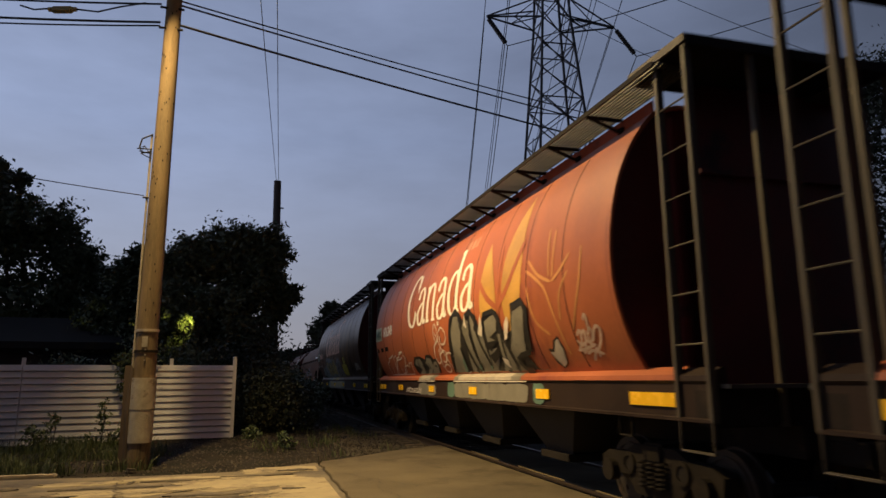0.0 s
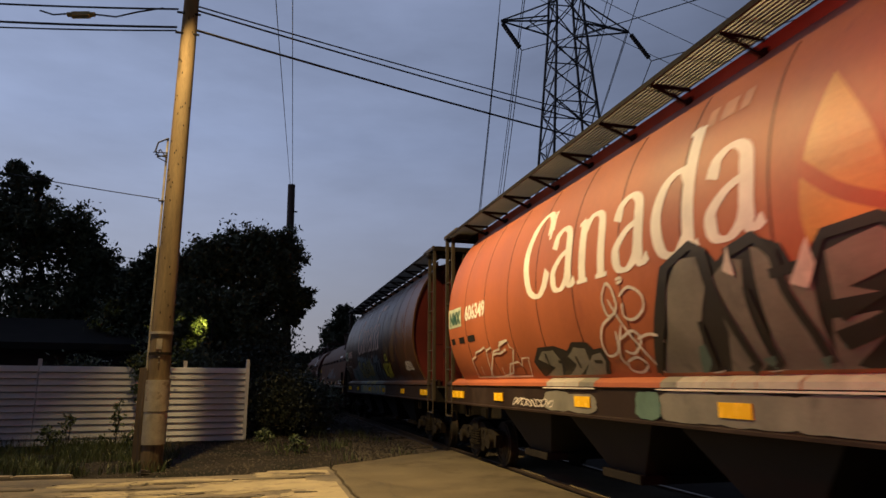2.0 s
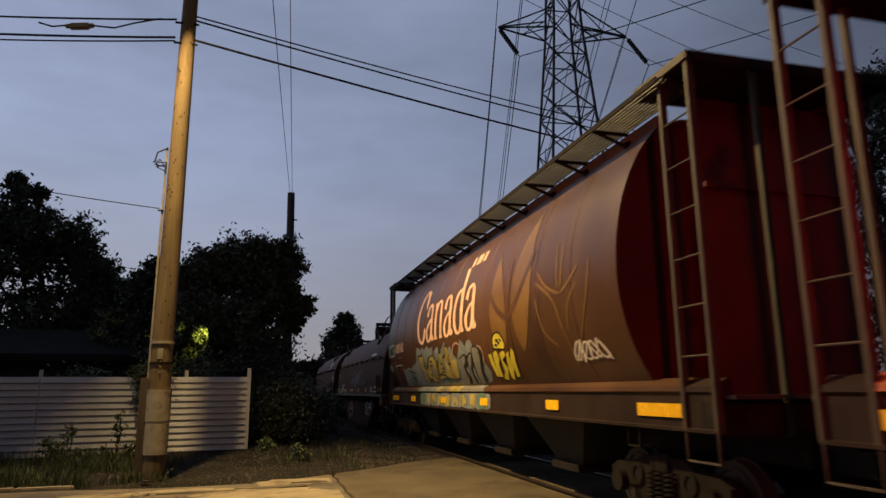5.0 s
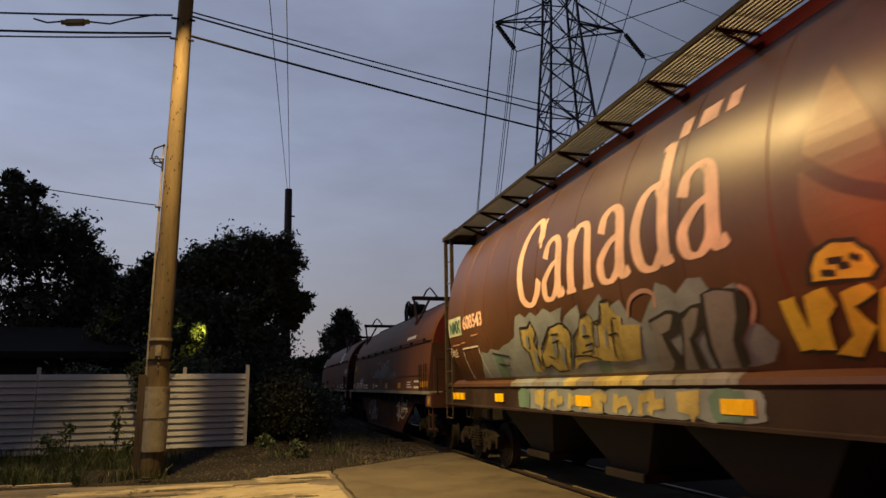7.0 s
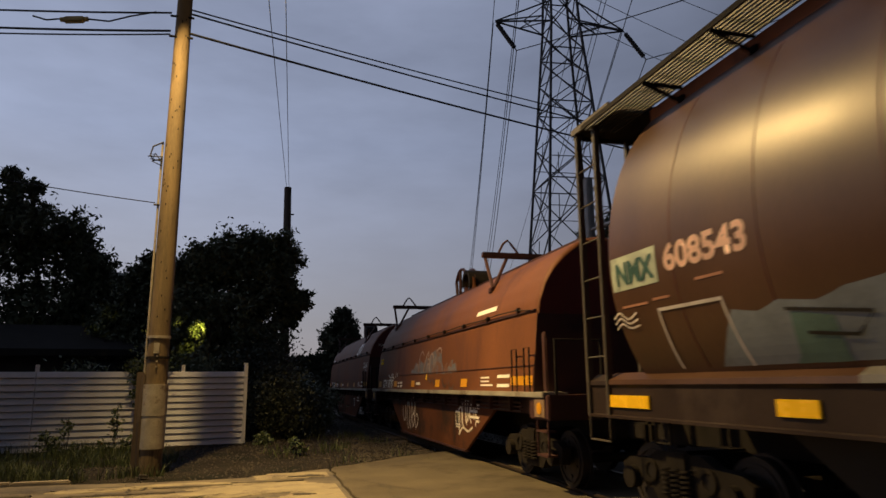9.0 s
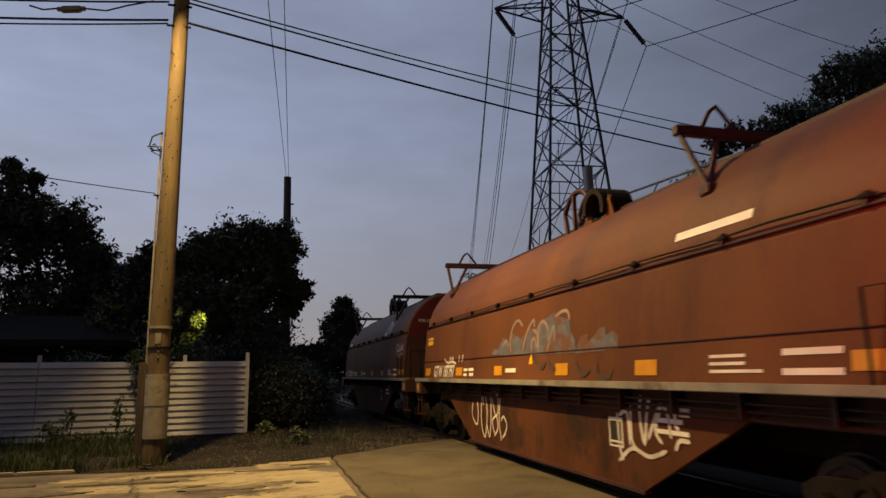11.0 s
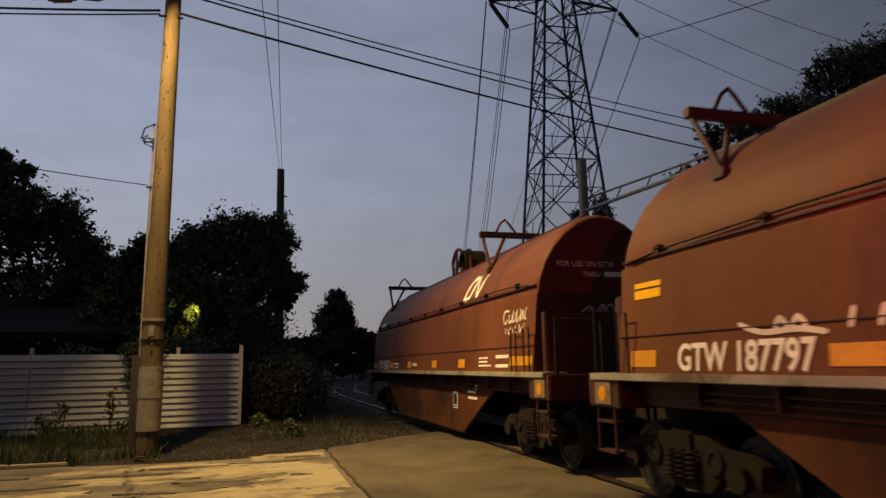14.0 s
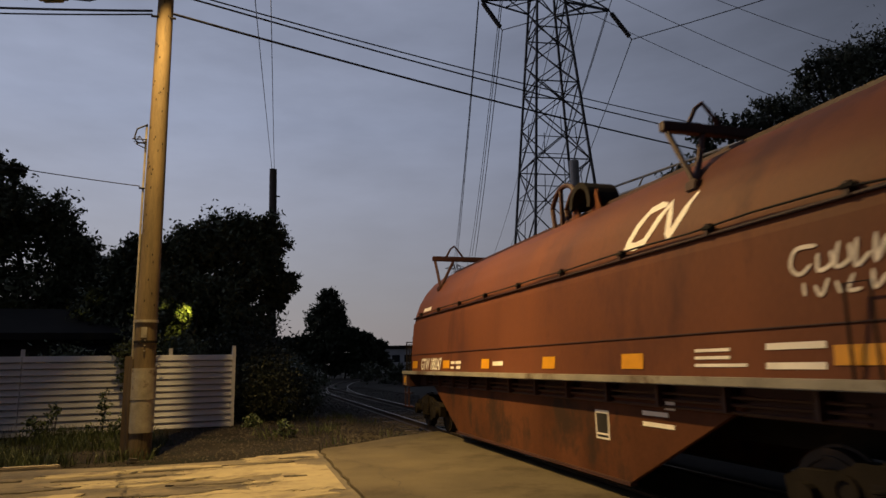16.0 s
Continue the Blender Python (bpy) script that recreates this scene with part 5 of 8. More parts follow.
part("arm", T([(PX - LAMP.x, PY - LAMP.y - 0.1, -0.5), (0.2, 1.2, 0.1), (0.05, 0.7, 0.25), (0, 0.3, 0.22)], 0.035, 8), "lamp_case", lampp)
hd = bmesh.new()
bmesh.ops.create_uvsphere(hd, u_segments=16, v_segments=8, radius=1.0, matrix=Matrix.LocRotScale((0, 0, 0.16), None, (0.2, 0.42, 0.13)))
part("head", hd, "lamp_case", lampp, "", True)
part("lens", disc(bmesh.new(), (0, 0, 0.03), (0, 0, 1), 0.15, 0.03, 20), "lamp_glow", lampp, "glowing warm lens")

old = empty("old_pole", "old dark cut-off wooden pole beside the track", "utility pole", pose(0.86, 27.3, -0.2))
part("shaft", T([(0.16, 0, 0), (0.08, 0, 4), (0, 0, 9.75)], 0.19, 16, 0.145), "old_pole", old, "", True)
part("stub_bolt", T([(0.1, -0.1, 8.6), (0.28, -0.1, 8.6)], 0.03, 6), "black", old)


def cable(name, label, a, b, sag, r, n=24, parts=()):
    a, b = Vector(a), Vector(b)
    pts = [a.lerp(b, k / n) - Vector((0, 0, sag * 4 * (k / n) * (1 - k / n))) for k in range(n + 1)]
    ob = part(name, T(pts, r, 5), "wire")
    tagged(ob, label, "cable", "overhead cables")
    return pts, ob


END = Vector((34.0, 25.9, 0))
for dz, ez, sag, rad in ((9.54, 11.9, 0.60, 0.018), (9.44, 11.15, 0.53, 0.022), (8.98, 10.2, 0.50, 0.028)):
    cable("overhead_cable", "black overhead cable slung across the railway", (PX + 0.2, PY - 0.1, dz), (END.x, END.y, ez), sag, rad, 40)
for dz, ez, sag, rad in ((9.42, 9.5, 0.35, 0.022), (9.00, 9.1, 0.35, 0.026), (8.92, 9.0, 0.42, 0.018)):
    cable("overhead_cable", "black overhead cable along the street", (PX - 0.2, PY - 0.1, dz), (-19, 19.0, ez + 1.7), sag, rad, 24)
spl = empty("splice_case", "yellowed splice case hung on the overhead cable", "splice case", pose(-4.08, 14.62, 9.25, 0, 0, -16))
part("case", B(-0.22, 0.22, -0.06, 0.06, -0.08, 0.06, 0.03), "splice", spl)
for s in (-1, 1):
    part("collar", disc(bmesh.new(), (s * 0.25, 0, 0), (1, 0, 0), 0.05, 0.08, 12), "splice", spl)
cl = part("cable_loop", T([(-0.9, 0, 0.1), (-0.6, 0, 0.0), (-0.3, 0, 0.02), (0.3, 0, 0.0), (0.75, 0, -0.06), (1.2, 0, 0.05), (1.7, 0.1, 0.2)], 0.018, 6), "wire", spl)
cable("service_wire", "thin service wire from the pole to the houses", (PX - 0.25, PY - 0.05, 5.22), (-14, 15.6, 7.6), 0.25, 0.010)
for dx in (-0.09, 0.09):
    cable("pole_wire", "thin slack wire above the old pole", (0.86 + dx * 0.5, 27.3, 9.5), (-0.75 + dx * 3, -4, 8.3), 0.25, 0.009)

# ---------------------------------------------------------------- lattice towers and power lines
def lattice_tower(x, y, turn, base_z, label, detail=True):
    tw = empty("lattice_tower", label, "power pylon", pose(x, y, base_z, 0, 0, turn))
    half = lambda z: 3.1 - 2.05 * min(1, z / 27.5) if z < 27.5 else 1.05 - 0.5 * (z - 27.5) / 12
    lv = [0, 6.5, 11.5, 15.5, 18.6, 21.2, 23.4, 25.4, 27.5, 30.0, 32.5, 35, 39.5]
    th = 0.085 if detail else 0.16
    rest = bmesh.new()
    for sx_ in (-1, 1):
        for sy_ in (-1, 1):
            part("leg", T([(sx_ * half(z), sy_ * half(z), z) for z in lv], th * 1.25, 4), "tower", tw)
    for i, (a, b) in enumerate(zip(lv, lv[1:])):
        for k in range(4):
            c, s = math.cos(k * math.pi / 2), math.sin(k * math.pi / 2)
            P = lambda u, z: (half(z) * (u * c - s), half(z) * (u * s + c), z)
            bars_ = [(P(-1, a), P(1, b), 0.6), (P(1, a), P(-1, b), 0.6)]
            if i % 2 == 0:
                bars_.append((P(-1, b), P(1, b), 0.6))
            if detail and i < 4:
                m = (a + b) / 2
                bars_ += [(P(-1, m), P(1, m), 0.4), (P(0, m), P(0, b), 0.4)]
            for p, q, f in bars_:
                if detail:
                    part("brace", T([p, q], th * f, 4), "tower", tw)
                else:
                    tube(rest, [p, q], th * f, 4)
    tips = []
    for z, w in ((27.5, 4.9), (33.0, 4.4), (38.0, 3.9)):
        for s in (-1, 1):
            for q in (-1, 1):
                h = half(z)
                for p0, p1, f in (((s * h, q * h, z), (s * w, 0, z + 0.2), 0.8), ((s * h, q * h, z + 1.6), (s * w, 0, z + 0.25), 0.7),
                                  ((s * (h + w) / 2, q * h / 2, z + 0.1), (s * h, q * h, z + 1.6), 0.5), ((s * (h + w) / 2, -q * h / 2, z + 0.1), (s * h, q * h, z), 0.5)):
                    if detail:
                        part("arm_bar", T([p0, p1], th * f, 4), "tower", tw)
                    else:
                        tube(rest, [p0, p1], th * f, 4)
            tips.append(tw.matrix_basis @ Vector((s * w, 0, z + 0.2)))
    if not detail:
        tagged(part("lattice", rest, "tower", tw), kind="stuff")
    else:
        rest.free()
    return tw, tips


tower, tips = lattice_tower(20.4, 41.4, -6, -0.4, "steel lattice power pylon with three cross arms")
far_tower, far_tips = lattice_tower(75.7, 240.4, -16, -1.0, "distant lattice power pylon", False)
back_tips = [Vector((62, -22, 30)) + Vector((s * 2.5, -s * 3.5, z)) for z in (0, 5.5, 10.5) for s in (-1, 1)]
for i, (p, fp, bp) in enumerate(zip(tips, far_tips, back_tips)):
    ins = p + Vector((1.25, -0.75, -2.5))
    string = empty("insulator_string", "dark string of disc insulators under the cross arm", "insulator", pose(*p), "pylon insulators")
    dvec = ins - p
    part("rod", T([(0, 0, 0), dvec], 0.04, 5), "insulator", string)
    for k in range(11):
        part("disc", disc(bmesh.new(), dvec * (0.12 + 0.075 * k), dvec, 0.17, 0.12, 10), "insulator", string)
    cable("power_line", "thin high-voltage line between pylons", ins, fp + Vector((4, 0, -3)), 13, 0.034, 40)
    cable("power_line", "thin high-voltage line between pylons", p + Vector((-0.1, 0.2, 0.0)), fp + Vector((-0.8, 0, -3)), 14, 0.03, 40)
    cable("power_line", "thin high-voltage line between pylons", ins, bp, 3.0, 0.034, 30)
for a, b in (((11.0, 52, 41), (58, 52, 25.5)), ((16.0, 50, 40.5), (58, 50, 27.5)), ((24.0, 50, 41), (60, 46, 29.5))):
    cable("power_line", "thin distant power line", a, b, 1.0, 0.03, 20)

# ---------------------------------------------------------------- fence, shed
FA, FB = Vector((-5.35, 18.15, 0)), Vector((-0.33, 19.0, 0))
fdir = (FB - FA).normalized()
fang = math.degrees(math.atan2(fdir.y, fdir.x))
fence = empty("siding_fence", "white fence of horizontal lap siding on posts", "fence", pose(FB.x, FB.y, 0.10, 0, 0, fang))
FH, FL = 1.86, 9.6
lap = bpy.data.meshes.new("siding_board")
lb = bmesh.new()
hh = FH / 12
sweep_pts = [(0, 0.0), (0.0, -0.050), (hh * 0.10, -0.056), (hh * 0.86, -0.012), (hh * 0.93, -0.004), (hh * 0.93, 0.012), (0.0, 0.012), (0, 0)]
rowa = [lb.verts.new((-FL / 2 * 0 - 4.78, y, z)) for z, y in sweep_pts[:-1]]
rowb = [lb.verts.new((0, y, z)) for z, y in sweep_pts[:-1]]
for i in range(7):
    lb.faces.new((rowa[i], rowa[(i + 1) % 7], rowb[(i + 1) % 7], rowb[i]))
lb.faces.new(rowa)
lb.faces.new(rowb[::-1])
lb.normal_update()
lb.to_mesh(lap)
lb.free()
lap.materials.append(M["fence"])
for sec in range(2):
    for k in range(12):
        share("siding_board", lap, pose(-0.02 - sec * 4.8, 0, k * hh, 0, 0, 0), fence)
for k, x in enumerate((0.02, -1.55, -4.81, -7.6, -9.62)):
    part("post", B(x - 0.045, x + 0.045, -0.05 if k == 0 else 0.015, 0.06, -0.12, FH + (0.16 if k in (0, 1, 2) else 0.02), 0.008), "fence", fence)
part("corner_cap", disc(bmesh.new(), (0.02, 0, FH + 0.19), (0, 0, 1), 0.05, 0.06, 10), "fence", fence)

shed = empty("shed", "low dark shed with a shallow roof behind the fence", "shed", pose(-9.0, 25.5, 0.1, 0, 0, 6))
part("wall", B(-9, 6.2, -0.1, 4, 0, 2.75), "shed_wall", shed)
rf = bmesh.new()
for p in ([(-9.6, -0.9, 2.72), (6.7, -0.9, 2.72), (6.7, 2.0, 3.75), (-9.6, 2.0, 3.75)], [(-9.6, 2.0, 3.75), (6.7, 2.0, 3.75), (6.7, 4.8, 2.72), (-9.6, 4.8, 2.72)]):
    rf.faces.new([rf.verts.new(v) for v in p])
    rf.faces.new([rf.verts.new((v[0], v[1], v[2] - 0.16)) for v in p[::-1]])
box(rf, -9.6, 6.7, -0.93, -0.88, 2.52, 2.74)
part("roof", rf, "shed_roof", shed)
for x in (-5.5, -1.2, 2.6):
    wf = part("window", B(x, x + 1.9, -0.16, -0.1, 1.55, 2.4), "shed_roof", shed)
    part("pane", B(x + 0.08, x + 1.82, -0.17, -0.155, 1.62, 2.33), "glass", wf)

# ---------------------------------------------------------------- trees
def leaf_cloud(name, centres, radii, count, size, material, parent, seed, flat=0.8):
    """Many small leaves in uneven clumps."""
    r = np.random.RandomState(seed)
    c, rad = np.array(centres, float), np.array(radii, float)
    w = rad ** 2.2
    idx = r.choice(len(c), count, p=w / w.sum())
    d = r.normal(0, 1, (count, 3))
    d /= np.linalg.norm(d, axis=1)[:, None]
    q = d * (rad[idx] * np.where(r.uniform(0, 1, count) < 0.72, r.uniform(0.3, 1.0, count) ** 0.6, r.uniform(0.8, 1.7, count)))[:, None]
    q[:, 2] *= flat
    p = c[idx] + q
    a = r.normal(0, 1, (count, 3))
    a /= np.linalg.norm(a, axis=1)[:, None]
    b = np.cross(a, r.normal(0, 1, (count, 3)))
    b /= np.linalg.norm(b, axis=1)[:, None]
    s = size * r.uniform(0.6, 1.3, (count, 1))
    v = np.stack([p - a * s, p - b * s * 0.45, p + a * s, p + b * s * 0.45], 1).reshape(-1, 3)
    m_ = bpy.data.meshes.new(name)
    m_.from_pydata(v.tolist(), [], [(4 * k, 4 * k + 1, 4 * k + 2, 4 * k + 3) for k in range(count)])
    m_.materials.append(M[material])
    ob = new(name, m_)
    ob.parent = parent
    return ob


def make_tree(label, x, y, lobes, seed, twigs=46, leaf=0.10, per=34, material="leaf", group="trees", deep=0.8, fill=900):
    """A trunk with limbs into each lobe (dx, z, rx, rz) of the crown, twigs off the limbs and leaves along the twigs."""
    r, rn = random.Random(seed), np.random.RandomState(seed)
    z0 = ground_z(x, y) - 0.1
    tr = empty("tree", label, "tree", pose(x, y, z0), group)
    top = max(l[1] for l in lobes) - z0
    bend = [Vector((0.03 * top * math.sin(seed + 2.1 * k) * (k > 0), 0.02 * top * math.cos(seed + k) * (k > 0), top * 0.92 * k / 5)) for k in range(6)]
    bm = tube(bmesh.new(), bend, top * 0.022, 8, top * 0.004)
    pts, dirs, sizes = [], [], []
    for dx, lz, rx, rz in lobes:
        c = Vector((dx, r.uniform(-0.3, 0.3) * rx, lz - z0))
        n = max(6, int(twigs * (0.35 + 0.65 * min(1.6, rx * rz / (0.012 * top * top)))))
        fork = bend[max(1, min(4, int(5 * (c.z - rz) / top)))]
        elbow = fork.lerp(c, 0.55) + Vector((0, 0, -0.10 * (c - fork).length * r.uniform(0.2, 1.2)))
        limb = [fork, elbow, c, c + Vector((r.uniform(-0.3, 0.3) * rx, 0, rz * 0.6))]
        tube(bm, limb, top * 0.009, 5, top * 0.002)
        for k in range(n):
            d = Vector((r.gauss(0, 1), r.gauss(0, 1), r.gauss(0.15, 1))).normalized()
            reach = r.uniform(0.55, 1.0) ** 0.5 * (1.16 if r.random() < 0.14 else 1.0)
            tip = c + Vector((d.x * rx, d.y * rx * deep, d.z * rz)) * reach
            a = limb[1].lerp(limb[2], r.random()) if k % 2 else limb[2].lerp(limb[3], r.random())
            mid = a.lerp(tip, 0.55) + Vector((0, 0, 0.06 * rx * r.uniform(-1, 1)))
            if k % 2 == 0:
                tube(bm, [a, mid, tip], top * 0.0016, 3, top * 0.0006)
            for q in range(3):
                pts.append(mid.lerp(tip, 0.35 + 0.35 * q))
                dirs.append((tip - mid).normalized())
                sizes.append(min(rx, rz) * r.uniform(0.10, 0.20))
    part("trunk", bm, "bark", tr)
    count = len(pts) * per // 3
    idx = rn.randint(0, len(pts), count)
    P, D, S = np.array(pts), np.array(dirs), np.array(sizes)
    p = P[idx] + rn.normal(0, 0.62, (count, 3)) * S[idx][:, None] + D[idx] * (rn.normal(0, 1.0, count) * S[idx])[:, None]
    w = np.array([l[2] * l[3] for l in lobes])
    li = rn.choice(len(lobes), fill, p=w / w.sum())      # the crown's dark inside
    lo = np.array(lobes)[li]
    d = rn.normal(0, 1, (fill, 3))
    d *= (rn.uniform(0, 1, fill) ** 0.4 / np.linalg.norm(d, axis=1))[:, None]
    inner = np.stack([lo[:, 0] + d[:, 0] * lo[:, 2] * 0.8, d[:, 1] * lo[:, 2] * 0.7 * deep, lo[:, 1] - z0 + d[:, 2] * lo[:, 3] * 0.8], 1)
    p = np.concatenate([p, inner])
    s = np.concatenate([leaf * rn.uniform(0.55, 1.35, count), leaf * rn.uniform(1.0, 2.2, fill)])[:, None]
    n = count + fill
    a = rn.normal(0, 1, (n, 3))
    a /= np.linalg.norm(a, axis=1)[:, None]
    b = np.cross(a, rn.normal(0, 1, (n, 3)))
    b /= np.linalg.norm(b, axis=1)[:, None]
    v = np.stack([p - a * s, p - b * s * 0.42, p + a * s, p + b * s * 0.42], 1).reshape(-1, 3)
    m_ = bpy.data.meshes.new("crown")
    m_.from_pydata(v.tolist(), [], np.arange(4 * n).reshape(-1, 4).tolist())
    m_.materials.append(M[material])
    new("crown", m_).parent = tr
    return tr


def lobed(height, spread, seed, n=9, low=0.3):
    """Lobes of an ordinary broad crown."""
    r = random.Random(seed)
    out = []
    for k in range(n):
        t = low + (0.92 - low) * (k + 0.5) / n
        w = spread * math.sin(math.pi * (0.22 + 0.70 * (t - low) / (1 - low)))
        out.append((w * 0.62 * (1 if k % 2 else -1) * r.uniform(0.3, 1.0), height * t, spread * r.uniform(0.36, 0.5), height * r.uniform(0.10, 0.14)))
    return out


make_tree("large dark leafy tree with open wispy top behind the shed", -9.0, 30.5, ((-0.6, 7.7, 1.5, 2.1), (1.3, 7.3, 1.1, 1.45), (2.2, 6.1, 1.0, 1.3), (-2.6, 8.0, 1.8, 2.5), (0.7, 4.7, 2.8, 1.5), (-1.2, 10.0, 0.5, 0.65), (-0.3, 9.7, 0.4, 0.35), (-3.6, 6.1, 2.1, 2.5), (-0.5, 3.2, 3.0, 1.6)), 21, 60, 0.115, 44, fill=5200)
make_tree("dark leafy tree behind the shed", -14.2, 31, lobed(9.6, 4.0, 22), 22, 40, 0.125, 30, fill=2500)
make_tree("small dark tree behind the fence", -4.3, 27.0, ((-0.2, 5.3, 0.65, 0.75), (0.3, 5.9, 0.5, 0.65), (0.0, 4.2, 0.9, 1.1), (0.9, 4.6, 0.9, 1.0), (-0.9, 3.6, 0.9, 0.9), (0.2, 3.0, 1.4, 1.0)), 24, 60, 0.10, 40, fill=2600)
make_tree("broad dark maple beyond the fence", -0.6, 24.2, ((-0.6, 5.7, 1.1, 1.3), (0.4, 6.1, 0.85, 0.9), (1.2, 5.8, 0.75, 1.2), (-1.5, 5.4, 0.8, 1.0), (1.9, 4.5, 0.5, 0.36), (1.5, 3.95, 0.5, 0.4), (-0.2, 3.9, 1.5, 1.1), (-2.1, 5.2, 0.5, 0.7), (-1.6, 3.8, 1.2, 1.1), (0.9, 4.9, 0.9, 0.8), (0.1, 2.9, 1.6, 1.0), (-2.0, 2.8, 1.2, 0.9)), 23, 64, 0.085, 46, fill=6500)
for k, (x, y, h, s) in enumerate(((6.8, 94, 5.6, 2.8), (8.6, 95, 6.0, 2.8), (13.4, 95, 6.4, 2.8), (15.4, 94, 6.8, 2.4), (17.6, 97, 6.0, 2.4), (3.2, 96, 6.2, 3.4), (-1.5, 90, 8.5, 4.4), (20.5, 130, 5.5, 3.4), (25.5, 135, 4.6, 3.4))):
    make_tree("distant dark tree beside the railway", x, y, lobed(h, s * 1.25, 60 + k, 7, 0.12), 60 + k, 30, 0.26, 30, "leaf_far", "distant trees", fill=1200)
make_tree("distant tall dark tree beside the railway", 10.7, 94, ((0.4, 8.4, 2.0, 3.0), (-1.2, 7.6, 1.6, 2.2), (1.6, 7.4, 1.5, 2.4), (0.2, 10.4, 1.4, 1.7), (0, 4.4, 3.2, 2.6)), 71, 50, 0.25, 36, "leaf_far", "distant trees", fill=1800)
make_tree("tall dark tree beyond the railway", 29.6, 35, ((-1.9, 15.2, 0.9, 1.15), (0.4, 16.3, 1.8, 1.0), (-0.6, 13.5, 2.4, 1.6), (1.8, 14.2, 2.2, 1.6), (-3.4, 12.6, 1.4, 1.2), (0, 9.6, 3.4, 2.6), (-1, 5.0, 3.6, 3.0)), 81, 44, 0.16, 34, "leaf_far", "trees beyond the railway", fill=1600)
make_tree("tall dark tree beyond the railway", 33.8, 35, ((-1.0, 17.4, 1.9, 1.2), (0.9, 17.2, 1.9, 1.6), (0.0, 14.6, 3.0, 2.0), (0.4, 10.0, 3.4, 2.8), (0, 5.0, 3.6, 3.2)), 82, 44, 0.16, 34, "leaf_far", "trees beyond the railway", fill=1600)
make_tree("tallest dark tree beyond the railway with an open crown", 40.0, 35, ((-2.5, 21.0, 1.6, 1.2), (0.1, 22.0, 2.3, 1.8), (2.7, 22.3, 2.1, 2.2), (-1.0, 18.6, 4.0, 2.5), (5.4, 22.3, 3.2, 3.0), (0.5, 15.4, 4.6, 2.4), (0, 10.5, 4.4, 3.2), (0, 5.2, 4.6, 3.4)), 83, 50, 0.17, 38, "leaf_far", "trees beyond the railway", fill=2600)
make_tree("tall dark tree beyond the railway", 24.8, 45.5, lobed(14.6, 2.2, 84, 6, 0.5), 84, 30, 0.16, 30, "leaf_far", "trees beyond the railway", fill=700)
make_tree("tall dark tree beyond the railway", 46, 26, lobed(22, 6, 85, 11, 0.1), 85, 40, 0.2, 30, "leaf_far", "trees beyond the railway", fill=2500)


def bush(label, x, y, w, d, h, seed, leaves, material="leaf", leaf=0.07, name="bush"):
    r = random.Random(seed)
    b = empty(name, label, "bush", pose(x, y, ground_z(x, y) - 0.05), "bushes")
    c, q, bm = [], [], bmesh.new()
    for k in range(26):
        p = Vector((r.uniform(-w, w), r.uniform(-d, d), h * r.uniform(0.12, 0.85)))
        p.z *= 1 - 0.35 * abs(p.x) / w
        c.append(p)
        q.append(h * r.uniform(0.16, 0.30))
        tube(bm, [(p.x * 0.3, p.y * 0.3, 0), p], 0.02, 4, 0.006)
    part("stems", bm, "bark", b)
    leaf_cloud("foliage", c, q, leaves, leaf, material, b, seed)
    return b


# the leaf_shade bushes carry their shade in the leaf colour
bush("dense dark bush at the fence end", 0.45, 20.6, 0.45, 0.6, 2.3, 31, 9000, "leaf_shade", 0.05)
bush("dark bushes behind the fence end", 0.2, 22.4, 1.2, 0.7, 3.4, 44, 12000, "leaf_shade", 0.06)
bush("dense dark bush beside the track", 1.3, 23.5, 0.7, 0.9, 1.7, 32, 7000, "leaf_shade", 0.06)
bush("dark bush behind the fence", -1.7, 21.2, 1.5, 0.7, 2.6, 33, 8000)
bush("dark bush behind the fence", -4.6, 21.4, 1.3, 0.6, 2.3, 34, 6000)
bush("dark scrub beside the track", 2.0, 30, 1.0, 2.0, 2.2, 35, 5000)
bush("dark scrub beside the track", 2.2, 40, 1.6, 4.0, 2.6, 36, 5000, "leaf_far", 0.12)
bush("dark scrub beside the track", 1.5, 58, 2.2, 6.0, 3.4, 37, 5000, "leaf_far", 0.16)
bush("dark scrub beyond the track", 14, 62, 3.5, 6.0, 2.2, 38, 5000, "leaf_far", 0.16)
bush("dark scrub beyond the track", 20, 88, 6.0, 6.0, 2.6, 39, 5000, "leaf_far", 0.2)

ivy = empty("ivy", "ivy hanging over the top of the fence", "ivy", pose(-2.85, 18.45, 0.1))
part("vine", T([(0.1, -0.02, 2.1), (0.05, -0.09, 1.7), (-0.03, -0.1, 1.2), (0.02, -0.1, 0.8)], 0.01, 5), "bark", ivy)
leaf_cloud("foliage", [(-0.1, 0, 1.95), (0.2, 0, 2.0), (0.3, -0.05, 1.85), (0.02, -0.09, 1.6), (-0.02, -0.1, 1.3), (0.03, -0.1, 1.05), (0.45, 0, 2.05)], [0.26, 0.28, 0.26, 0.17, 0.15, 0.12, 0.26], 1100, 0.06, "ivy", ivy, 41, 1.0)
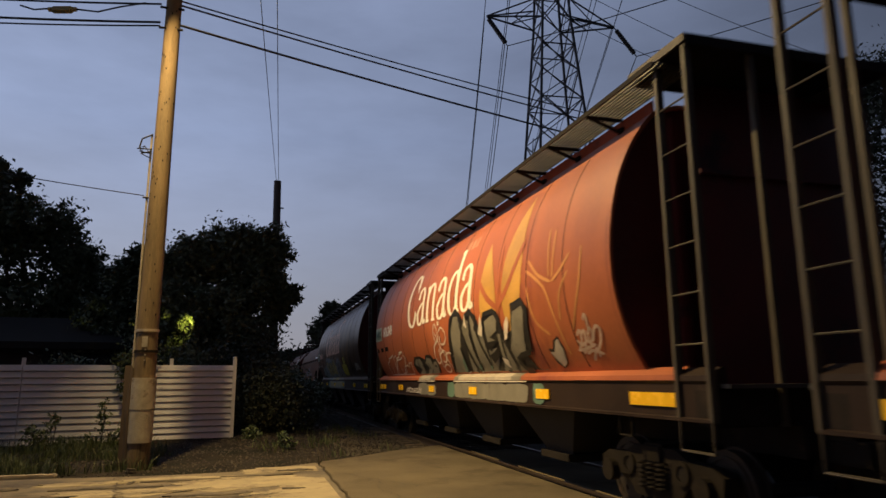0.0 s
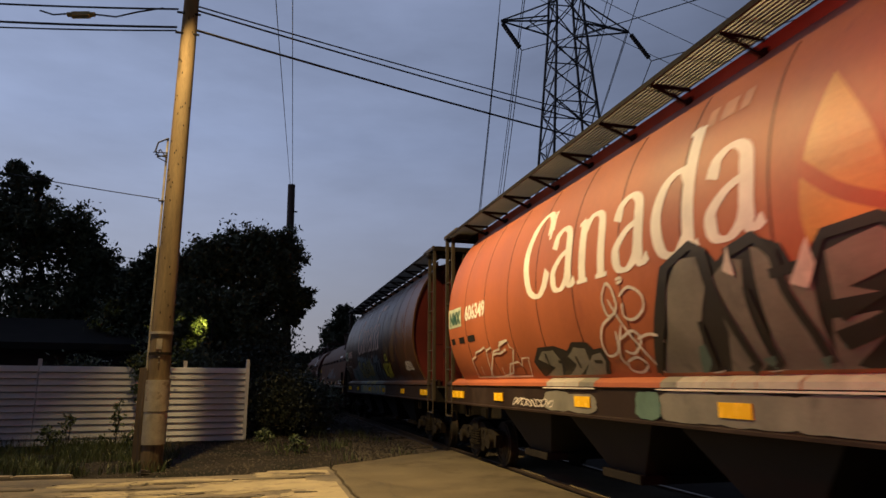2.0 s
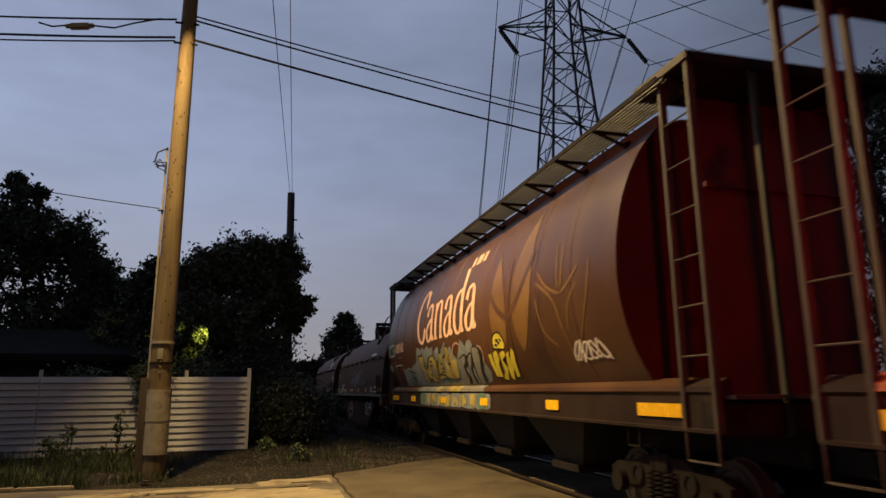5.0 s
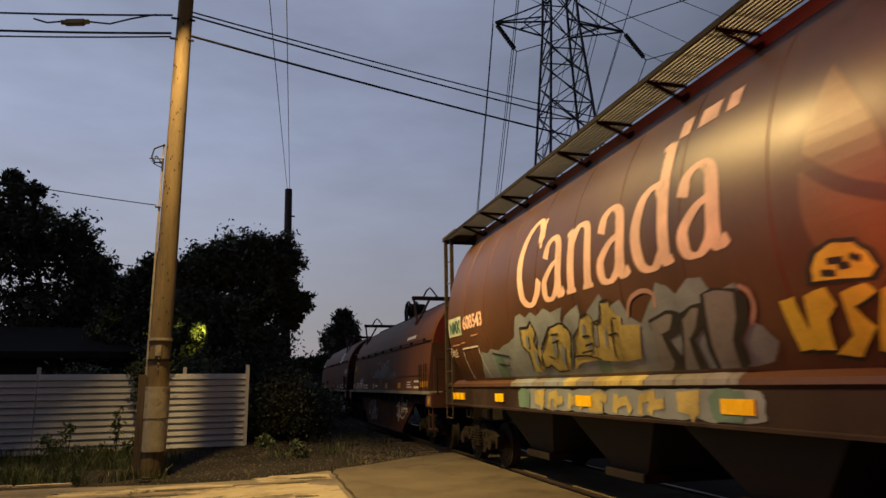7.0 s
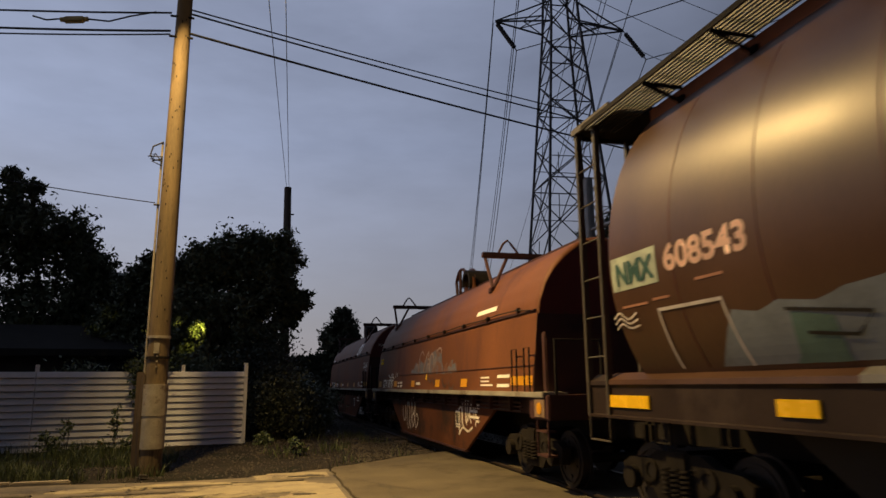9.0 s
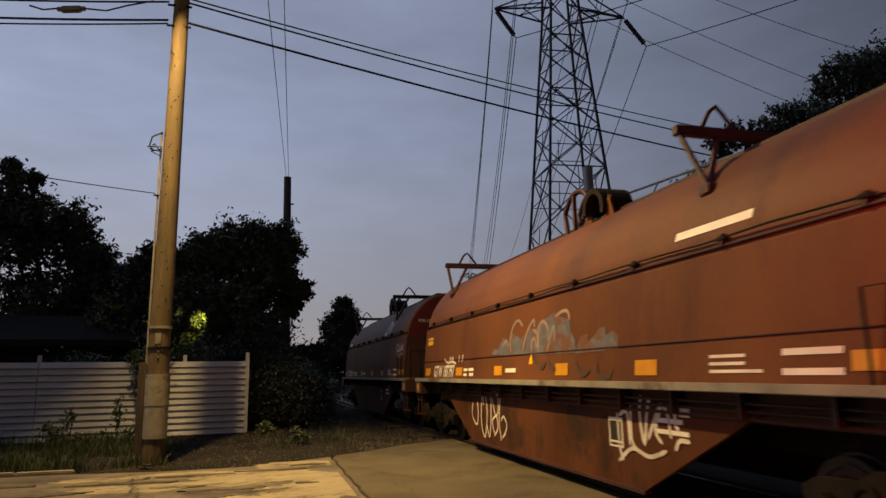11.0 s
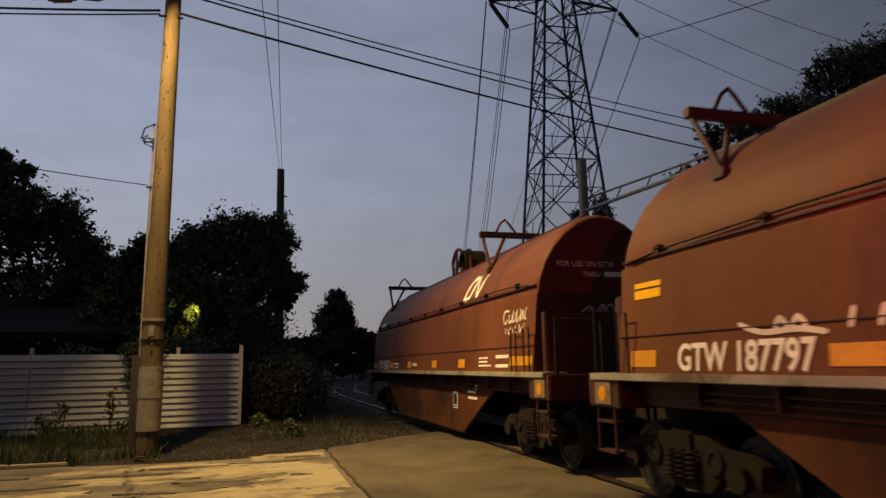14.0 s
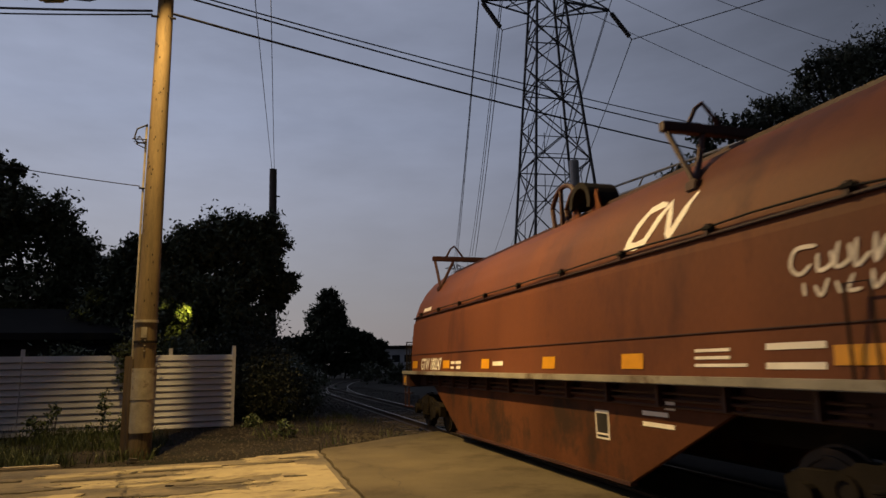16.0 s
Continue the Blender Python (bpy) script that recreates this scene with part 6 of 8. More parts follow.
for k, (x, y, h) in enumerate(((-4.1, 17.4, 0.75), (-3.15, 17.6, 1.0), (-2.6, 17.2, 0.6), (-4.5, 17.2, 0.5), (0.2, 18.4, 0.3), (0.9, 16.6, 0.3))):
    wd = empty("weed", "leafy green weed growing by the fence", "weed", pose(x, y, ground_z(x, y)), "weeds by the fence")
    part("stem", T([(0, 0, 0), (0.03, 0, h * 0.6), (0.01, 0.02, h)], 0.008, 5), "bark", wd)
    rw = random.Random(200 + k)
    spots = [(rw.uniform(-0.32, 0.32) * (1.1 - q), rw.uniform(-0.2, 0.2), h * q) for q in [0.1 + 0.9 * n_ / 11 for n_ in range(12)]]
    for sp in spots[::2]:
        part("stem", T([(sp[0] * 0.2, 0, 0), (sp[0] * 0.7, sp[1] * 0.5, sp[2] * 0.6), sp], 0.005, 4), "bark", wd)
    leaf_cloud("foliage", spots, [0.07 + 0.06 * rw.random() for _ in spots], 200, 0.05, "ivy", wd, 50 + k, 0.8)

# a yard lamp shining on the foliage
yard = empty("yard_lamp", "small hooded yard lamp shining on the leaves", "yard lamp", pose(-1.45, 21.55, 0.1))
part("post", T([(0, 0, 0), (0, 0, 3.3)], 0.03, 6), "black", yard)
part("shade", disc(bmesh.new(), (-0.06, 0.04, 3.3), (-0.5, 0.85, -0.1), 0.10, 0.16, 14, 0.085), "black", yard)
lb_ = bpy.data.lights.new("yard_light", "SPOT")
lb_.energy, lb_.color, lb_.shadow_soft_size, lb_.spot_size, lb_.spot_blend = 230, (1.0, 0.86, 0.18), 0.05, radians(42), 0.5
new("yard_light", lb_).matrix_world = look((-1.53, 21.70, 3.40), (-1.95, 22.5, 3.30))
lit = empty("shrub", "bright green leaves lit by a yard lamp", "shrub", pose(-1.92, 22.35, 3.35))
leaf_cloud("foliage", [(0.12, 0, 0.05), (-0.12, 0, -0.12), (0.22, 0.05, 0.18), (-0.05, 0.1, -0.05), (-0.22, 0.05, -0.22)], [0.17, 0.16, 0.13, 0.18, 0.1], 260, 0.075, "grass", lit, 77, 0.9)
part("stem", T([(0, 0.1, -3.4), (0, 0.05, 0.1)], 0.02, 5), "bark", lit)

# ---------------------------------------------------------------- far buildings
hall = empty("warehouse", "distant pale flat-roofed warehouse", "warehouse", pose(34, 150, -0.4, 0, 0, -10))
part("wall", B(-6, 9, 0, 20, 0, 5.6), "far_wall", hall)
part("roof", B(-6.3, 9.3, -0.3, 20.3, 5.6, 6.3), "shed_roof", hall)
for k in range(5):
    part("window", B(-5 + k * 2.8, -3.2 + k * 2.8, -0.06, 0.02, 2.6, 4.2), "glass", hall)
# tree row added behind the maple to block sky light and reflections on the cars
for k in range(12):
    make_tree("hidden added tree that keeps sky light off the train", -5.5 - 1.2 * (k % 3), 32 + k * 5.2, lobed(6.6 + (k % 4) * 0.5, 3.0, 110 + k, 7, 0.15), 110 + k, 26, 0.22, 26, "leaf_far", "trees along the railway", fill=1200)
for k, (x, y, w, h) in enumerate(((58, 120, 14, 9), (-22, 60, 12, 7), (-26, -26, 24, 10), (2, -28, 26, 12), (32, -26, 24, 10))):
    hs = empty("far_house", "dark plain house with a pitched roof", "house", pose(x, y, -0.4))
    part("wall", B(-w / 2, w / 2, 0, 8, 0, h * 0.6), "shed_wall", hs)
    bm = bmesh.new()
    a = [(-w / 2 - 0.4, -0.4, h * 0.6), (w / 2 + 0.4, -0.4, h * 0.6), (w / 2 + 0.4, 8.4, h * 0.6), (-w / 2 - 0.4, 8.4, h * 0.6), (-w / 2 - 0.4, 4, h), (w / 2 + 0.4, 4, h)]
    v = [bm.verts.new(p) for p in a]
    for f in ((0, 1, 5, 4), (2, 3, 4, 5), (0, 4, 3), (1, 2, 5), (0, 3, 2, 1)):
        bm.faces.new([v[i] for i in f])
    part("roof", bm, "shed_roof", hs)

# ---------------------------------------------------------------- crossing signals
def make_signal(x, y, z_lamp, label, arm=0.0, turn=0.0, glow_mat="red_far"):
    sg = empty("crossing_signal", label, "crossing signal", pose(x, y, -0.1, 0, 0, turn))
    part("mast", T([(0, 0, 0), (0, 0, z_lamp + 0.8)], 0.075, 12), "lamp_case", sg)
    part("base", B(-0.2, 0.2, -0.2, 0.2, 0, 0.25, 0.02), "lamp_case", sg)
    if arm:
        part("arm", T([(0, 0, z_lamp + 0.15), (-arm, 0, z_lamp + 0.35)], 0.06, 8), "lamp_case", sg)
        part("arm_brace", T([(0, 0, z_lamp - 0.6), (-arm, 0, z_lamp + 0.15)], 0.035, 6), "lamp_case", sg)
    return sg


far_sig = empty("crossing_signal", "cantilever crossing signal with a catwalk arm and a red lamp", "crossing signal", pose(9.7, 18.3, -0.1))
part("mast", T([(0, 0, 0), (0, 0, 7.9)], 0.15, 12), "lamp_case", far_sig)
part("base", B(-0.35, 0.35, -0.35, 0.35, 0, 0.3, 0.03), "lamp_case", far_sig)
part("lower_rail", T([(0, 0.2, 6.28), (0, -8.2, 5.88)], 0.06, 8), "lamp_case", far_sig)
part("upper_rail", T([(0.2, 0.2, 6.72), (0.2, -8.2, 6.12)], 0.035, 8), "lamp_case", far_sig)
for k in range(6):
    part("rail_post", T([(0.0, -0.4 - k * 1.5, 6.25 - 0.071 * k), (0.2, -0.4 - k * 1.5, 6.68 - 0.107 * k)], 0.022, 6), "lamp_case", far_sig)
part("hanger", T([(0, -7.9, 5.9), (0, -7.9, 5.75)], 0.03, 6), "lamp_case", far_sig)
part("backplate", disc(bmesh.new(), (0, -7.86, 5.72), (0.7, 0.7, 0), 0.26, 0.03, 24), "black", far_sig)
part("red_lens", disc(bmesh.new(), (-0.05, -7.92, 5.72), (0.7, 0.7, 0), 0.10, 0.03, 20), "red_far", far_sig, "glowing red lens")
near_sig = make_signal(2.05, 1.05, 3.0, "crossing signal mast with a flashing red lamp", 0.0)
hood_b = bmesh.new()
disc(hood_b, (0.0, 0.0, 0.0), (0, 1, 0), 0.19, 0.56, 24, 0.172)
lamp_hood = part("lamp_hood", hood_b, "black", near_sig, "black lamp hood")
lamp_hood.matrix_basis = pose(0.18, 0.30, 3.0, 0, 0, -40)
part("hood_back", disc(bmesh.new(), (0, -0.28, 0), (0, 1, 0), 0.19, 0.02, 24), "black", lamp_hood)
FLASHER = part("red_lens", disc(bmesh.new(), (0, 0.02, 0), (0, 1, 0), 0.155, 0.012, 24), "red_glow", lamp_hood, "red signal lens that turns in its hood")
part("lens_back", disc(bmesh.new(), (0, 0.006, 0), (0, 1, 0), 0.1715, 0.012, 24), "black", FLASHER)

# ---------------------------------------------------------------- the train
HEAD_A, HEAD_B = 4.83, 22.91
HEAD_C, HEAD_E = 40.99, 58.09
car_z, body_z = make_hopper("red", "red cylindrical grain hopper car at the train's front", HEAD_A - HOPPER)
car_a, body_a = make_hopper("red", "bright red cylindrical grain hopper car with graffiti", HEAD_A)
car_b, body_b = make_hopper("brown", "brown cylindrical grain hopper car with faded lettering and graffiti", HEAD_B)
car_c, hood_c, side_c = make_coil_car("oxide-red covered coil car with white sprayed tags", HEAD_C, "oxide")
car_e, hood_e, side_e = make_coil_car("oxide-red covered coil car at the end of the train", HEAD_E, "oxide_wine", 2.775)
CARS = ((car_z, HEAD_A - HOPPER), (car_a, HEAD_A), (car_b, HEAD_B), (car_c, HEAD_C), (car_e, HEAD_E))


def hopper_marks(car, body, number, letters, gold, dark, y0, v0=-0.07, h=1.10, width=5.4, drop=0.0):
    wordmark("Canada", y0, v0, h, width, hopper_side, letters, car)
    for y, w in ((7.62, 0.13), (7.4, 0.2), (7.12, 0.13)) if letters == "white" else ((8.02, 0.18), (7.70, 0.30), (7.28, 0.18)):
        bars("flag_bar", [(y, 1.00, w, 0.2)], hopper_side, "flag_faint" if letters == "white" else letters, car)
    plate = bars("plate", [(16.22, -0.19 - drop, 0.90, 0.36)], hopper_side, "plate_pale", body, 0.006, "pale green plate with dark green letters")
    lettering("lettering", "NMX", 0.32, 16.12, -0.125 - drop, hopper_side, "plate_green", plate, 1.0, 0, 0.012, bold=0.012)
    lettering("car_number", number, 0.34, 15.05 + drop, -0.10 - drop, hopper_side, letters, body, 1.2, 0, bold=0.012)
    if drop:
        for y, v, w in ((16.1, -0.52, 0.5), (15.5, -0.50, 0.3), (14.75, -0.40, 0.4)):
            bars("stencil_band", [(y, v, w, 0.025)], hopper_side, "flag_faint", body)
    else:
        for y, w in ((16.15, 0.25), (15.6, 0.36), (15.0, 0.44)):
            bars("stencil_band", [(y, -0.52, w, 0.12)], hopper_side, "black", body)
    for y, v, l, w, a in ((5.85, -0.75, 1.62, 0.80, -0.10), (5.0, -0.75, 2.15, 0.78, 0.20)):
        part("leaf_emblem", wrap(petal(bmesh.new(), y, v, l, w, a), hopper_side, 0.006), gold, body, "golden wheat-leaf emblem")
    for vein in ([(6.35, 0.30), (5.95, 0.02), (5.5, -0.18)], [(4.35, 0.62), (4.9, 0.12), (5.42, -0.18)], [(5.45, -0.75), (5.45, -0.3), (5.3, 0.7)]):
        part("leaf_vein", wrap(ribbon(bmesh.new(), vein, 0.11), hopper_side, 0.009), dark, body)
    for stem in ([(4.15, 0.30), (3.80, 0.08), (3.39, -0.05)], [(2.82, 0.20), (3.10, 0.05), (3.36, -0.05)], [(3.47, 0.60), (3.46, 0.30), (3.44, 0.02)], [(3.27, 0.55), (3.30, 0.28), (3.34, 0.0)],
                 [(4.21, 0.18), (3.63, -0.10), (3.42, -0.55)], [(2.87, 0.02), (3.16, -0.22), (3.27, -0.57)], [(4.22, -0.02), (4.07, -0.50), (3.70, -0.74)], [(2.49, 0.24), (2.62, -0.2), (3.0, -0.72)], [(3.42, -0.55), (3.36, -0.8), (3.34, -1.05)]):
        part("wheat_emblem", wrap(ribbon(bmesh.new(), stem, 0.045), hopper_side, 0.006), "wheat_line" if gold == "gold" else gold, body, "golden wheat-ear line")


hopper_marks(car_a, body_a, "606349", "white", "gold", "red", 12.0, -0.07, 1.12, 5.35)
hopper_marks(car_b, body_b, "608543", "cream", "gold_dull", "brown", 12.22, -0.17, 1.16, 5.12, 0.14)
hopper_marks(car_z, body_z, "606349", "white", "gold", "red", 12.0, -0.07, 1.12, 5.35)
# graffiti on the red car
for y, w, h, sd in ((8.85, 1.1, 0.31, 51), (7.95, 1.15, 0.3, 55), (6.95, 1.1, 0.31, 56), (6.0, 1.05, 0.3, 57), (11.9, 0.9, 0.28, 52), (11.15, 0.9, 0.25, 58)):
    part("graffiti", wrap(blob(bmesh.new(), y, y - w, 1.19, 1.19 + h, sd, 50, 0.05), flat_side(1.325), 0.003 + 0.0005 * (sd - 50)), "spray_grey", car_a, "grey overspray along the sill")
    # thin white strip: overspray together with the ledge's painted-on highlight
    part("graffiti", wrap(blob(bmesh.new(), y, y - w, 1.505, 1.525, sd, 50, 0.05), flat_side(1.345), 0.003 + 0.0005 * (sd - 50)), "spray_white", car_a, "pale overspray and painted highlight on the ledge")
for y, w in ((9.3, 0.5), (4.75, 0.4)):
    part("graffiti", wrap(blob(bmesh.new(), y, y - w, 1.19, 1.49, 53, 40, 0.06), flat_side(1.325), 0.009), "spray_teal", car_a, "teal overspray on the sill")
spray("graffiti", scribble(11, 8, 1.6, 0.13, 1.0), 0.018, flat_side(1.325), "spray_white", car_a, 0.008, "white tag along the sill", 13.2, 1.22)
# graffiti on the brown car
spray("graffiti", scribble(17, 4, 0.9, 0.3, 1.2), 0.035, hopper_side, "spray_white", car_b, 0.010, "faint pale tag", 3.3, -1.0)
for k in range(6):
    part("graffiti", wrap(blob(bmesh.new(), 12.9 - 0.92 * k, 11.85 - 0.92 * k, 1.19, 1.50, 54 + k, 40, 0.05), flat_side(1.325), 0.002 + 0.0004 * k), "spray_blue", car_b, "pale overspray along the sill")
fat_piece("graffiti", "3124213", 12.5, 1.215, 4.4, 0.22, flat_side(1.325), car_b, "spray_yellow", "spray_blue", "dull yellow strokes on the sill", 0.02, 0.11, 0.005, 0.0, 0.5, 1)
for ty, tw, sd in ((13.0, 0.5, 66), (8.0, 0.5, 67)):
    part("graffiti", wrap(blob(bmesh.new(), ty, ty - tw, 1.2, 1.5, sd, 24, 0.1), flat_side(1.325), 0.012), "spray_teal", car_b, "dull teal overspray on the sill")


def coil_marks(hood, side, number, web):
    lettering("car_number", "GTW " + number, 0.37, 14.66, 1.47, coil_side, "white", side, 0.85, 0, 0.010, "white car number", 0.009)
    yl = [(15.55, 1.50, 0.5, 0.18), (12.75, 1.50, 0.5, 0.17), (10.2, 1.50, 0.42, 0.17), (7.5, 1.50, 0.42, 0.17), (5.3, 1.50, 0.45, 0.17), (2.31, 1.53, 0.97, 0.15)]
    for y, v, w, h in yl:
        bars("reflector", [(y, v, w, h)], coil_side, "reflector_old", side, 0.008)
    for bar in [(12.15, 1.59, 0.27, 0.055), (11.82, 1.59, 0.36, 0.06), (12.15, 1.49, 0.24, 0.05), (11.75, 1.49, 0.28, 0.06), (9.6, 1.55, 0.5, 0.07), (3.95, 1.66, 0.5, 0.03), (3.95, 1.59, 0.5, 0.03), (3.95, 1.52, 0.72, 0.03), (3.0, 1.66, 0.62, 0.055), (3.0, 1.50, 0.62, 0.055)]:
        bars("stencil", [bar], coil_side, "white", side, 0.008)


coil_marks(hood_c, side_c, "187797", True)
coil_marks(hood_e, side_e, "188247", False)
bars("stencil", [(4.55, 2.92, 1.2, 0.09)], coil_side, "white", hood_c, 0.008, "white stencilled web address panel")
bars("stencil", [(15.5, 2.26, 0.52, 0.10)], coil_side, "reflector", side_c, 0.008, "yellow stencilled panel")
bars("stencil", [(15.5, 2.385, 0.52, 0.06)], coil_side, "reflector", side_c, 0.008, "yellow stencilled panel")
spray("graffiti", [[(0, 0.12), (0.3, 0.03), (0.7, 0.04), (1.0, 0.0)], [(0.45, 0.03), (0.5, 0.14), (0.62, 0.05), (0.7, 0.14), (0.8, 0.05)], [(1.2, 0.02), (1.24, 0.18)], [(1.45, 0.02), (1.5, 0.18)]], 0.05, coil_side, "spray_white", car_c, 0.012, "white sprayed dashes above the number", 13.75, 1.76)
tri = bmesh.new()
tri.faces.new([tri.verts.new(p) for p in ((8.52, 1.68, 0), (8.36, 1.68, 0), (8.44, 1.86, 0))])
part("triangle", wrap(tri, coil_side, 0.008), "reflector", side_c)
for sd in (car_c, car_e):
    pn = bars("placard", [(6.30, 0.62, 0.34, 0.36)], flat_side(1.14), "white", sd, 0.006, "framed inspection placard")
    bars("field", [(6.27, 0.70, 0.28, 0.24)], flat_side(1.14), "spray_black", pn, 0.010)
    bars("field", [(6.27, 0.645, 0.28, 0.03)], flat_side(1.14), "spray_black", pn, 0.010)
    for bar in ((5.2, 0.98, 0.5, 0.05), (5.2, 0.86, 0.6, 0.05), (4.75, 1.06, 0.18, 0.10)):
        bars("stencil", [bar], flat_side(1.14), "white", sd, 0.008)
spray("emblem", [[(0.66, 0.40), (0.34, 0.40), (0.05, 0.06), (0.08, 0.01), (0.40, 0.02), (0.74, 0.40), (0.84, 0.04), (0.92, 0.04), (1.2, 0.42)]], 0.10, coil_side, "white", hood_e, 0.008, "white ribbon-shaped emblem", 5.3, 2.92, 1, 1, 2)
bars("stencil", [(14.9, 2.9, 0.7, 0.09)], coil_side, "white", hood_e, 0.008, "white stencilled panel")
# large grey letters with black edges on the red car
area(((8.35, -0.39), (8.22, -0.15), (7.81, -0.02), (7.49, -0.1), (7.34, -0.24), (7.12, -0.13), (6.83, -0.11), (6.56, -0.23), (6.43, -0.55), (6.41, -1.15), (6.55, -1.25), (8.9, -1.25)), hopper_side, "spray_black", car_a, 0.008, "black edge of the sprayed letters")
area(((6.84, -0.49), (6.73, -0.38), (6.33, -0.38), (6.19, -0.23), (5.68, -0.2), (5.45, -0.29), (5.4, -0.49), (5.16, -0.85), (5.32, -1.25), (7.01, -1.25)), hopper_side, "spray_black", car_a, 0.009, "black edge of the sprayed letters")
area(((5.37, -0.64), (5.02, -0.58), (4.88, -0.23), (4.41, -0.18), (4.27, -0.29), (4.51, -0.94), (4.73, -1.01), (4.55, -1.25), (5.62, -1.25)), hopper_side, "spray_black", car_a, 0.010, "black edge of the sprayed letters")
area(((8.18, -0.4), (7.91, -0.13), (7.62, -0.15), (7.56, -0.45), (7.78, -0.77), (7.99, -1.25), (8.73, -1.25), (8.35, -0.82)), hopper_side, "spray_grey", car_a, 0.013, "grey angular sprayed letter")
area(((7.44, -0.37), (7.19, -0.24), (7.02, -0.28), (7.09, -0.57), (7.07, -1.14), (7.25, -1.25), (7.65, -1.25), (7.44, -0.87)), hopper_side, "spray_grey", car_a, 0.013, "grey angular sprayed letter")
area(((6.89, -0.19), (6.7, -0.25), (6.6, -0.54), (6.59, -0.91), (6.68, -1.25), (7.1, -1.25), (6.93, -0.89)), hopper_side, "spray_grey", car_a, 0.014, "grey angular sprayed letter")
area(((6.68, -0.47), (6.31, -0.46), (6.38, -0.84), (6.41, -1.15), (6.45, -1.25), (6.79, -1.25), (6.64, -0.98)), hopper_side, "spray_grey", car_a, 0.015, "grey angular sprayed letter")
area(((6.15, -0.36), (5.68, -0.28), (5.56, -0.37), (5.64, -0.54), (6.03, -0.63), (5.77, -0.71), (6.05, -0.78), (6.2, -0.71)), hopper_side, "spray_grey", car_a, 0.016, "grey angular sprayed letter")
area(((6.27, -0.84), (5.87, -0.82), (5.83, -0.95), (6.26, -1.22), (6.18, -1.25), (6.5, -1.25), (6.41, -1.15)), hopper_side, "spray_grey", car_a, 0.016, "grey angular sprayed letter")
area(((5.64, -0.59), (5.44, -0.64), (5.33, -0.94), (5.4, -1.25), (5.97, -1.25), (5.76, -1.02)), hopper_side, "spray_grey", car_a, 0.017, "grey angular sprayed letter")
area(((5.04, -0.67), (4.82, -0.31), (4.44, -0.25), (4.4, -0.34), (4.7, -0.92), (5.12, -1.01), (5.05, -1.19), (4.78, -1.25), (5.3, -1.25), (5.3, -0.91)), hopper_side, "spray_grey", car_a, 0.018, "grey angular sprayed letter")
area(((6.54, -0.54), (6.39, -0.37), (6.28, -0.23), (6.25, -0.43), (6.38, -0.6)), hopper_side, "spray_white", car_a, 0.026, "white sprayed highlight")
area(((7.26, -0.33), (7.16, -0.13), (7.12, -0.4)), hopper_side, "spray_white", car_a, 0.026, "white sprayed highlight")
area(((5.37, -0.72), (5.23, -0.47), (5.05, -0.36), (5.03, -0.45), (5.24, -0.69)), hopper_side, "spray_white", car_a, 0.026, "white sprayed highlight")
area(((5.76, -0.99), (5.57, -1.04), (5.61, -1.2), (5.76, -1.11)), hopper_side, "spray_white", car_a, 0.026, "white sprayed highlight")
area(((7.95, -1.25), (7.68, -1.22), (7.78, -1.25)), hopper_side, "spray_white", car_a, 0.026, "white sprayed highlight")
area(((7.19, -1.25), (6.94, -1.23), (7.04, -1.25)), hopper_side, "spray_white", car_a, 0.026, "white sprayed highlight")
area(((4.62, -1.25), (4.41, -1.25), (4.2, -1.25), (4.15, -1.25)), hopper_side, "spray_teal", car_a, 0.012, "teal overspray")
area(((7.93, -0.97), (7.8, -0.95), (7.82, -1.14), (7.99, -1.25), (8.07, -1.25)), hopper_side, "spray_teal", car_a, 0.020, "teal overspray")
area(((3.93, -0.93), (3.81, -0.95), (3.69, -0.82), (3.52, -0.76), (3.45, -0.93), (3.55, -1.17), (3.72, -1.25), (3.87, -1.15)), hopper_side, "spray_black", car_a, 0.008, "black-edged sprayed drop")
area(((3.9, -0.98), (3.78, -0.99), (3.62, -0.83), (3.53, -0.8), (3.48, -0.96), (3.56, -1.16), (3.71, -1.22), (3.82, -1.1)), hopper_side, "spray_drop", car_a, 0.012, "pale sprayed drop")
# small grey letters with dark outline
area(((12.09, -1), (11.75, -0.79), (11.17, -0.79), (10.8, -0.88), (10.58, -0.77), (10.14, -0.8), (10.06, -0.9), (9.82, -0.89), (9.79, -1.08), (9.91, -1.25), (12, -1.25)), hopper_side, "spray_black", car_a, 0.008, "dark edge of small sprayed letters")
area(((11.88, -0.97), (11.63, -0.85), (11.23, -0.85), (11.1, -1.03), (11.29, -1.25), (11.88, -1.25), (11.41, -1.12)), hopper_side, "spray_grey", car_a, 0.012, "small grey sprayed letter")
area(((10.84, -0.96), (10.56, -0.84), (10.26, -0.87), (10.27, -1.06), (10.73, -1.25), (11.07, -1.25), (10.69, -1.09)), hopper_side, "spray_grey", car_a, 0.012, "small grey sprayed letter")
area(((10.13, -0.97), (9.9, -0.95), (9.87, -1.07), (10.02, -1.25), (10.6, -1.25)), hopper_side, "spray_grey", car_a, 0.012, "small grey sprayed letter")
# white looping tag and outlined box letters
stroke(((9.35, -0.15), (9.48, -0.32), (9.41, -0.53), (9.19, -0.45), (9.23, -0.23), (9.35, -0.15)), 0.035, hopper_side, "spray_white", car_a, 0.012, "white looping tag", 4)
stroke(((9.09, -0.34), (8.87, -0.26), (8.64, -0.36), (8.64, -0.51), (8.88, -0.61), (9.07, -0.56), (9.04, -0.41)), 0.035, hopper_side, "spray_white", car_a, 0.012, "white looping tag", 4)
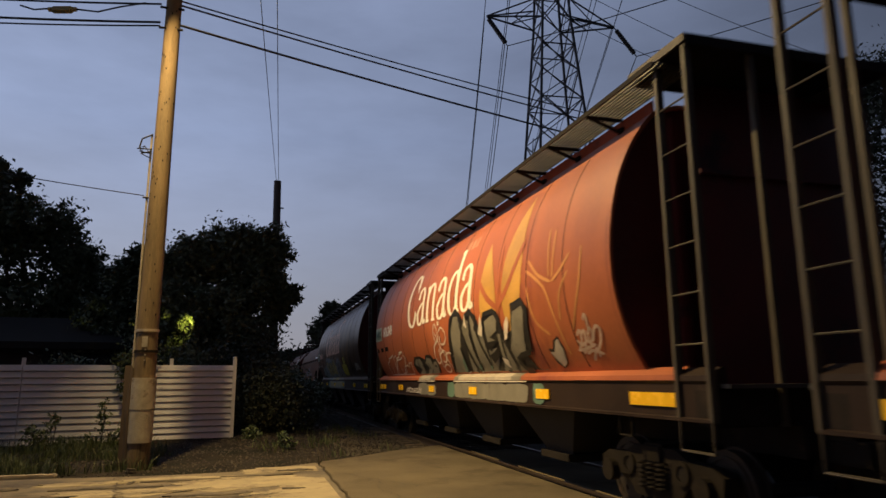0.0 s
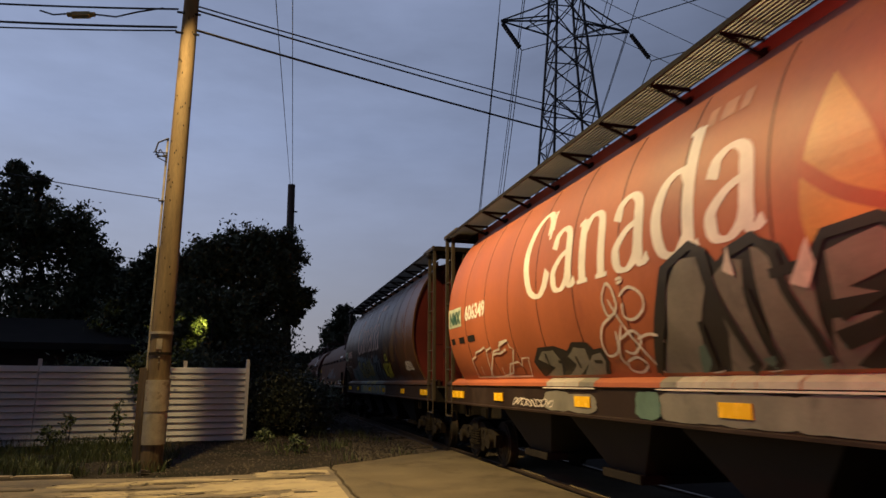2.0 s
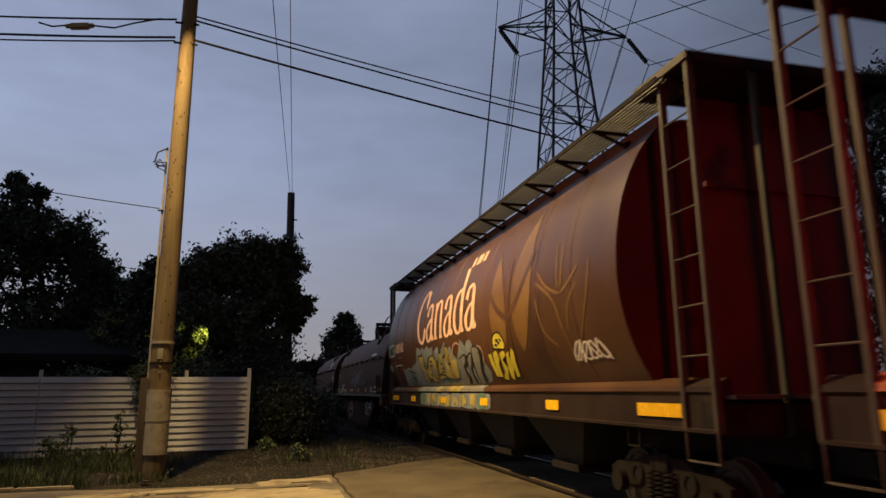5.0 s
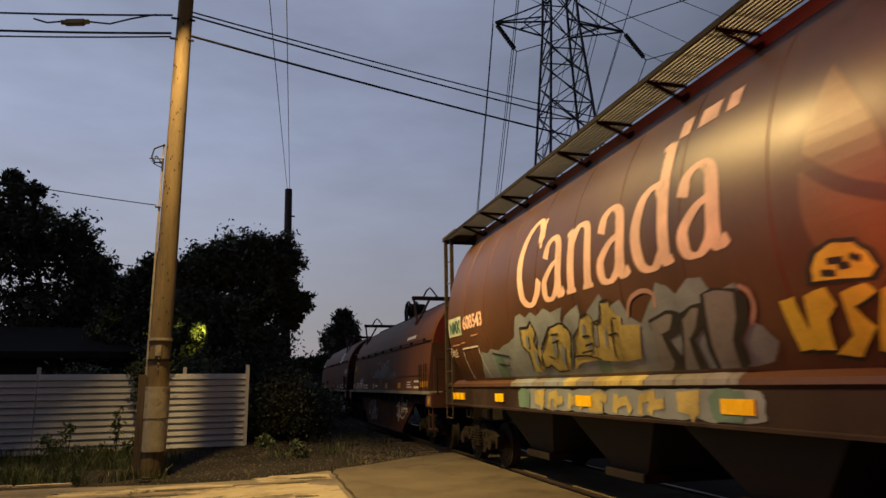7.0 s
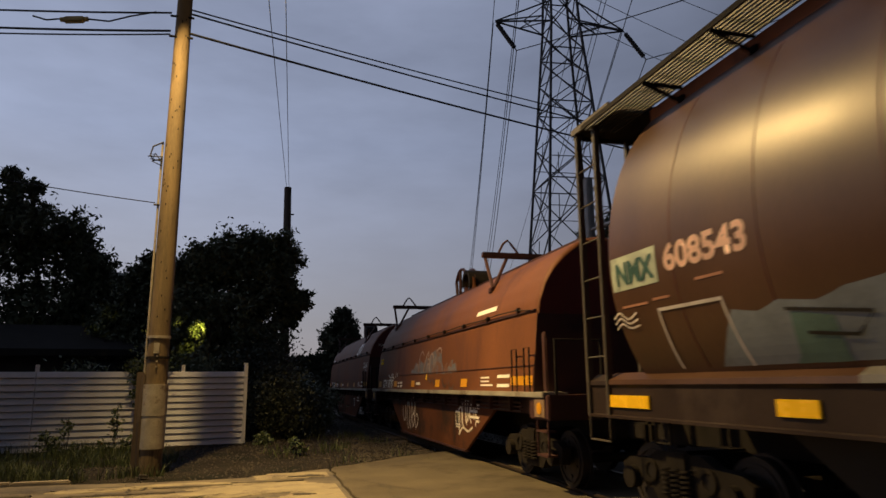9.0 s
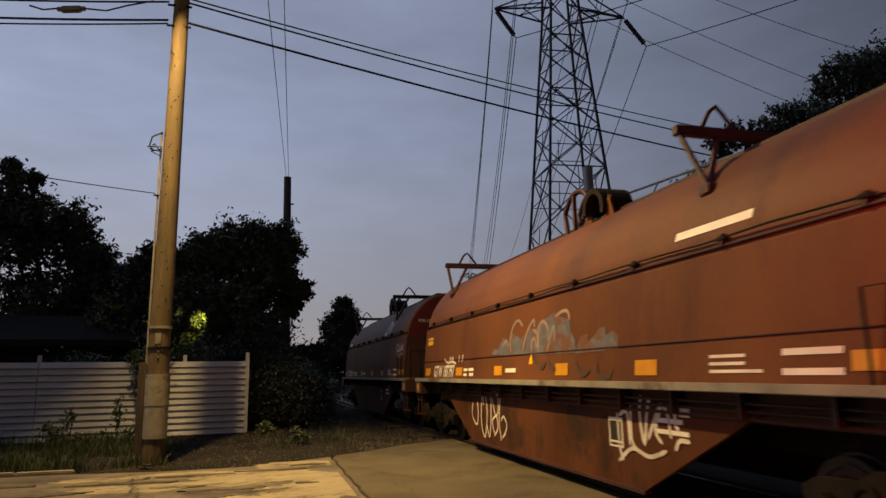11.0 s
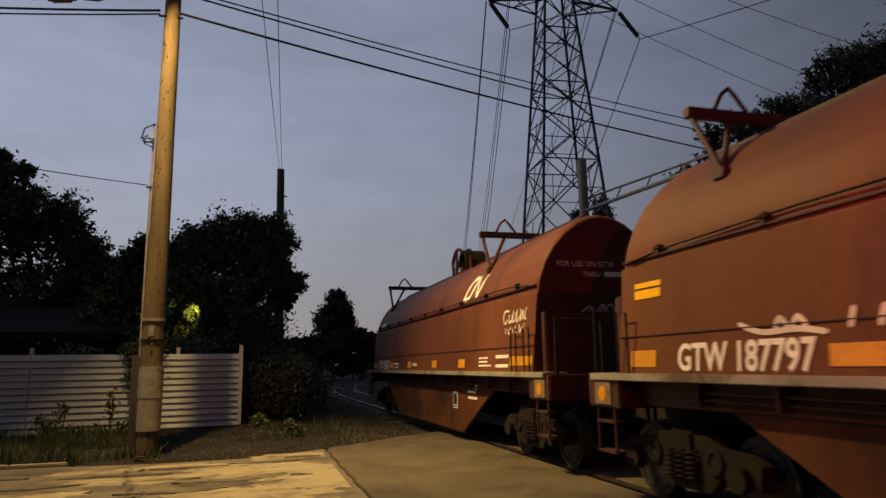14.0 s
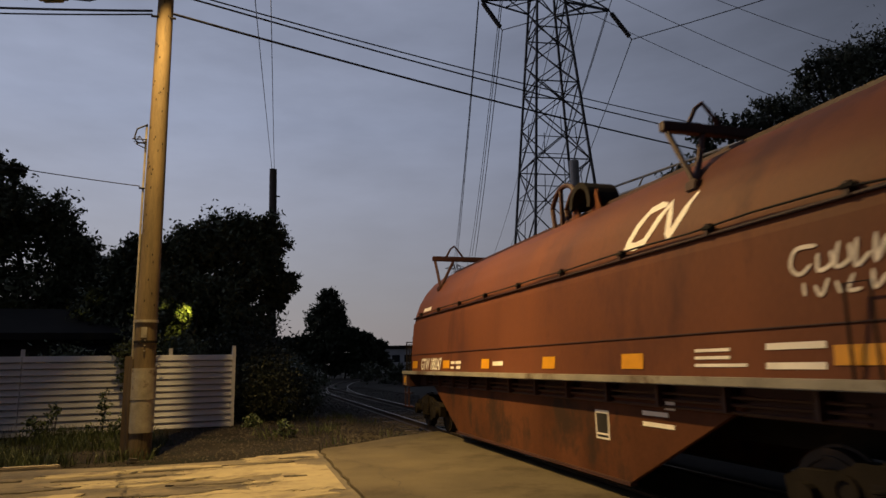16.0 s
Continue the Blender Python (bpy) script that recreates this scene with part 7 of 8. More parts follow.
stroke(((9.34, -0.54), (9.6, -0.62), (9.76, -0.82), (9.72, -1), (9.45, -0.94), (9.35, -0.7)), 0.035, hopper_side, "spray_white", car_a, 0.012, "white looping tag", 4)
stroke(((9.19, -0.65), (9.45, -0.98), (9.41, -1.13)), 0.035, hopper_side, "spray_white", car_a, 0.012, "white looping tag", 4)
stroke(((9.3, -0.81), (9, -0.73), (8.88, -0.84), (9.12, -0.99), (9.3, -0.95)), 0.035, hopper_side, "spray_white", car_a, 0.012, "white looping tag", 4)
stroke(((8.95, -0.83), (8.69, -0.79), (8.49, -0.84), (8.47, -0.9)), 0.035, hopper_side, "spray_white", car_a, 0.012, "white looping tag", 4)
stroke(((9.37, -1.09), (9.11, -1.04), (8.98, -1.14), (9.16, -1.23), (9.37, -1.2), (9.37, -1.09)), 0.035, hopper_side, "spray_white", car_a, 0.012, "white looping tag", 4)
stroke(((9.11, -0.15), (9.01, -0.14), (8.99, -0.18), (9.1, -0.19)), 0.035, hopper_side, "spray_white", car_a, 0.012, "white looping tag", 4)
stroke(((9.35, -0.34), (9.17, -0.62), (8.87, -1.04), (8.73, -1.25)), 0.035, hopper_side, "spray_white", car_a, 0.012, "white looping tag", 4)
stroke(((14.72, -1.25), (15.19, -1.25), (15.06, -0.86), (14.78, -0.81), (14.73, -0.74), (14.42, -0.71), (14.14, -0.66), (14.09, -0.74), (14.3, -1.25), (14.77, -1.25), (14.71, -1.02)), 0.036, hopper_side, "spray_white", car_a, 0.012, "white outlined box letters", 1)
stroke(((14.23, -1.25), (14.02, -1.25), (13.69, -1.25)), 0.036, hopper_side, "spray_white", car_a, 0.012, "white outlined box letters", 1)
stroke(((14.08, -0.73), (13.78, -0.68), (13.81, -0.82), (13.59, -0.8), (13.4, -0.81), (13.37, -0.68), (12.91, -0.6)), 0.036, hopper_side, "spray_white", car_a, 0.012, "white outlined box letters", 1)
stroke(((13.61, -1.06), (13.65, -1.25), (13.35, -1.25)), 0.036, hopper_side, "spray_white", car_a, 0.012, "white outlined box letters", 1)
stroke(((13.4, -0.81), (13.08, -0.75)), 0.036, hopper_side, "spray_white", car_a, 0.012, "white outlined box letters", 1)
stroke(((14.42, -1.25), (13.71, -0.76), (13.39, -0.73), (13.29, -0.62), (12.89, -0.6), (12.88, -0.72), (12.71, -0.76), (13.19, -1.18), (13.82, -1.25), (13.92, -1.25), (14.42, -1.25)), 0.034, hopper_side, "spray_white", car_a, 0.012, "white outlined box letters", 1)
stroke(((13.44, -1.25), (13.13, -1.01), (12.73, -0.98), (12.63, -1.06), (12.52, -0.93), (12.23, -0.92), (12.43, -1.25), (13.44, -1.25)), 0.034, hopper_side, "spray_white", car_a, 0.012, "white outlined box letters", 1)
# pale tag near the end of the red car
stroke(((2.68, -0.62), (2.61, -0.55), (2.59, -0.64), (2.64, -0.8)), 0.045, hopper_side, "spray_faint", car_a, 0.012, "pale sprayed tag", 4)
stroke(((2.96, -0.8), (2.84, -0.73), (2.87, -0.86), (3.03, -0.99)), 0.045, hopper_side, "spray_faint", car_a, 0.012, "pale sprayed tag", 4)
stroke(((3.07, -0.99), (2.84, -0.98), (2.57, -0.93)), 0.045, hopper_side, "spray_faint", car_a, 0.012, "pale sprayed tag", 4)
stroke(((2.83, -0.78), (2.72, -0.75), (2.84, -0.96), (2.95, -1.04)), 0.045, hopper_side, "spray_faint", car_a, 0.012, "pale sprayed tag", 4)
stroke(((2.68, -0.81), (2.58, -0.72), (2.55, -0.81), (2.67, -0.91), (2.68, -0.81)), 0.045, hopper_side, "spray_faint", car_a, 0.012, "pale sprayed tag", 4)
stroke(((2.59, -0.89), (2.44, -0.72), (2.34, -0.75), (2.42, -0.9), (2.59, -1.02)), 0.045, hopper_side, "spray_faint", car_a, 0.012, "pale sprayed tag", 4)
stroke(((2.88, -1.05), (2.7, -1.01), (2.46, -1.07)), 0.045, hopper_side, "spray_faint", car_a, 0.012, "pale sprayed tag", 4)
stroke(((2.99, -0.85), (2.92, -0.93), (2.73, -0.88), (2.68, -0.97)), 0.045, hopper_side, "spray_faint", car_a, 0.012, "pale sprayed tag", 4)
stroke(((2.78, -1.15), (2.59, -0.98), (2.6, -1.11)), 0.045, hopper_side, "spray_faint", car_a, 0.012, "pale sprayed tag", 4)
# grey cloud and sprayed letters on the brown car
area(((14.53, -0.88), (14.38, -0.71), (14.07, -0.76), (13.82, -0.69), (13.45, -0.74), (13.17, -0.67), (12.82, -0.64), (12.53, -0.57), (12.32, -0.26), (12.11, -0.24), (11.92, -0.32), (11.69, -0.26), (11.52, -0.34), (11.22, -0.26), (11, -0.34), (10.61, -0.31), (11.28, -1.25), (14.84, -1.25)), hopper_side, "spray_blue", car_b, 0.006, "grey cloud of spray paint")
area(((10.56, -0.43), (10.14, -0.33), (10.11, -0.52), (9.54, -0.27), (9.4, -0.45), (9.11, -0.39), (8.97, -0.6), (8.79, -0.69), (8.42, -0.42), (8.34, -0.31), (8.16, -0.37), (8.05, -0.47), (7.81, -0.35), (7.61, -0.37), (7.5, -0.54), (7.19, -0.48), (7.13, -0.64), (7.17, -0.81), (7.04, -0.88), (6.94, -1.03), (7.12, -1.21), (7.38, -1.25), (11.68, -1.25)), hopper_side, "spray_blue", car_b, 0.007, "grey cloud of spray paint")
area(((12.22, -0.44), (11.9, -0.45), (11.75, -0.38), (11.65, -0.52), (11.82, -0.65), (11.77, -0.77), (11.65, -0.67), (11.63, -0.78), (11.75, -1.03), (11.99, -1.13), (12.22, -1.12), (12.1, -0.8), (12.33, -0.72)), hopper_side, "spray_black", car_b, 0.012, "thin black edge of yellow letter")
area(((12.19, -0.48), (11.88, -0.49), (11.72, -0.42), (11.63, -0.56), (11.8, -0.69), (11.76, -0.81), (11.64, -0.7), (11.62, -0.82), (11.74, -1.07), (11.98, -1.18), (12.22, -1.17), (12.09, -0.84), (12.31, -0.76)), hopper_side, "spray_yellow", car_b, 0.013, "yellow sprayed letter with thin black lines")
area(((11.63, -0.78), (11.43, -0.69), (11.2, -0.56), (11.1, -0.52), (10.8, -0.49), (10.66, -0.51), (10.54, -0.59), (10.59, -0.78), (10.8, -0.97), (10.99, -1.16), (11.38, -1.16), (11.51, -1.03), (11.79, -1.1)), hopper_side, "spray_black", car_b, 0.014, "thin black edge of yellow letter")
area(((11.62, -0.82), (11.41, -0.73), (11.18, -0.59), (11.08, -0.55), (10.79, -0.52), (10.65, -0.54), (10.52, -0.62), (10.58, -0.81), (10.8, -1), (10.99, -1.19), (11.37, -1.2), (11.51, -1.07), (11.78, -1.14)), hopper_side, "spray_yellow", car_b, 0.015, "yellow sprayed letter with thin black lines")
area(((10.46, -0.7), (10.24, -0.6), (10.12, -0.46), (9.92, -0.45), (9.83, -0.54), (9.97, -0.85), (9.83, -0.89), (9.95, -1.04), (10.34, -1.03), (10.56, -1.05), (10.85, -1.14), (10.63, -0.93)), hopper_side, "spray_black", car_b, 0.016, "thin black edge of yellow letter")
area(((10.45, -0.73), (10.23, -0.63), (10.11, -0.49), (9.91, -0.47), (9.82, -0.57), (9.96, -0.88), (9.83, -0.92), (9.95, -1.06), (10.33, -1.07), (10.55, -1.08), (10.85, -1.18), (10.62, -0.96)), hopper_side, "spray_yellow", car_b, 0.017, "yellow sprayed letter with thin black lines")
area(((9.81, -0.57), (9.66, -0.55), (9.54, -0.35), (9.34, -0.35), (9.36, -0.56), (9.26, -0.58), (9.5, -1.07), (9.8, -1.05), (10.02, -1.01)), hopper_side, "spray_black", car_b, 0.018, "thin black edge of yellow letter")
area(((9.8, -0.59), (9.65, -0.58), (9.53, -0.38), (9.33, -0.37), (9.35, -0.59), (9.25, -0.6), (9.49, -1.1), (9.8, -1.08), (10.02, -1.04)), hopper_side, "spray_yellow", car_b, 0.019, "yellow sprayed letter with thin black lines")
area(((9.58, -0.48), (9.36, -0.42), (9.26, -0.54), (9.15, -0.58), (9.18, -0.67), (8.82, -0.7), (9.07, -1.08), (9.44, -1.11), (9.89, -1.01)), hopper_side, "spray_yellow", car_b, 0.016, "yellow sprayed letter with thin black lines")
stroke(((12.19, -0.45), (11.89, -0.47)), 0.028, hopper_side, "spray_black", car_b, 0.024, "thin black letter line", 2)
stroke(((11.6, -0.83), (11.11, -0.52)), 0.028, hopper_side, "spray_black", car_b, 0.024, "thin black letter line", 2)
stroke(((11.13, -0.64), (10.88, -0.64)), 0.028, hopper_side, "spray_black", car_b, 0.024, "thin black letter line", 2)
stroke(((10.12, -0.49), (9.92, -0.47)), 0.028, hopper_side, "spray_black", car_b, 0.024, "thin black letter line", 2)
stroke(((9.49, -0.37), (9.34, -0.37)), 0.028, hopper_side, "spray_black", car_b, 0.024, "thin black letter line", 2)
stroke(((10.64, -0.98), (10.28, -0.98), (9.96, -1.05)), 0.028, hopper_side, "spray_black", car_b, 0.024, "thin black letter line", 2)
stroke(((10.2, -0.73), (10.01, -0.73)), 0.028, hopper_side, "spray_black", car_b, 0.024, "thin black letter line", 2)
stroke(((11.84, -0.91), (11.81, -1.08)), 0.028, hopper_side, "spray_black", car_b, 0.024, "thin black letter line", 2)
area(((13.74, -0.8), (13.35, -0.87), (13.39, -1.25), (13.51, -1.25), (13.92, -1.25), (13.84, -1.17)), hopper_side, "spray_teal", car_b, 0.010, "dull teal sprayed patch")
area(((10.85, -0.93), (10.59, -0.85), (10.78, -1.05)), hopper_side, "spray_teal", car_b, 0.010, "dull teal sprayed patch")
area(((10.11, -1.07), (9.79, -1.09), (9.88, -1.25), (10.13, -1.25), (10.19, -1.24)), hopper_side, "spray_teal", car_b, 0.010, "dull teal sprayed patch")
area(((11.87, -1.23), (11.41, -1.25), (11.42, -1.25), (11.95, -1.25)), hopper_side, "spray_teal", car_b, 0.010, "dull teal sprayed patch")
stroke(((13.78, -0.77), (13.01, -0.87), (13.21, -1.03), (13.65, -0.98)), 0.03, hopper_side, "spray_black", car_b, 0.016, "thin black letter line", 1)
area(((8.64, -0.67), (8.27, -0.6), (8.08, -0.64), (8.19, -0.85), (8.4, -0.9), (8.32, -1.16), (8.41, -1.25), (8.8, -1.25), (8.69, -1.01)), hopper_side, "spray_black", car_b, 0.012, "dark shade of grey letter")
area(((8.62, -0.7), (8.29, -0.64), (8.19, -0.66), (8.33, -0.8), (8.49, -0.83), (8.5, -1.15), (8.64, -1.25), (8.87, -1.25), (8.71, -0.95)), hopper_side, "spray_steel", car_b, 0.014, "grey sprayed letter with dark shade")
area(((8.07, -0.66), (7.86, -0.6), (7.65, -0.6), (7.8, -0.83), (7.99, -0.93), (8.02, -1.24), (7.97, -1.25), (8.45, -1.25), (8.22, -0.97)), hopper_side, "spray_black", car_b, 0.015, "dark shade of grey letter")
area(((8.05, -0.72), (7.86, -0.63), (7.76, -0.64), (7.91, -0.82), (8.07, -0.92), (8.16, -1.25), (8.21, -1.25), (8.39, -1.25), (8.17, -0.95)), hopper_side, "spray_steel", car_b, 0.017, "grey sprayed letter with dark shade")
area(((7.67, -0.52), (7.48, -0.48), (7.18, -0.53), (7.08, -0.64), (7.17, -0.83), (7.35, -0.98), (7.4, -1.2), (7.47, -1.25), (7.89, -1.25), (7.87, -1.06)), hopper_side, "spray_black", car_b, 0.018, "dark shade of grey letter")
area(((7.61, -0.52), (7.46, -0.51), (7.22, -0.56), (7.29, -0.77), (7.46, -0.97), (7.55, -1.25), (7.64, -1.25), (7.82, -1.25), (7.77, -1)), hopper_side, "spray_steel", car_b, 0.020, "grey sprayed letter with dark shade")
stroke(((9.02, -0.6), (8.88, -0.42), (8.62, -0.36), (8.42, -0.42), (8.45, -0.56)), 0.05, hopper_side, "spray_haze_pink", car_b, 0.011, "faint pinkish spray arc", 4)
stroke(((7.16, -0.51), (7.05, -0.58), (7.05, -0.72), (7.17, -0.86)), 0.05, hopper_side, "spray_haze_pink", car_b, 0.011, "faint pinkish spray arc", 4)
area(((6.4, -0.52), (6.3, -0.38), (6.1, -0.33), (5.9, -0.36), (5.79, -0.46), (5.75, -0.59), (5.84, -0.67), (6.43, -0.62)), hopper_side, "spray_black", car_b, 0.008, "black outline of rounded yellow shape")
area(((6.34, -0.51), (6.25, -0.41), (6.1, -0.36), (5.93, -0.39), (5.84, -0.47), (5.8, -0.58), (5.88, -0.64), (6.36, -0.6)), hopper_side, "spray_bright", car_b, 0.010, "bright yellow rounded sprayed shape")
stroke(((6.18, -0.48), (6.04, -0.49)), 0.05, hopper_side, "spray_black", car_b, 0.013, "black sprayed dash", 1)
stroke(((6.1, -0.53), (6, -0.53)), 0.05, hopper_side, "spray_black", car_b, 0.013, "black sprayed dash", 1)
stroke(((6.26, -0.55), (6.14, -0.57)), 0.05, hopper_side, "spray_black", car_b, 0.013, "black sprayed dash", 1)
stroke(((5.98, -0.47), (5.9, -0.51)), 0.05, hopper_side, "spray_black", car_b, 0.013, "black sprayed dash", 1)
area(((6.75, -0.73), (6.59, -0.71), (6.59, -0.81), (6.58, -1.04), (6.57, -1.14), (6.78, -1.16), (6.77, -1)), hopper_side, "spray_black", car_b, 0.008, "black outline of yellow letter")
area(((6.75, -0.7), (6.59, -0.68), (6.59, -0.78), (6.57, -1), (6.56, -1.11), (6.77, -1.13), (6.76, -0.97)), hopper_side, "spray_bright", car_b, 0.010, "bright yellow sprayed letter")
area(((6.49, -0.72), (6.27, -0.67), (6.23, -0.82), (6.36, -0.92), (6.44, -1.17), (6.63, -1.17)), hopper_side, "spray_black", car_b, 0.010, "black outline of yellow letter")
area(((6.49, -0.69), (6.27, -0.65), (6.23, -0.79), (6.36, -0.89), (6.43, -1.14), (6.62, -1.13)), hopper_side, "spray_bright", car_b, 0.012, "bright yellow sprayed letter")
area(((6.16, -0.74), (5.93, -0.7), (5.87, -0.77), (6.09, -0.85), (6, -1.01), (6.25, -1.25), (6.45, -1.2), (6.22, -1.06)), hopper_side, "spray_black", car_b, 0.012, "black outline of yellow letter")
area(((6.16, -0.71), (5.93, -0.67), (5.87, -0.74), (6.09, -0.82), (5.99, -0.98), (6.24, -1.21), (6.44, -1.17), (6.21, -1.03)), hopper_side, "spray_bright", car_b, 0.014, "bright yellow sprayed letter")
area(((5.83, -0.75), (5.69, -0.71), (5.77, -0.91), (5.53, -0.67), (5.46, -0.74), (5.63, -1.18), (5.78, -1.19), (5.7, -0.97), (5.95, -1.24), (6.07, -1.19)), hopper_side, "spray_black", car_b, 0.014, "black outline of yellow letter")
area(((5.83, -0.73), (5.69, -0.69), (5.76, -0.88), (5.53, -0.64), (5.46, -0.71), (5.62, -1.15), (5.77, -1.16), (5.7, -0.95), (5.94, -1.21), (6.06, -1.16)), hopper_side, "spray_bright", car_b, 0.016, "bright yellow sprayed letter")
for k in range(3):
    stroke(((16.35, -0.62 - 0.06 * k), (16.2, -0.56 - 0.06 * k), (16.05, -0.64 - 0.05 * k), (15.85, -0.58 - 0.07 * k)), 0.022, hopper_side, "spray_white", car_b, 0.010 + 0.002 * k, "small pale scrawl", 4)
stroke(((15.46, -1.25), (15.44, -0.60), (14.46, -0.60), (14.42, -1.25)), 0.04, hopper_side, "spray_white", car_b, 0.010, "pale outlined box", 1)
# spray paint that ran over the sloped ledges
for car, y0, y1, tint in ((car_a, 11.75, 10.25, "spray_drop"), (car_a, 8.75, 5.15, "spray_drop"), (car_b, 13.3, 11.2, "spray_blue"), (car_b, 11.2, 9.1, "spray_yellow"), (car_b, 9.1, 7.5, "spray_steel")):
    rl, y = random.Random(int(y0 * 10)), y0
    while y > y1:
        step = rl.uniform(0.25, 0.6)
        part("graffiti", sweep(bmesh.new(), [(-1.209, 1.678), (-1.350, 1.595), (-1.358, 1.537)], max(y1, y - step) + 0.03 * rl.random(), y), tint if rl.random() < 0.75 else "spray_grey", car, "spray paint on the sloped ledge")
        y -= step
# dark lines within the letters
stroke(((8.82, -1.25), (8.33, -0.65), (8.09, -0.16), (7.69, -0.03), (7.46, -0.15)), 0.09, hopper_side, "spray_black", car_a, 0.022, "black sprayed letter line", 1)
stroke(((7.5, -0.15), (7.45, -0.46), (7.32, -0.89), (7.26, -1.18), (7.37, -1.25)), 0.1, hopper_side, "spray_black", car_a, 0.022, "black sprayed letter line", 1)
stroke(((7.77, -0.73), (7.81, -1.12), (7.89, -1.25)), 0.07, hopper_side, "spray_black", car_a, 0.022, "black sprayed letter line", 1)
stroke(((7.21, -0.2), (6.84, -0.12), (6.65, -0.29), (6.61, -0.58), (6.49, -0.93), (6.46, -1.19)), 0.1, hopper_side, "spray_black", car_a, 0.022, "black sprayed letter line", 1)
stroke(((7.04, -0.5), (6.99, -0.83), (6.99, -1.18), (7.1, -1.25)), 0.07, hopper_side, "spray_black", car_a, 0.022, "black sprayed letter line", 1)
stroke(((6.73, -0.44), (6.27, -0.41), (6.14, -0.24), (5.66, -0.22), (5.48, -0.3)), 0.08, hopper_side, "spray_black", car_a, 0.022, "black sprayed letter line", 1)
stroke(((5.48, -0.3), (5.45, -0.55), (5.32, -0.86), (5.28, -1.15), (5.36, -1.25)), 0.13, hopper_side, "spray_black", car_a, 0.022, "black sprayed letter line", 1)
stroke(((4.87, -0.25), (4.43, -0.2), (4.3, -0.31), (4.53, -0.93)), 0.12, hopper_side, "spray_black", car_a, 0.022, "black sprayed letter line", 1)
stroke(((4.57, -0.95), (4.91, -0.98), (5.16, -1.06)), 0.08, hopper_side, "spray_black", car_a, 0.022, "black sprayed letter line", 1)
stroke(((5.16, -1.06), (4.97, -1.25), (4.75, -1.25)), 0.14, hopper_side, "spray_black", car_a, 0.022, "black sprayed letter line", 1)
stroke(((5.49, -0.63), (5.58, -0.96), (5.67, -1.25), (5.79, -1.25)), 0.06, hopper_side, "spray_black", car_a, 0.022, "black sprayed letter line", 1)
area(((6.26, -0.71), (5.68, -0.69), (6.18, -0.87)), hopper_side, "spray_black", car_a, 0.022, "black sprayed wedge")
area(((6.3, -0.94), (5.8, -0.82), (5.81, -0.96), (6.25, -1.09)), hopper_side, "spray_black", car_a, 0.022, "black sprayed wedge")
area(((7.16, -1.13), (7.01, -1.1), (7.07, -1.25)), hopper_side, "spray_teal", car_a, 0.022, "teal overspray")
area(((6.56, -1.15), (6.43, -1.12), (6.53, -1.25)), hopper_side, "spray_teal", car_a, 0.022, "teal overspray")
stroke(((11.54, -0.89), (11.57, -1.11), (11.93, -1.25)), 0.05, hopper_side, "spray_black", car_a, 0.014, "black sprayed letter line", 1)
stroke(((11.21, -1.03), (10.96, -1.04)), 0.05, hopper_side, "spray_black", car_a, 0.014, "black sprayed letter line", 1)
stroke(((10.61, -0.97), (10.61, -1.14)), 0.05, hopper_side, "spray_black", car_a, 0.014, "black sprayed letter line", 1)
stroke(((10.15, -1.06), (9.95, -1.07)), 0.05, hopper_side, "spray_black", car_a, 0.014, "black sprayed letter line", 1)
area(((12.04, -0.59), (11.93, -0.58), (12, -0.76), (12.12, -0.77)), hopper_side, "spray_blue", car_b, 0.024, "grey gap between yellow strokes")
area(((11.88, -0.8), (11.8, -0.85), (11.96, -1.1), (12.03, -1.06)), hopper_side, "spray_blue", car_b, 0.024, "grey gap between yellow strokes")
area(((11.08, -0.67), (10.97, -0.66), (11.1, -0.91), (11.25, -0.96)), hopper_side, "spray_blue", car_b, 0.024, "grey gap between yellow strokes")
area(((10.89, -0.77), (10.82, -0.83), (11.02, -1.09), (11.11, -1.08)), hopper_side, "spray_blue", car_b, 0.024, "grey gap between yellow strokes")
area(((10.12, -0.58), (10.05, -0.57), (10.09, -0.72), (10.18, -0.72)), hopper_side, "spray_blue", car_b, 0.024, "grey gap between yellow strokes")
area(((10.05, -0.77), (10, -0.8), (10.09, -0.95), (10.16, -0.94)), hopper_side, "spray_blue", car_b, 0.024, "grey gap between yellow strokes")
area(((9.58, -0.66), (9.53, -0.65), (9.65, -0.9), (9.7, -0.9)), hopper_side, "spray_blue", car_b, 0.024, "grey gap between yellow strokes")
area(((11.6, -0.7), (11.52, -0.77), (11.62, -0.87), (11.69, -0.8)), hopper_side, "spray_blue", car_b, 0.024, "grey gap between yellow strokes")
area(((10.56, -0.8), (10.45, -0.76), (10.54, -0.91), (10.66, -0.95)), hopper_side, "spray_blue", car_b, 0.024, "grey gap between yellow strokes")
area(((9.81, -0.63), (9.74, -0.64), (9.87, -0.88), (9.94, -0.87)), hopper_side, "spray_blue", car_b, 0.024, "grey gap between yellow strokes")
stroke(((12.18, -0.48), (12.28, -0.74), (12.11, -0.83), (12.22, -1.15)), 0.026, hopper_side, "spray_black", car_b, 0.026, "thin black letter line", 2)
stroke(((11.72, -0.43), (11.65, -0.58), (11.8, -0.71), (11.74, -0.82)), 0.026, hopper_side, "spray_black", car_b, 0.026, "thin black letter line", 2)
stroke(((11.41, -0.94), (11.25, -0.99)), 0.026, hopper_side, "spray_black", car_b, 0.026, "thin black letter line", 2)
stroke(((11.15, -0.75), (10.9, -0.73)), 0.026, hopper_side, "spray_black", car_b, 0.026, "thin black letter line", 2)
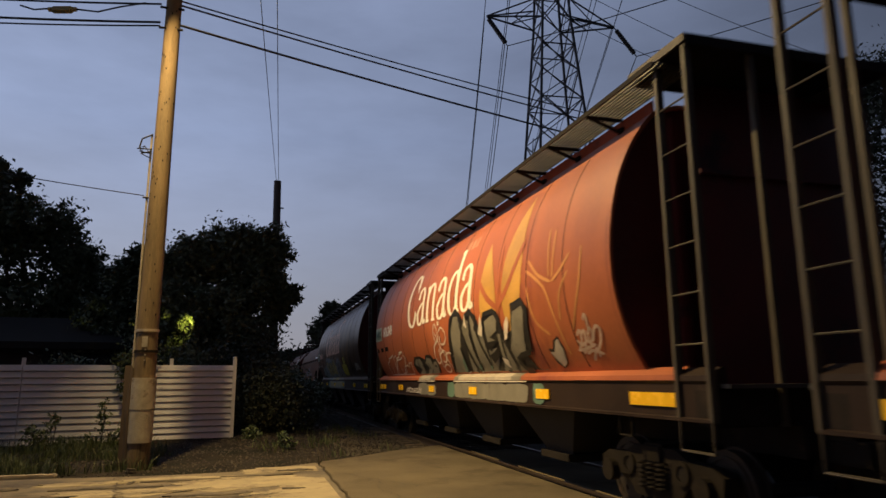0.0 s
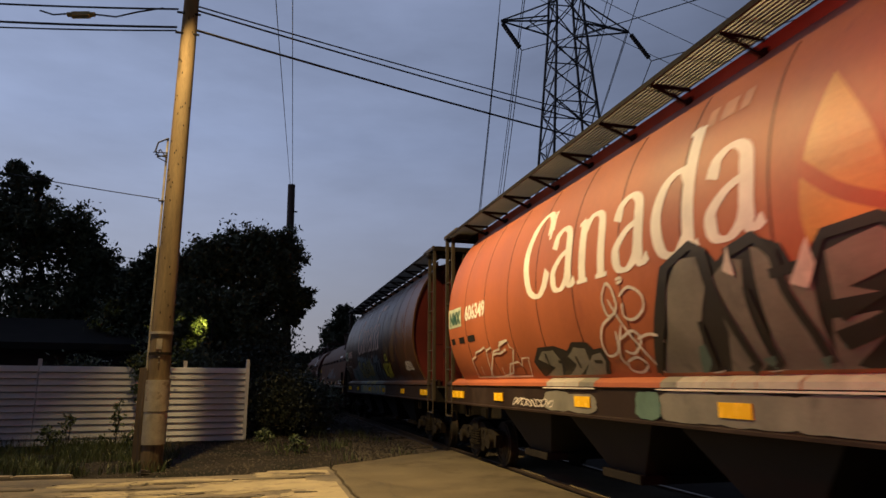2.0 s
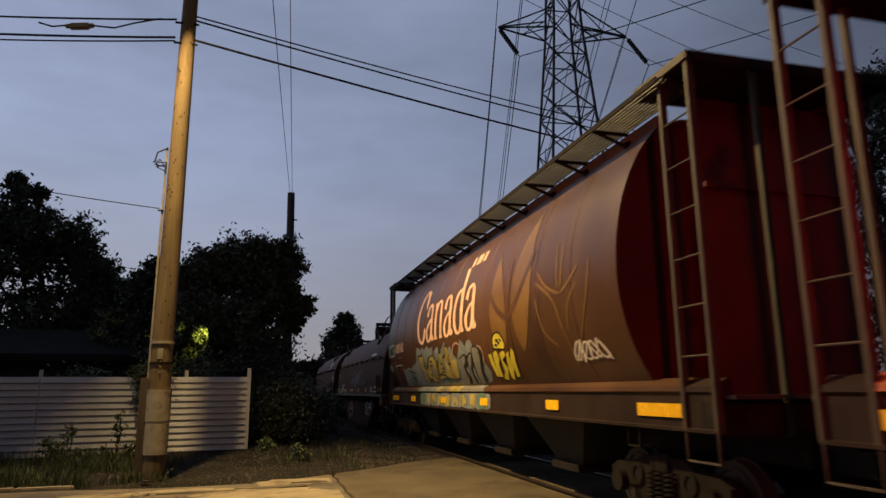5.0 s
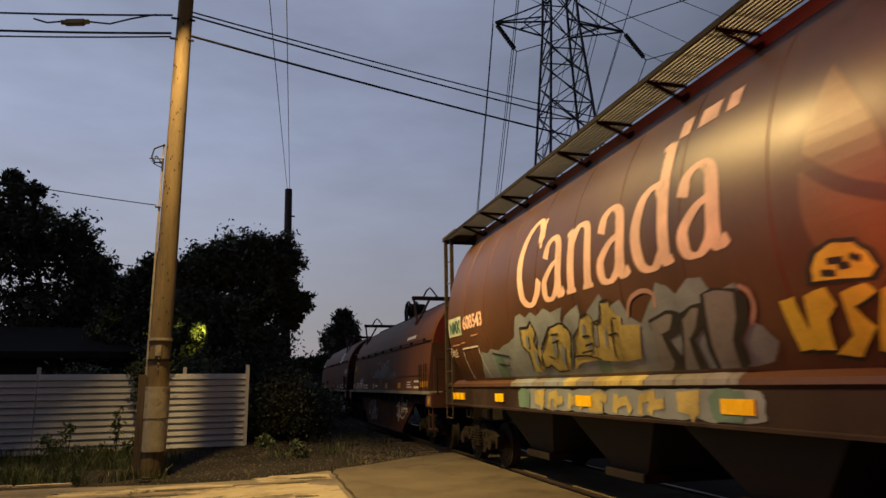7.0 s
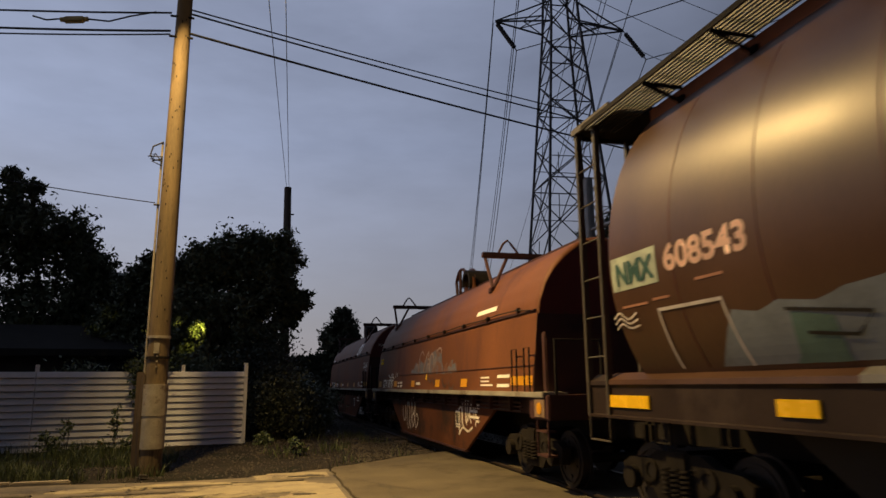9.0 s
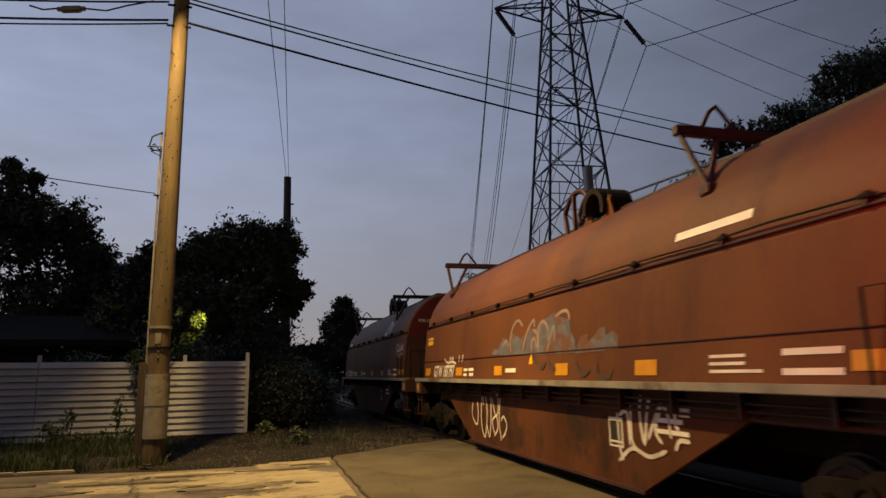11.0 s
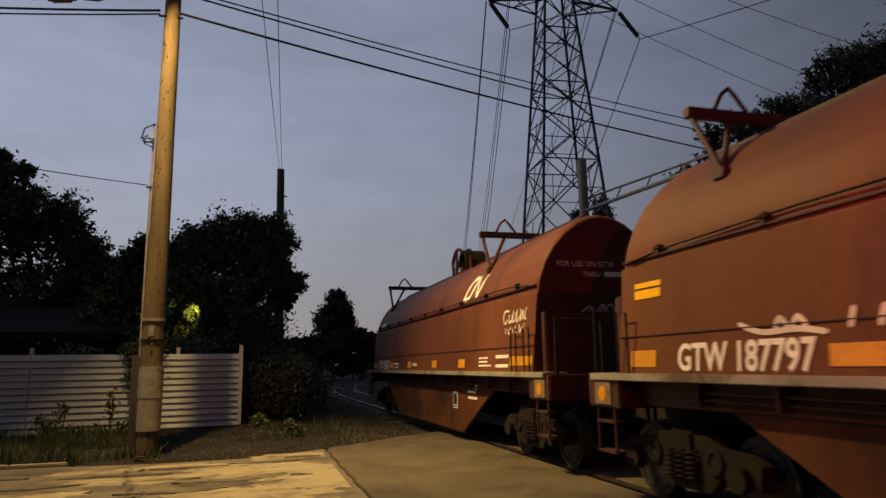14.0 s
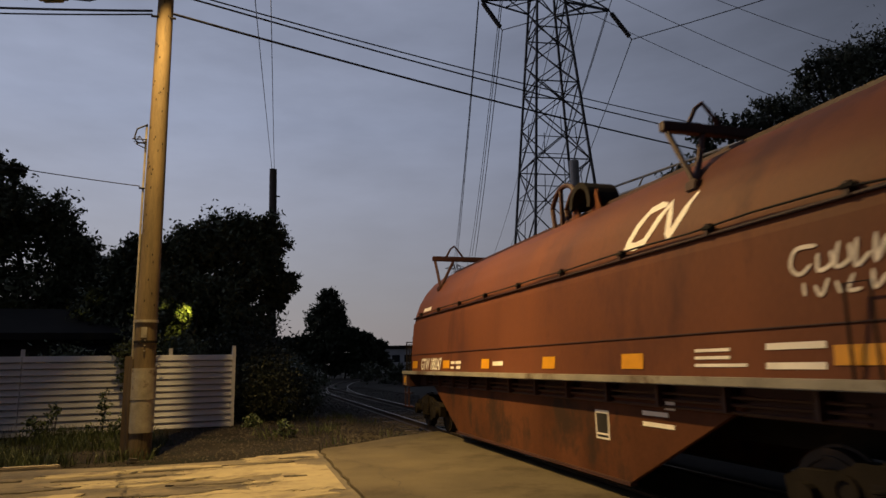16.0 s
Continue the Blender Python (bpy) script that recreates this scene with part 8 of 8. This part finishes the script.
stroke(((11.7, -0.92), (11.74, -1.11), (11.5, -1.07)), 0.026, hopper_side, "spray_black", car_b, 0.026, "thin black letter line", 2)
stroke(((10.65, -0.55), (10.52, -0.63), (10.57, -0.8), (10.78, -0.99)), 0.026, hopper_side, "spray_black", car_b, 0.026, "thin black letter line", 2)
stroke(((10.24, -0.63), (10.45, -0.74), (10.62, -0.95)), 0.026, hopper_side, "spray_black", car_b, 0.026, "thin black letter line", 2)
stroke(((10.21, -0.85), (9.97, -0.83)), 0.026, hopper_side, "spray_black", car_b, 0.026, "thin black letter line", 2)
stroke(((9.84, -0.57), (9.96, -0.87)), 0.026, hopper_side, "spray_black", car_b, 0.026, "thin black letter line", 2)
stroke(((10.38, -0.94), (10.08, -0.92)), 0.026, hopper_side, "spray_black", car_b, 0.026, "thin black letter line", 2)
stroke(((9.54, -0.39), (9.64, -0.59), (9.8, -0.6)), 0.026, hopper_side, "spray_black", car_b, 0.026, "thin black letter line", 2)
stroke(((9.36, -0.59), (9.59, -1.04)), 0.026, hopper_side, "spray_black", car_b, 0.026, "thin black letter line", 2)
stroke(((9.54, -0.76), (9.33, -0.75)), 0.026, hopper_side, "spray_black", car_b, 0.026, "thin black letter line", 2)
stroke(((11.18, -0.58), (11.42, -0.73), (11.61, -0.82)), 0.026, hopper_side, "spray_black", car_b, 0.026, "thin black letter line", 2)
stroke(((10.98, -1.17), (11.34, -1.18), (11.49, -1.06)), 0.026, hopper_side, "spray_black", car_b, 0.026, "thin black letter line", 2)
# sprayed tags on the coil car
area(((10.45, 1.88), (10.26, 2), (10.06, 1.96), (9.81, 2.17), (9.58, 2.06), (9.38, 2.24), (8.91, 2.1), (8.52, 2.27), (8.35, 2.19), (8.18, 2.33), (7.9, 2.36), (7.64, 2.43), (7.39, 2.35), (7.1, 2.29), (7.02, 2.12), (6.87, 1.95), (6.84, 1.8), (8.14, 1.81)), coil_side, "spray_haze", car_c, 0.006, "thin blue-grey overspray")
area(((6.84, 1.79), (6.77, 1.94), (6.66, 2.03), (6.51, 2.05), (6.5, 1.94), (6.33, 2), (6.2, 2.1), (6.03, 2.11), (6.01, 2), (5.83, 2.05), (5.69, 1.96), (5.69, 1.82), (6.13, 1.8)), coil_side, "spray_haze", car_c, 0.006, "thin blue-grey overspray")
stroke(((9.37, 1.9), (9.42, 2.14), (9.28, 2.36), (9.06, 2.42), (8.86, 2.31)), 0.05, coil_side, "spray_arc", car_c, 0.010, "faint pale arc of spray paint", 4)
stroke(((9.77, 2.02), (9.63, 2.11), (9.5, 2)), 0.05, coil_side, "spray_arc", car_c, 0.010, "faint pale arc of spray paint", 4)
stroke(((8.84, 1.88), (8.65, 2.21), (8.39, 2.38), (8.36, 2.25)), 0.05, coil_side, "spray_arc", car_c, 0.010, "faint pale arc of spray paint", 4)
stroke(((8.43, 1.88), (8.44, 2.03), (8.32, 2.08), (8.23, 1.93), (8.22, 2.14), (8.41, 2.22)), 0.05, coil_side, "spray_arc", car_c, 0.010, "faint pale arc of spray paint", 4)
stroke(((8.15, 1.86), (8.17, 2.23), (8.01, 2.33), (7.82, 2.2), (7.79, 2.02)), 0.05, coil_side, "spray_arc", car_c, 0.010, "faint pale arc of spray paint", 4)
stroke(((7.57, 2.36), (7.33, 2.42), (7.14, 2.4), (7.07, 2.28)), 0.05, coil_side, "spray_arc", car_c, 0.010, "faint pale arc of spray paint", 4)
stroke(((7.83, 1.85), (7.61, 2.23), (7.57, 2)), 0.05, coil_side, "spray_arc", car_c, 0.010, "faint pale arc of spray paint", 4)
stroke(((8.35, 1.8), (8.21, 1.69), (7.97, 1.63), (7.86, 1.72)), 0.075, coil_side, "spray_fade", car_c, 0.012, "faded black sprayed curve", 4)
stroke(((7.81, 1.74), (7.68, 1.63), (7.47, 1.58)), 0.075, coil_side, "spray_fade", car_c, 0.012, "faded black sprayed curve", 4)
stroke(((6.85, 1.7), (6.74, 1.57), (6.6, 1.51), (6.44, 1.57)), 0.075, coil_side, "spray_fade", car_c, 0.012, "faded black sprayed curve", 4)
stroke(((6.25, 1.66), (6.22, 1.54), (6.09, 1.46), (5.88, 1.5), (5.87, 1.57)), 0.075, coil_side, "spray_fade", car_c, 0.012, "faded black sprayed curve", 4)
stroke(((12.05, 0.95), (12.12, 0.7), (11.83, 0.51), (11.71, 0.77), (11.78, 0.98)), 0.04, flat_side(1.14), "spray_white", car_c, 0.010, "white sprayed tag on the drop side", 4)
stroke(((11.4, 1.32), (11.36, 0.92), (11.42, 1.08)), 0.04, flat_side(1.14), "spray_white", car_c, 0.010, "white sprayed tag on the drop side", 4)
stroke(((11.47, 1.08), (11.52, 0.57), (11.31, 0.31), (11.14, 0.77), (11.22, 1.09)), 0.04, flat_side(1.14), "spray_white", car_c, 0.010, "white sprayed tag on the drop side", 4)
stroke(((11.2, 0.6), (11.03, 0.33), (10.91, 0.78), (10.91, 1.14)), 0.04, flat_side(1.14), "spray_white", car_c, 0.010, "white sprayed tag on the drop side", 4)
stroke(((10.84, 1.07), (10.66, 0.76), (10.51, 0.85), (10.51, 1.12), (10.72, 1.19)), 0.04, flat_side(1.14), "spray_white", car_c, 0.010, "white sprayed tag on the drop side", 4)
stroke(((10.73, 0.41), (10.85, 0.63), (10.62, 0.74), (10.54, 0.54), (10.77, 0.36)), 0.04, flat_side(1.14), "spray_white", car_c, 0.010, "white sprayed tag on the drop side", 4)
stroke(((10.37, 1.12), (10.46, 0.66), (10.37, 0.31)), 0.04, flat_side(1.14), "spray_white", car_c, 0.010, "white sprayed tag on the drop side", 4)
stroke(((10.36, 0.67), (10.22, 0.76), (10.07, 0.64), (10.12, 0.5), (10.3, 0.37)), 0.04, flat_side(1.14), "spray_white", car_c, 0.010, "white sprayed tag on the drop side", 4)
stroke(((6.07, 1.04), (6.05, 0.65), (5.97, 0.48)), 0.05, flat_side(1.14), "spray_white", car_c, 0.010, "broad white sprayed tag", 4)
stroke(((6.03, 1.01), (5.83, 1.05), (5.8, 0.67)), 0.05, flat_side(1.14), "spray_white", car_c, 0.010, "broad white sprayed tag", 4)
stroke(((5.74, 1.14), (5.75, 0.74), (5.63, 0.63)), 0.05, flat_side(1.14), "spray_white", car_c, 0.010, "broad white sprayed tag", 4)
stroke(((5.49, 1.27), (5.54, 1.04), (5.47, 0.71), (5.39, 1.05), (5.31, 1.25)), 0.05, flat_side(1.14), "spray_white", car_c, 0.010, "broad white sprayed tag", 4)
stroke(((5.39, 0.77), (5.19, 1.06), (5.07, 1.17), (5.23, 0.89), (5.1, 0.75)), 0.05, flat_side(1.14), "spray_white", car_c, 0.010, "broad white sprayed tag", 4)
stroke(((5.04, 1.17), (4.96, 1.05), (4.93, 0.82)), 0.05, flat_side(1.14), "spray_white", car_c, 0.010, "broad white sprayed tag", 4)
stroke(((4.81, 1.29), (4.83, 0.98), (4.77, 0.93)), 0.05, flat_side(1.14), "spray_white", car_c, 0.010, "broad white sprayed tag", 4)
stroke(((6.08, 0.46), (5.75, 0.64), (5.38, 0.58), (5.03, 0.68)), 0.05, flat_side(1.14), "spray_white", car_c, 0.010, "broad white sprayed tag", 4)
stroke(((4.86, 0.7), (4.77, 0.81), (4.59, 0.81)), 0.05, flat_side(1.14), "spray_white", car_c, 0.010, "broad white sprayed tag", 4)
stroke(((2.43, 2.46), (2.64, 2.46), (2.7, 2.33), (2.61, 2.25), (2.49, 2.32)), 0.036, coil_side, "spray_white", car_e, 0.010, "pale sprayed tag", 4)
stroke(((2.42, 2.4), (2.42, 2.26), (2.29, 2.3), (2.3, 2.4)), 0.036, coil_side, "spray_white", car_e, 0.010, "pale sprayed tag", 4)
stroke(((2.22, 2.46), (2.26, 2.27), (2.13, 2.31), (2.13, 2.43)), 0.036, coil_side, "spray_white", car_e, 0.010, "pale sprayed tag", 4)
stroke(((2.06, 2.46), (2.08, 2.25), (1.95, 2.34)), 0.036, coil_side, "spray_white", car_e, 0.010, "pale sprayed tag", 4)
stroke(((1.9, 2.47), (1.91, 2.26), (1.81, 2.43), (1.79, 2.26)), 0.036, coil_side, "spray_white", car_e, 0.010, "pale sprayed tag", 4)
stroke(((1.66, 2.47), (1.74, 2.31), (1.65, 2.28)), 0.036, coil_side, "spray_white", car_e, 0.010, "pale sprayed tag", 4)
stroke(((2.57, 2.18), (2.56, 2.07)), 0.03, coil_side, "spray_white", car_e, 0.010, "pale sprayed tag", 4)
stroke(((2.46, 2.15), (2.4, 2.06), (2.33, 2.19)), 0.03, coil_side, "spray_white", car_e, 0.010, "pale sprayed tag", 4)
stroke(((2.26, 2.16), (2.22, 2.06)), 0.03, coil_side, "spray_white", car_e, 0.010, "pale sprayed tag", 4)
stroke(((2.1, 2.2), (2.15, 2.08), (2.04, 2.08)), 0.03, coil_side, "spray_white", car_e, 0.010, "pale sprayed tag", 4)
stroke(((1.94, 2.21), (1.93, 2.07), (1.82, 2.17)), 0.03, coil_side, "spray_white", car_e, 0.010, "pale sprayed tag", 4)
stroke(((1.75, 2.21), (1.74, 2.08)), 0.03, coil_side, "spray_white", car_e, 0.010, "pale sprayed tag", 4)
endw = end_face(1.30)
lettering("lettering", "FOR USE ON GTW", 0.13, -0.85, 3.1, endw, "white", hood_e, 0.95, 0, 0.01, "white lettering on the hood end", 0.0, 1)
lettering("lettering", "THRU", 0.13, -0.40, 2.93, endw, "white", hood_e, 0.95, 0, 0.01, "white lettering on the hood end", 0.0, 1)
bars("stencil", [(0.42, 2.94, 0.42, 0.08)], endw, "white", hood_e, 0.01)
spray("graffiti", scribble(38, 3, 0.7, 0.4, 1.1), 0.025, lambda x, v, l: Vector((-x, 1.30 - l, v)), "spray_white", car_e, 0.012, "faint tag on the end wall", 0.5, 2.1)


# ---------------------------------------------------------------- what moves
def rolled(t):
    """Metres rolled at t, through the known moments."""
    k = 0
    while k < len(ROLLED) - 2 and ROLLED[k + 1][0] < t:
        k += 1
    (t0, s0), (t1, s1) = ROLLED[k], ROLLED[k + 1]
    return s0 + (s1 - s0) * (t - t0) / (t1 - t0)


FLASHES = ((0.35, 0.95), (1.65, 2.25), (2.85, 3.5), (4.4, 5.0), (5.65, 6.2), (6.95, 7.6), (8.2, 8.8), (9.55, 10.1), (10.85, 11.6), (12.4, 13.0), (13.62, 14.3), (15.15, 15.85))


def motions():
    for car, head in CARS:
        walk(car, [(t, pose(TRACK, head - s, 0)) for t, s in ROLLED])
    for wheelset, q in WHEELS:
        walk(wheelset, [(k * 0.1, pose(0, q, 0.42, math.degrees(rolled(k * 0.1) / 0.42))) for k in range(161)])
    rows, on = [(0.0, 180)], False
    for a, b in FLASHES:
        for t, deg in ((a - 0.1, 180), (a - 0.067, 120), (a - 0.033, 60), (a, 0), (b, 0), (b + 0.033, 60), (b + 0.067, 120), (b + 0.1, 180)):
            rows.append((t, deg))
    rows.append((16.0, 180))
    walk(FLASHER, [(t, pose(0, 0, 0, 0, 0, deg)) for t, deg in rows])


motions()
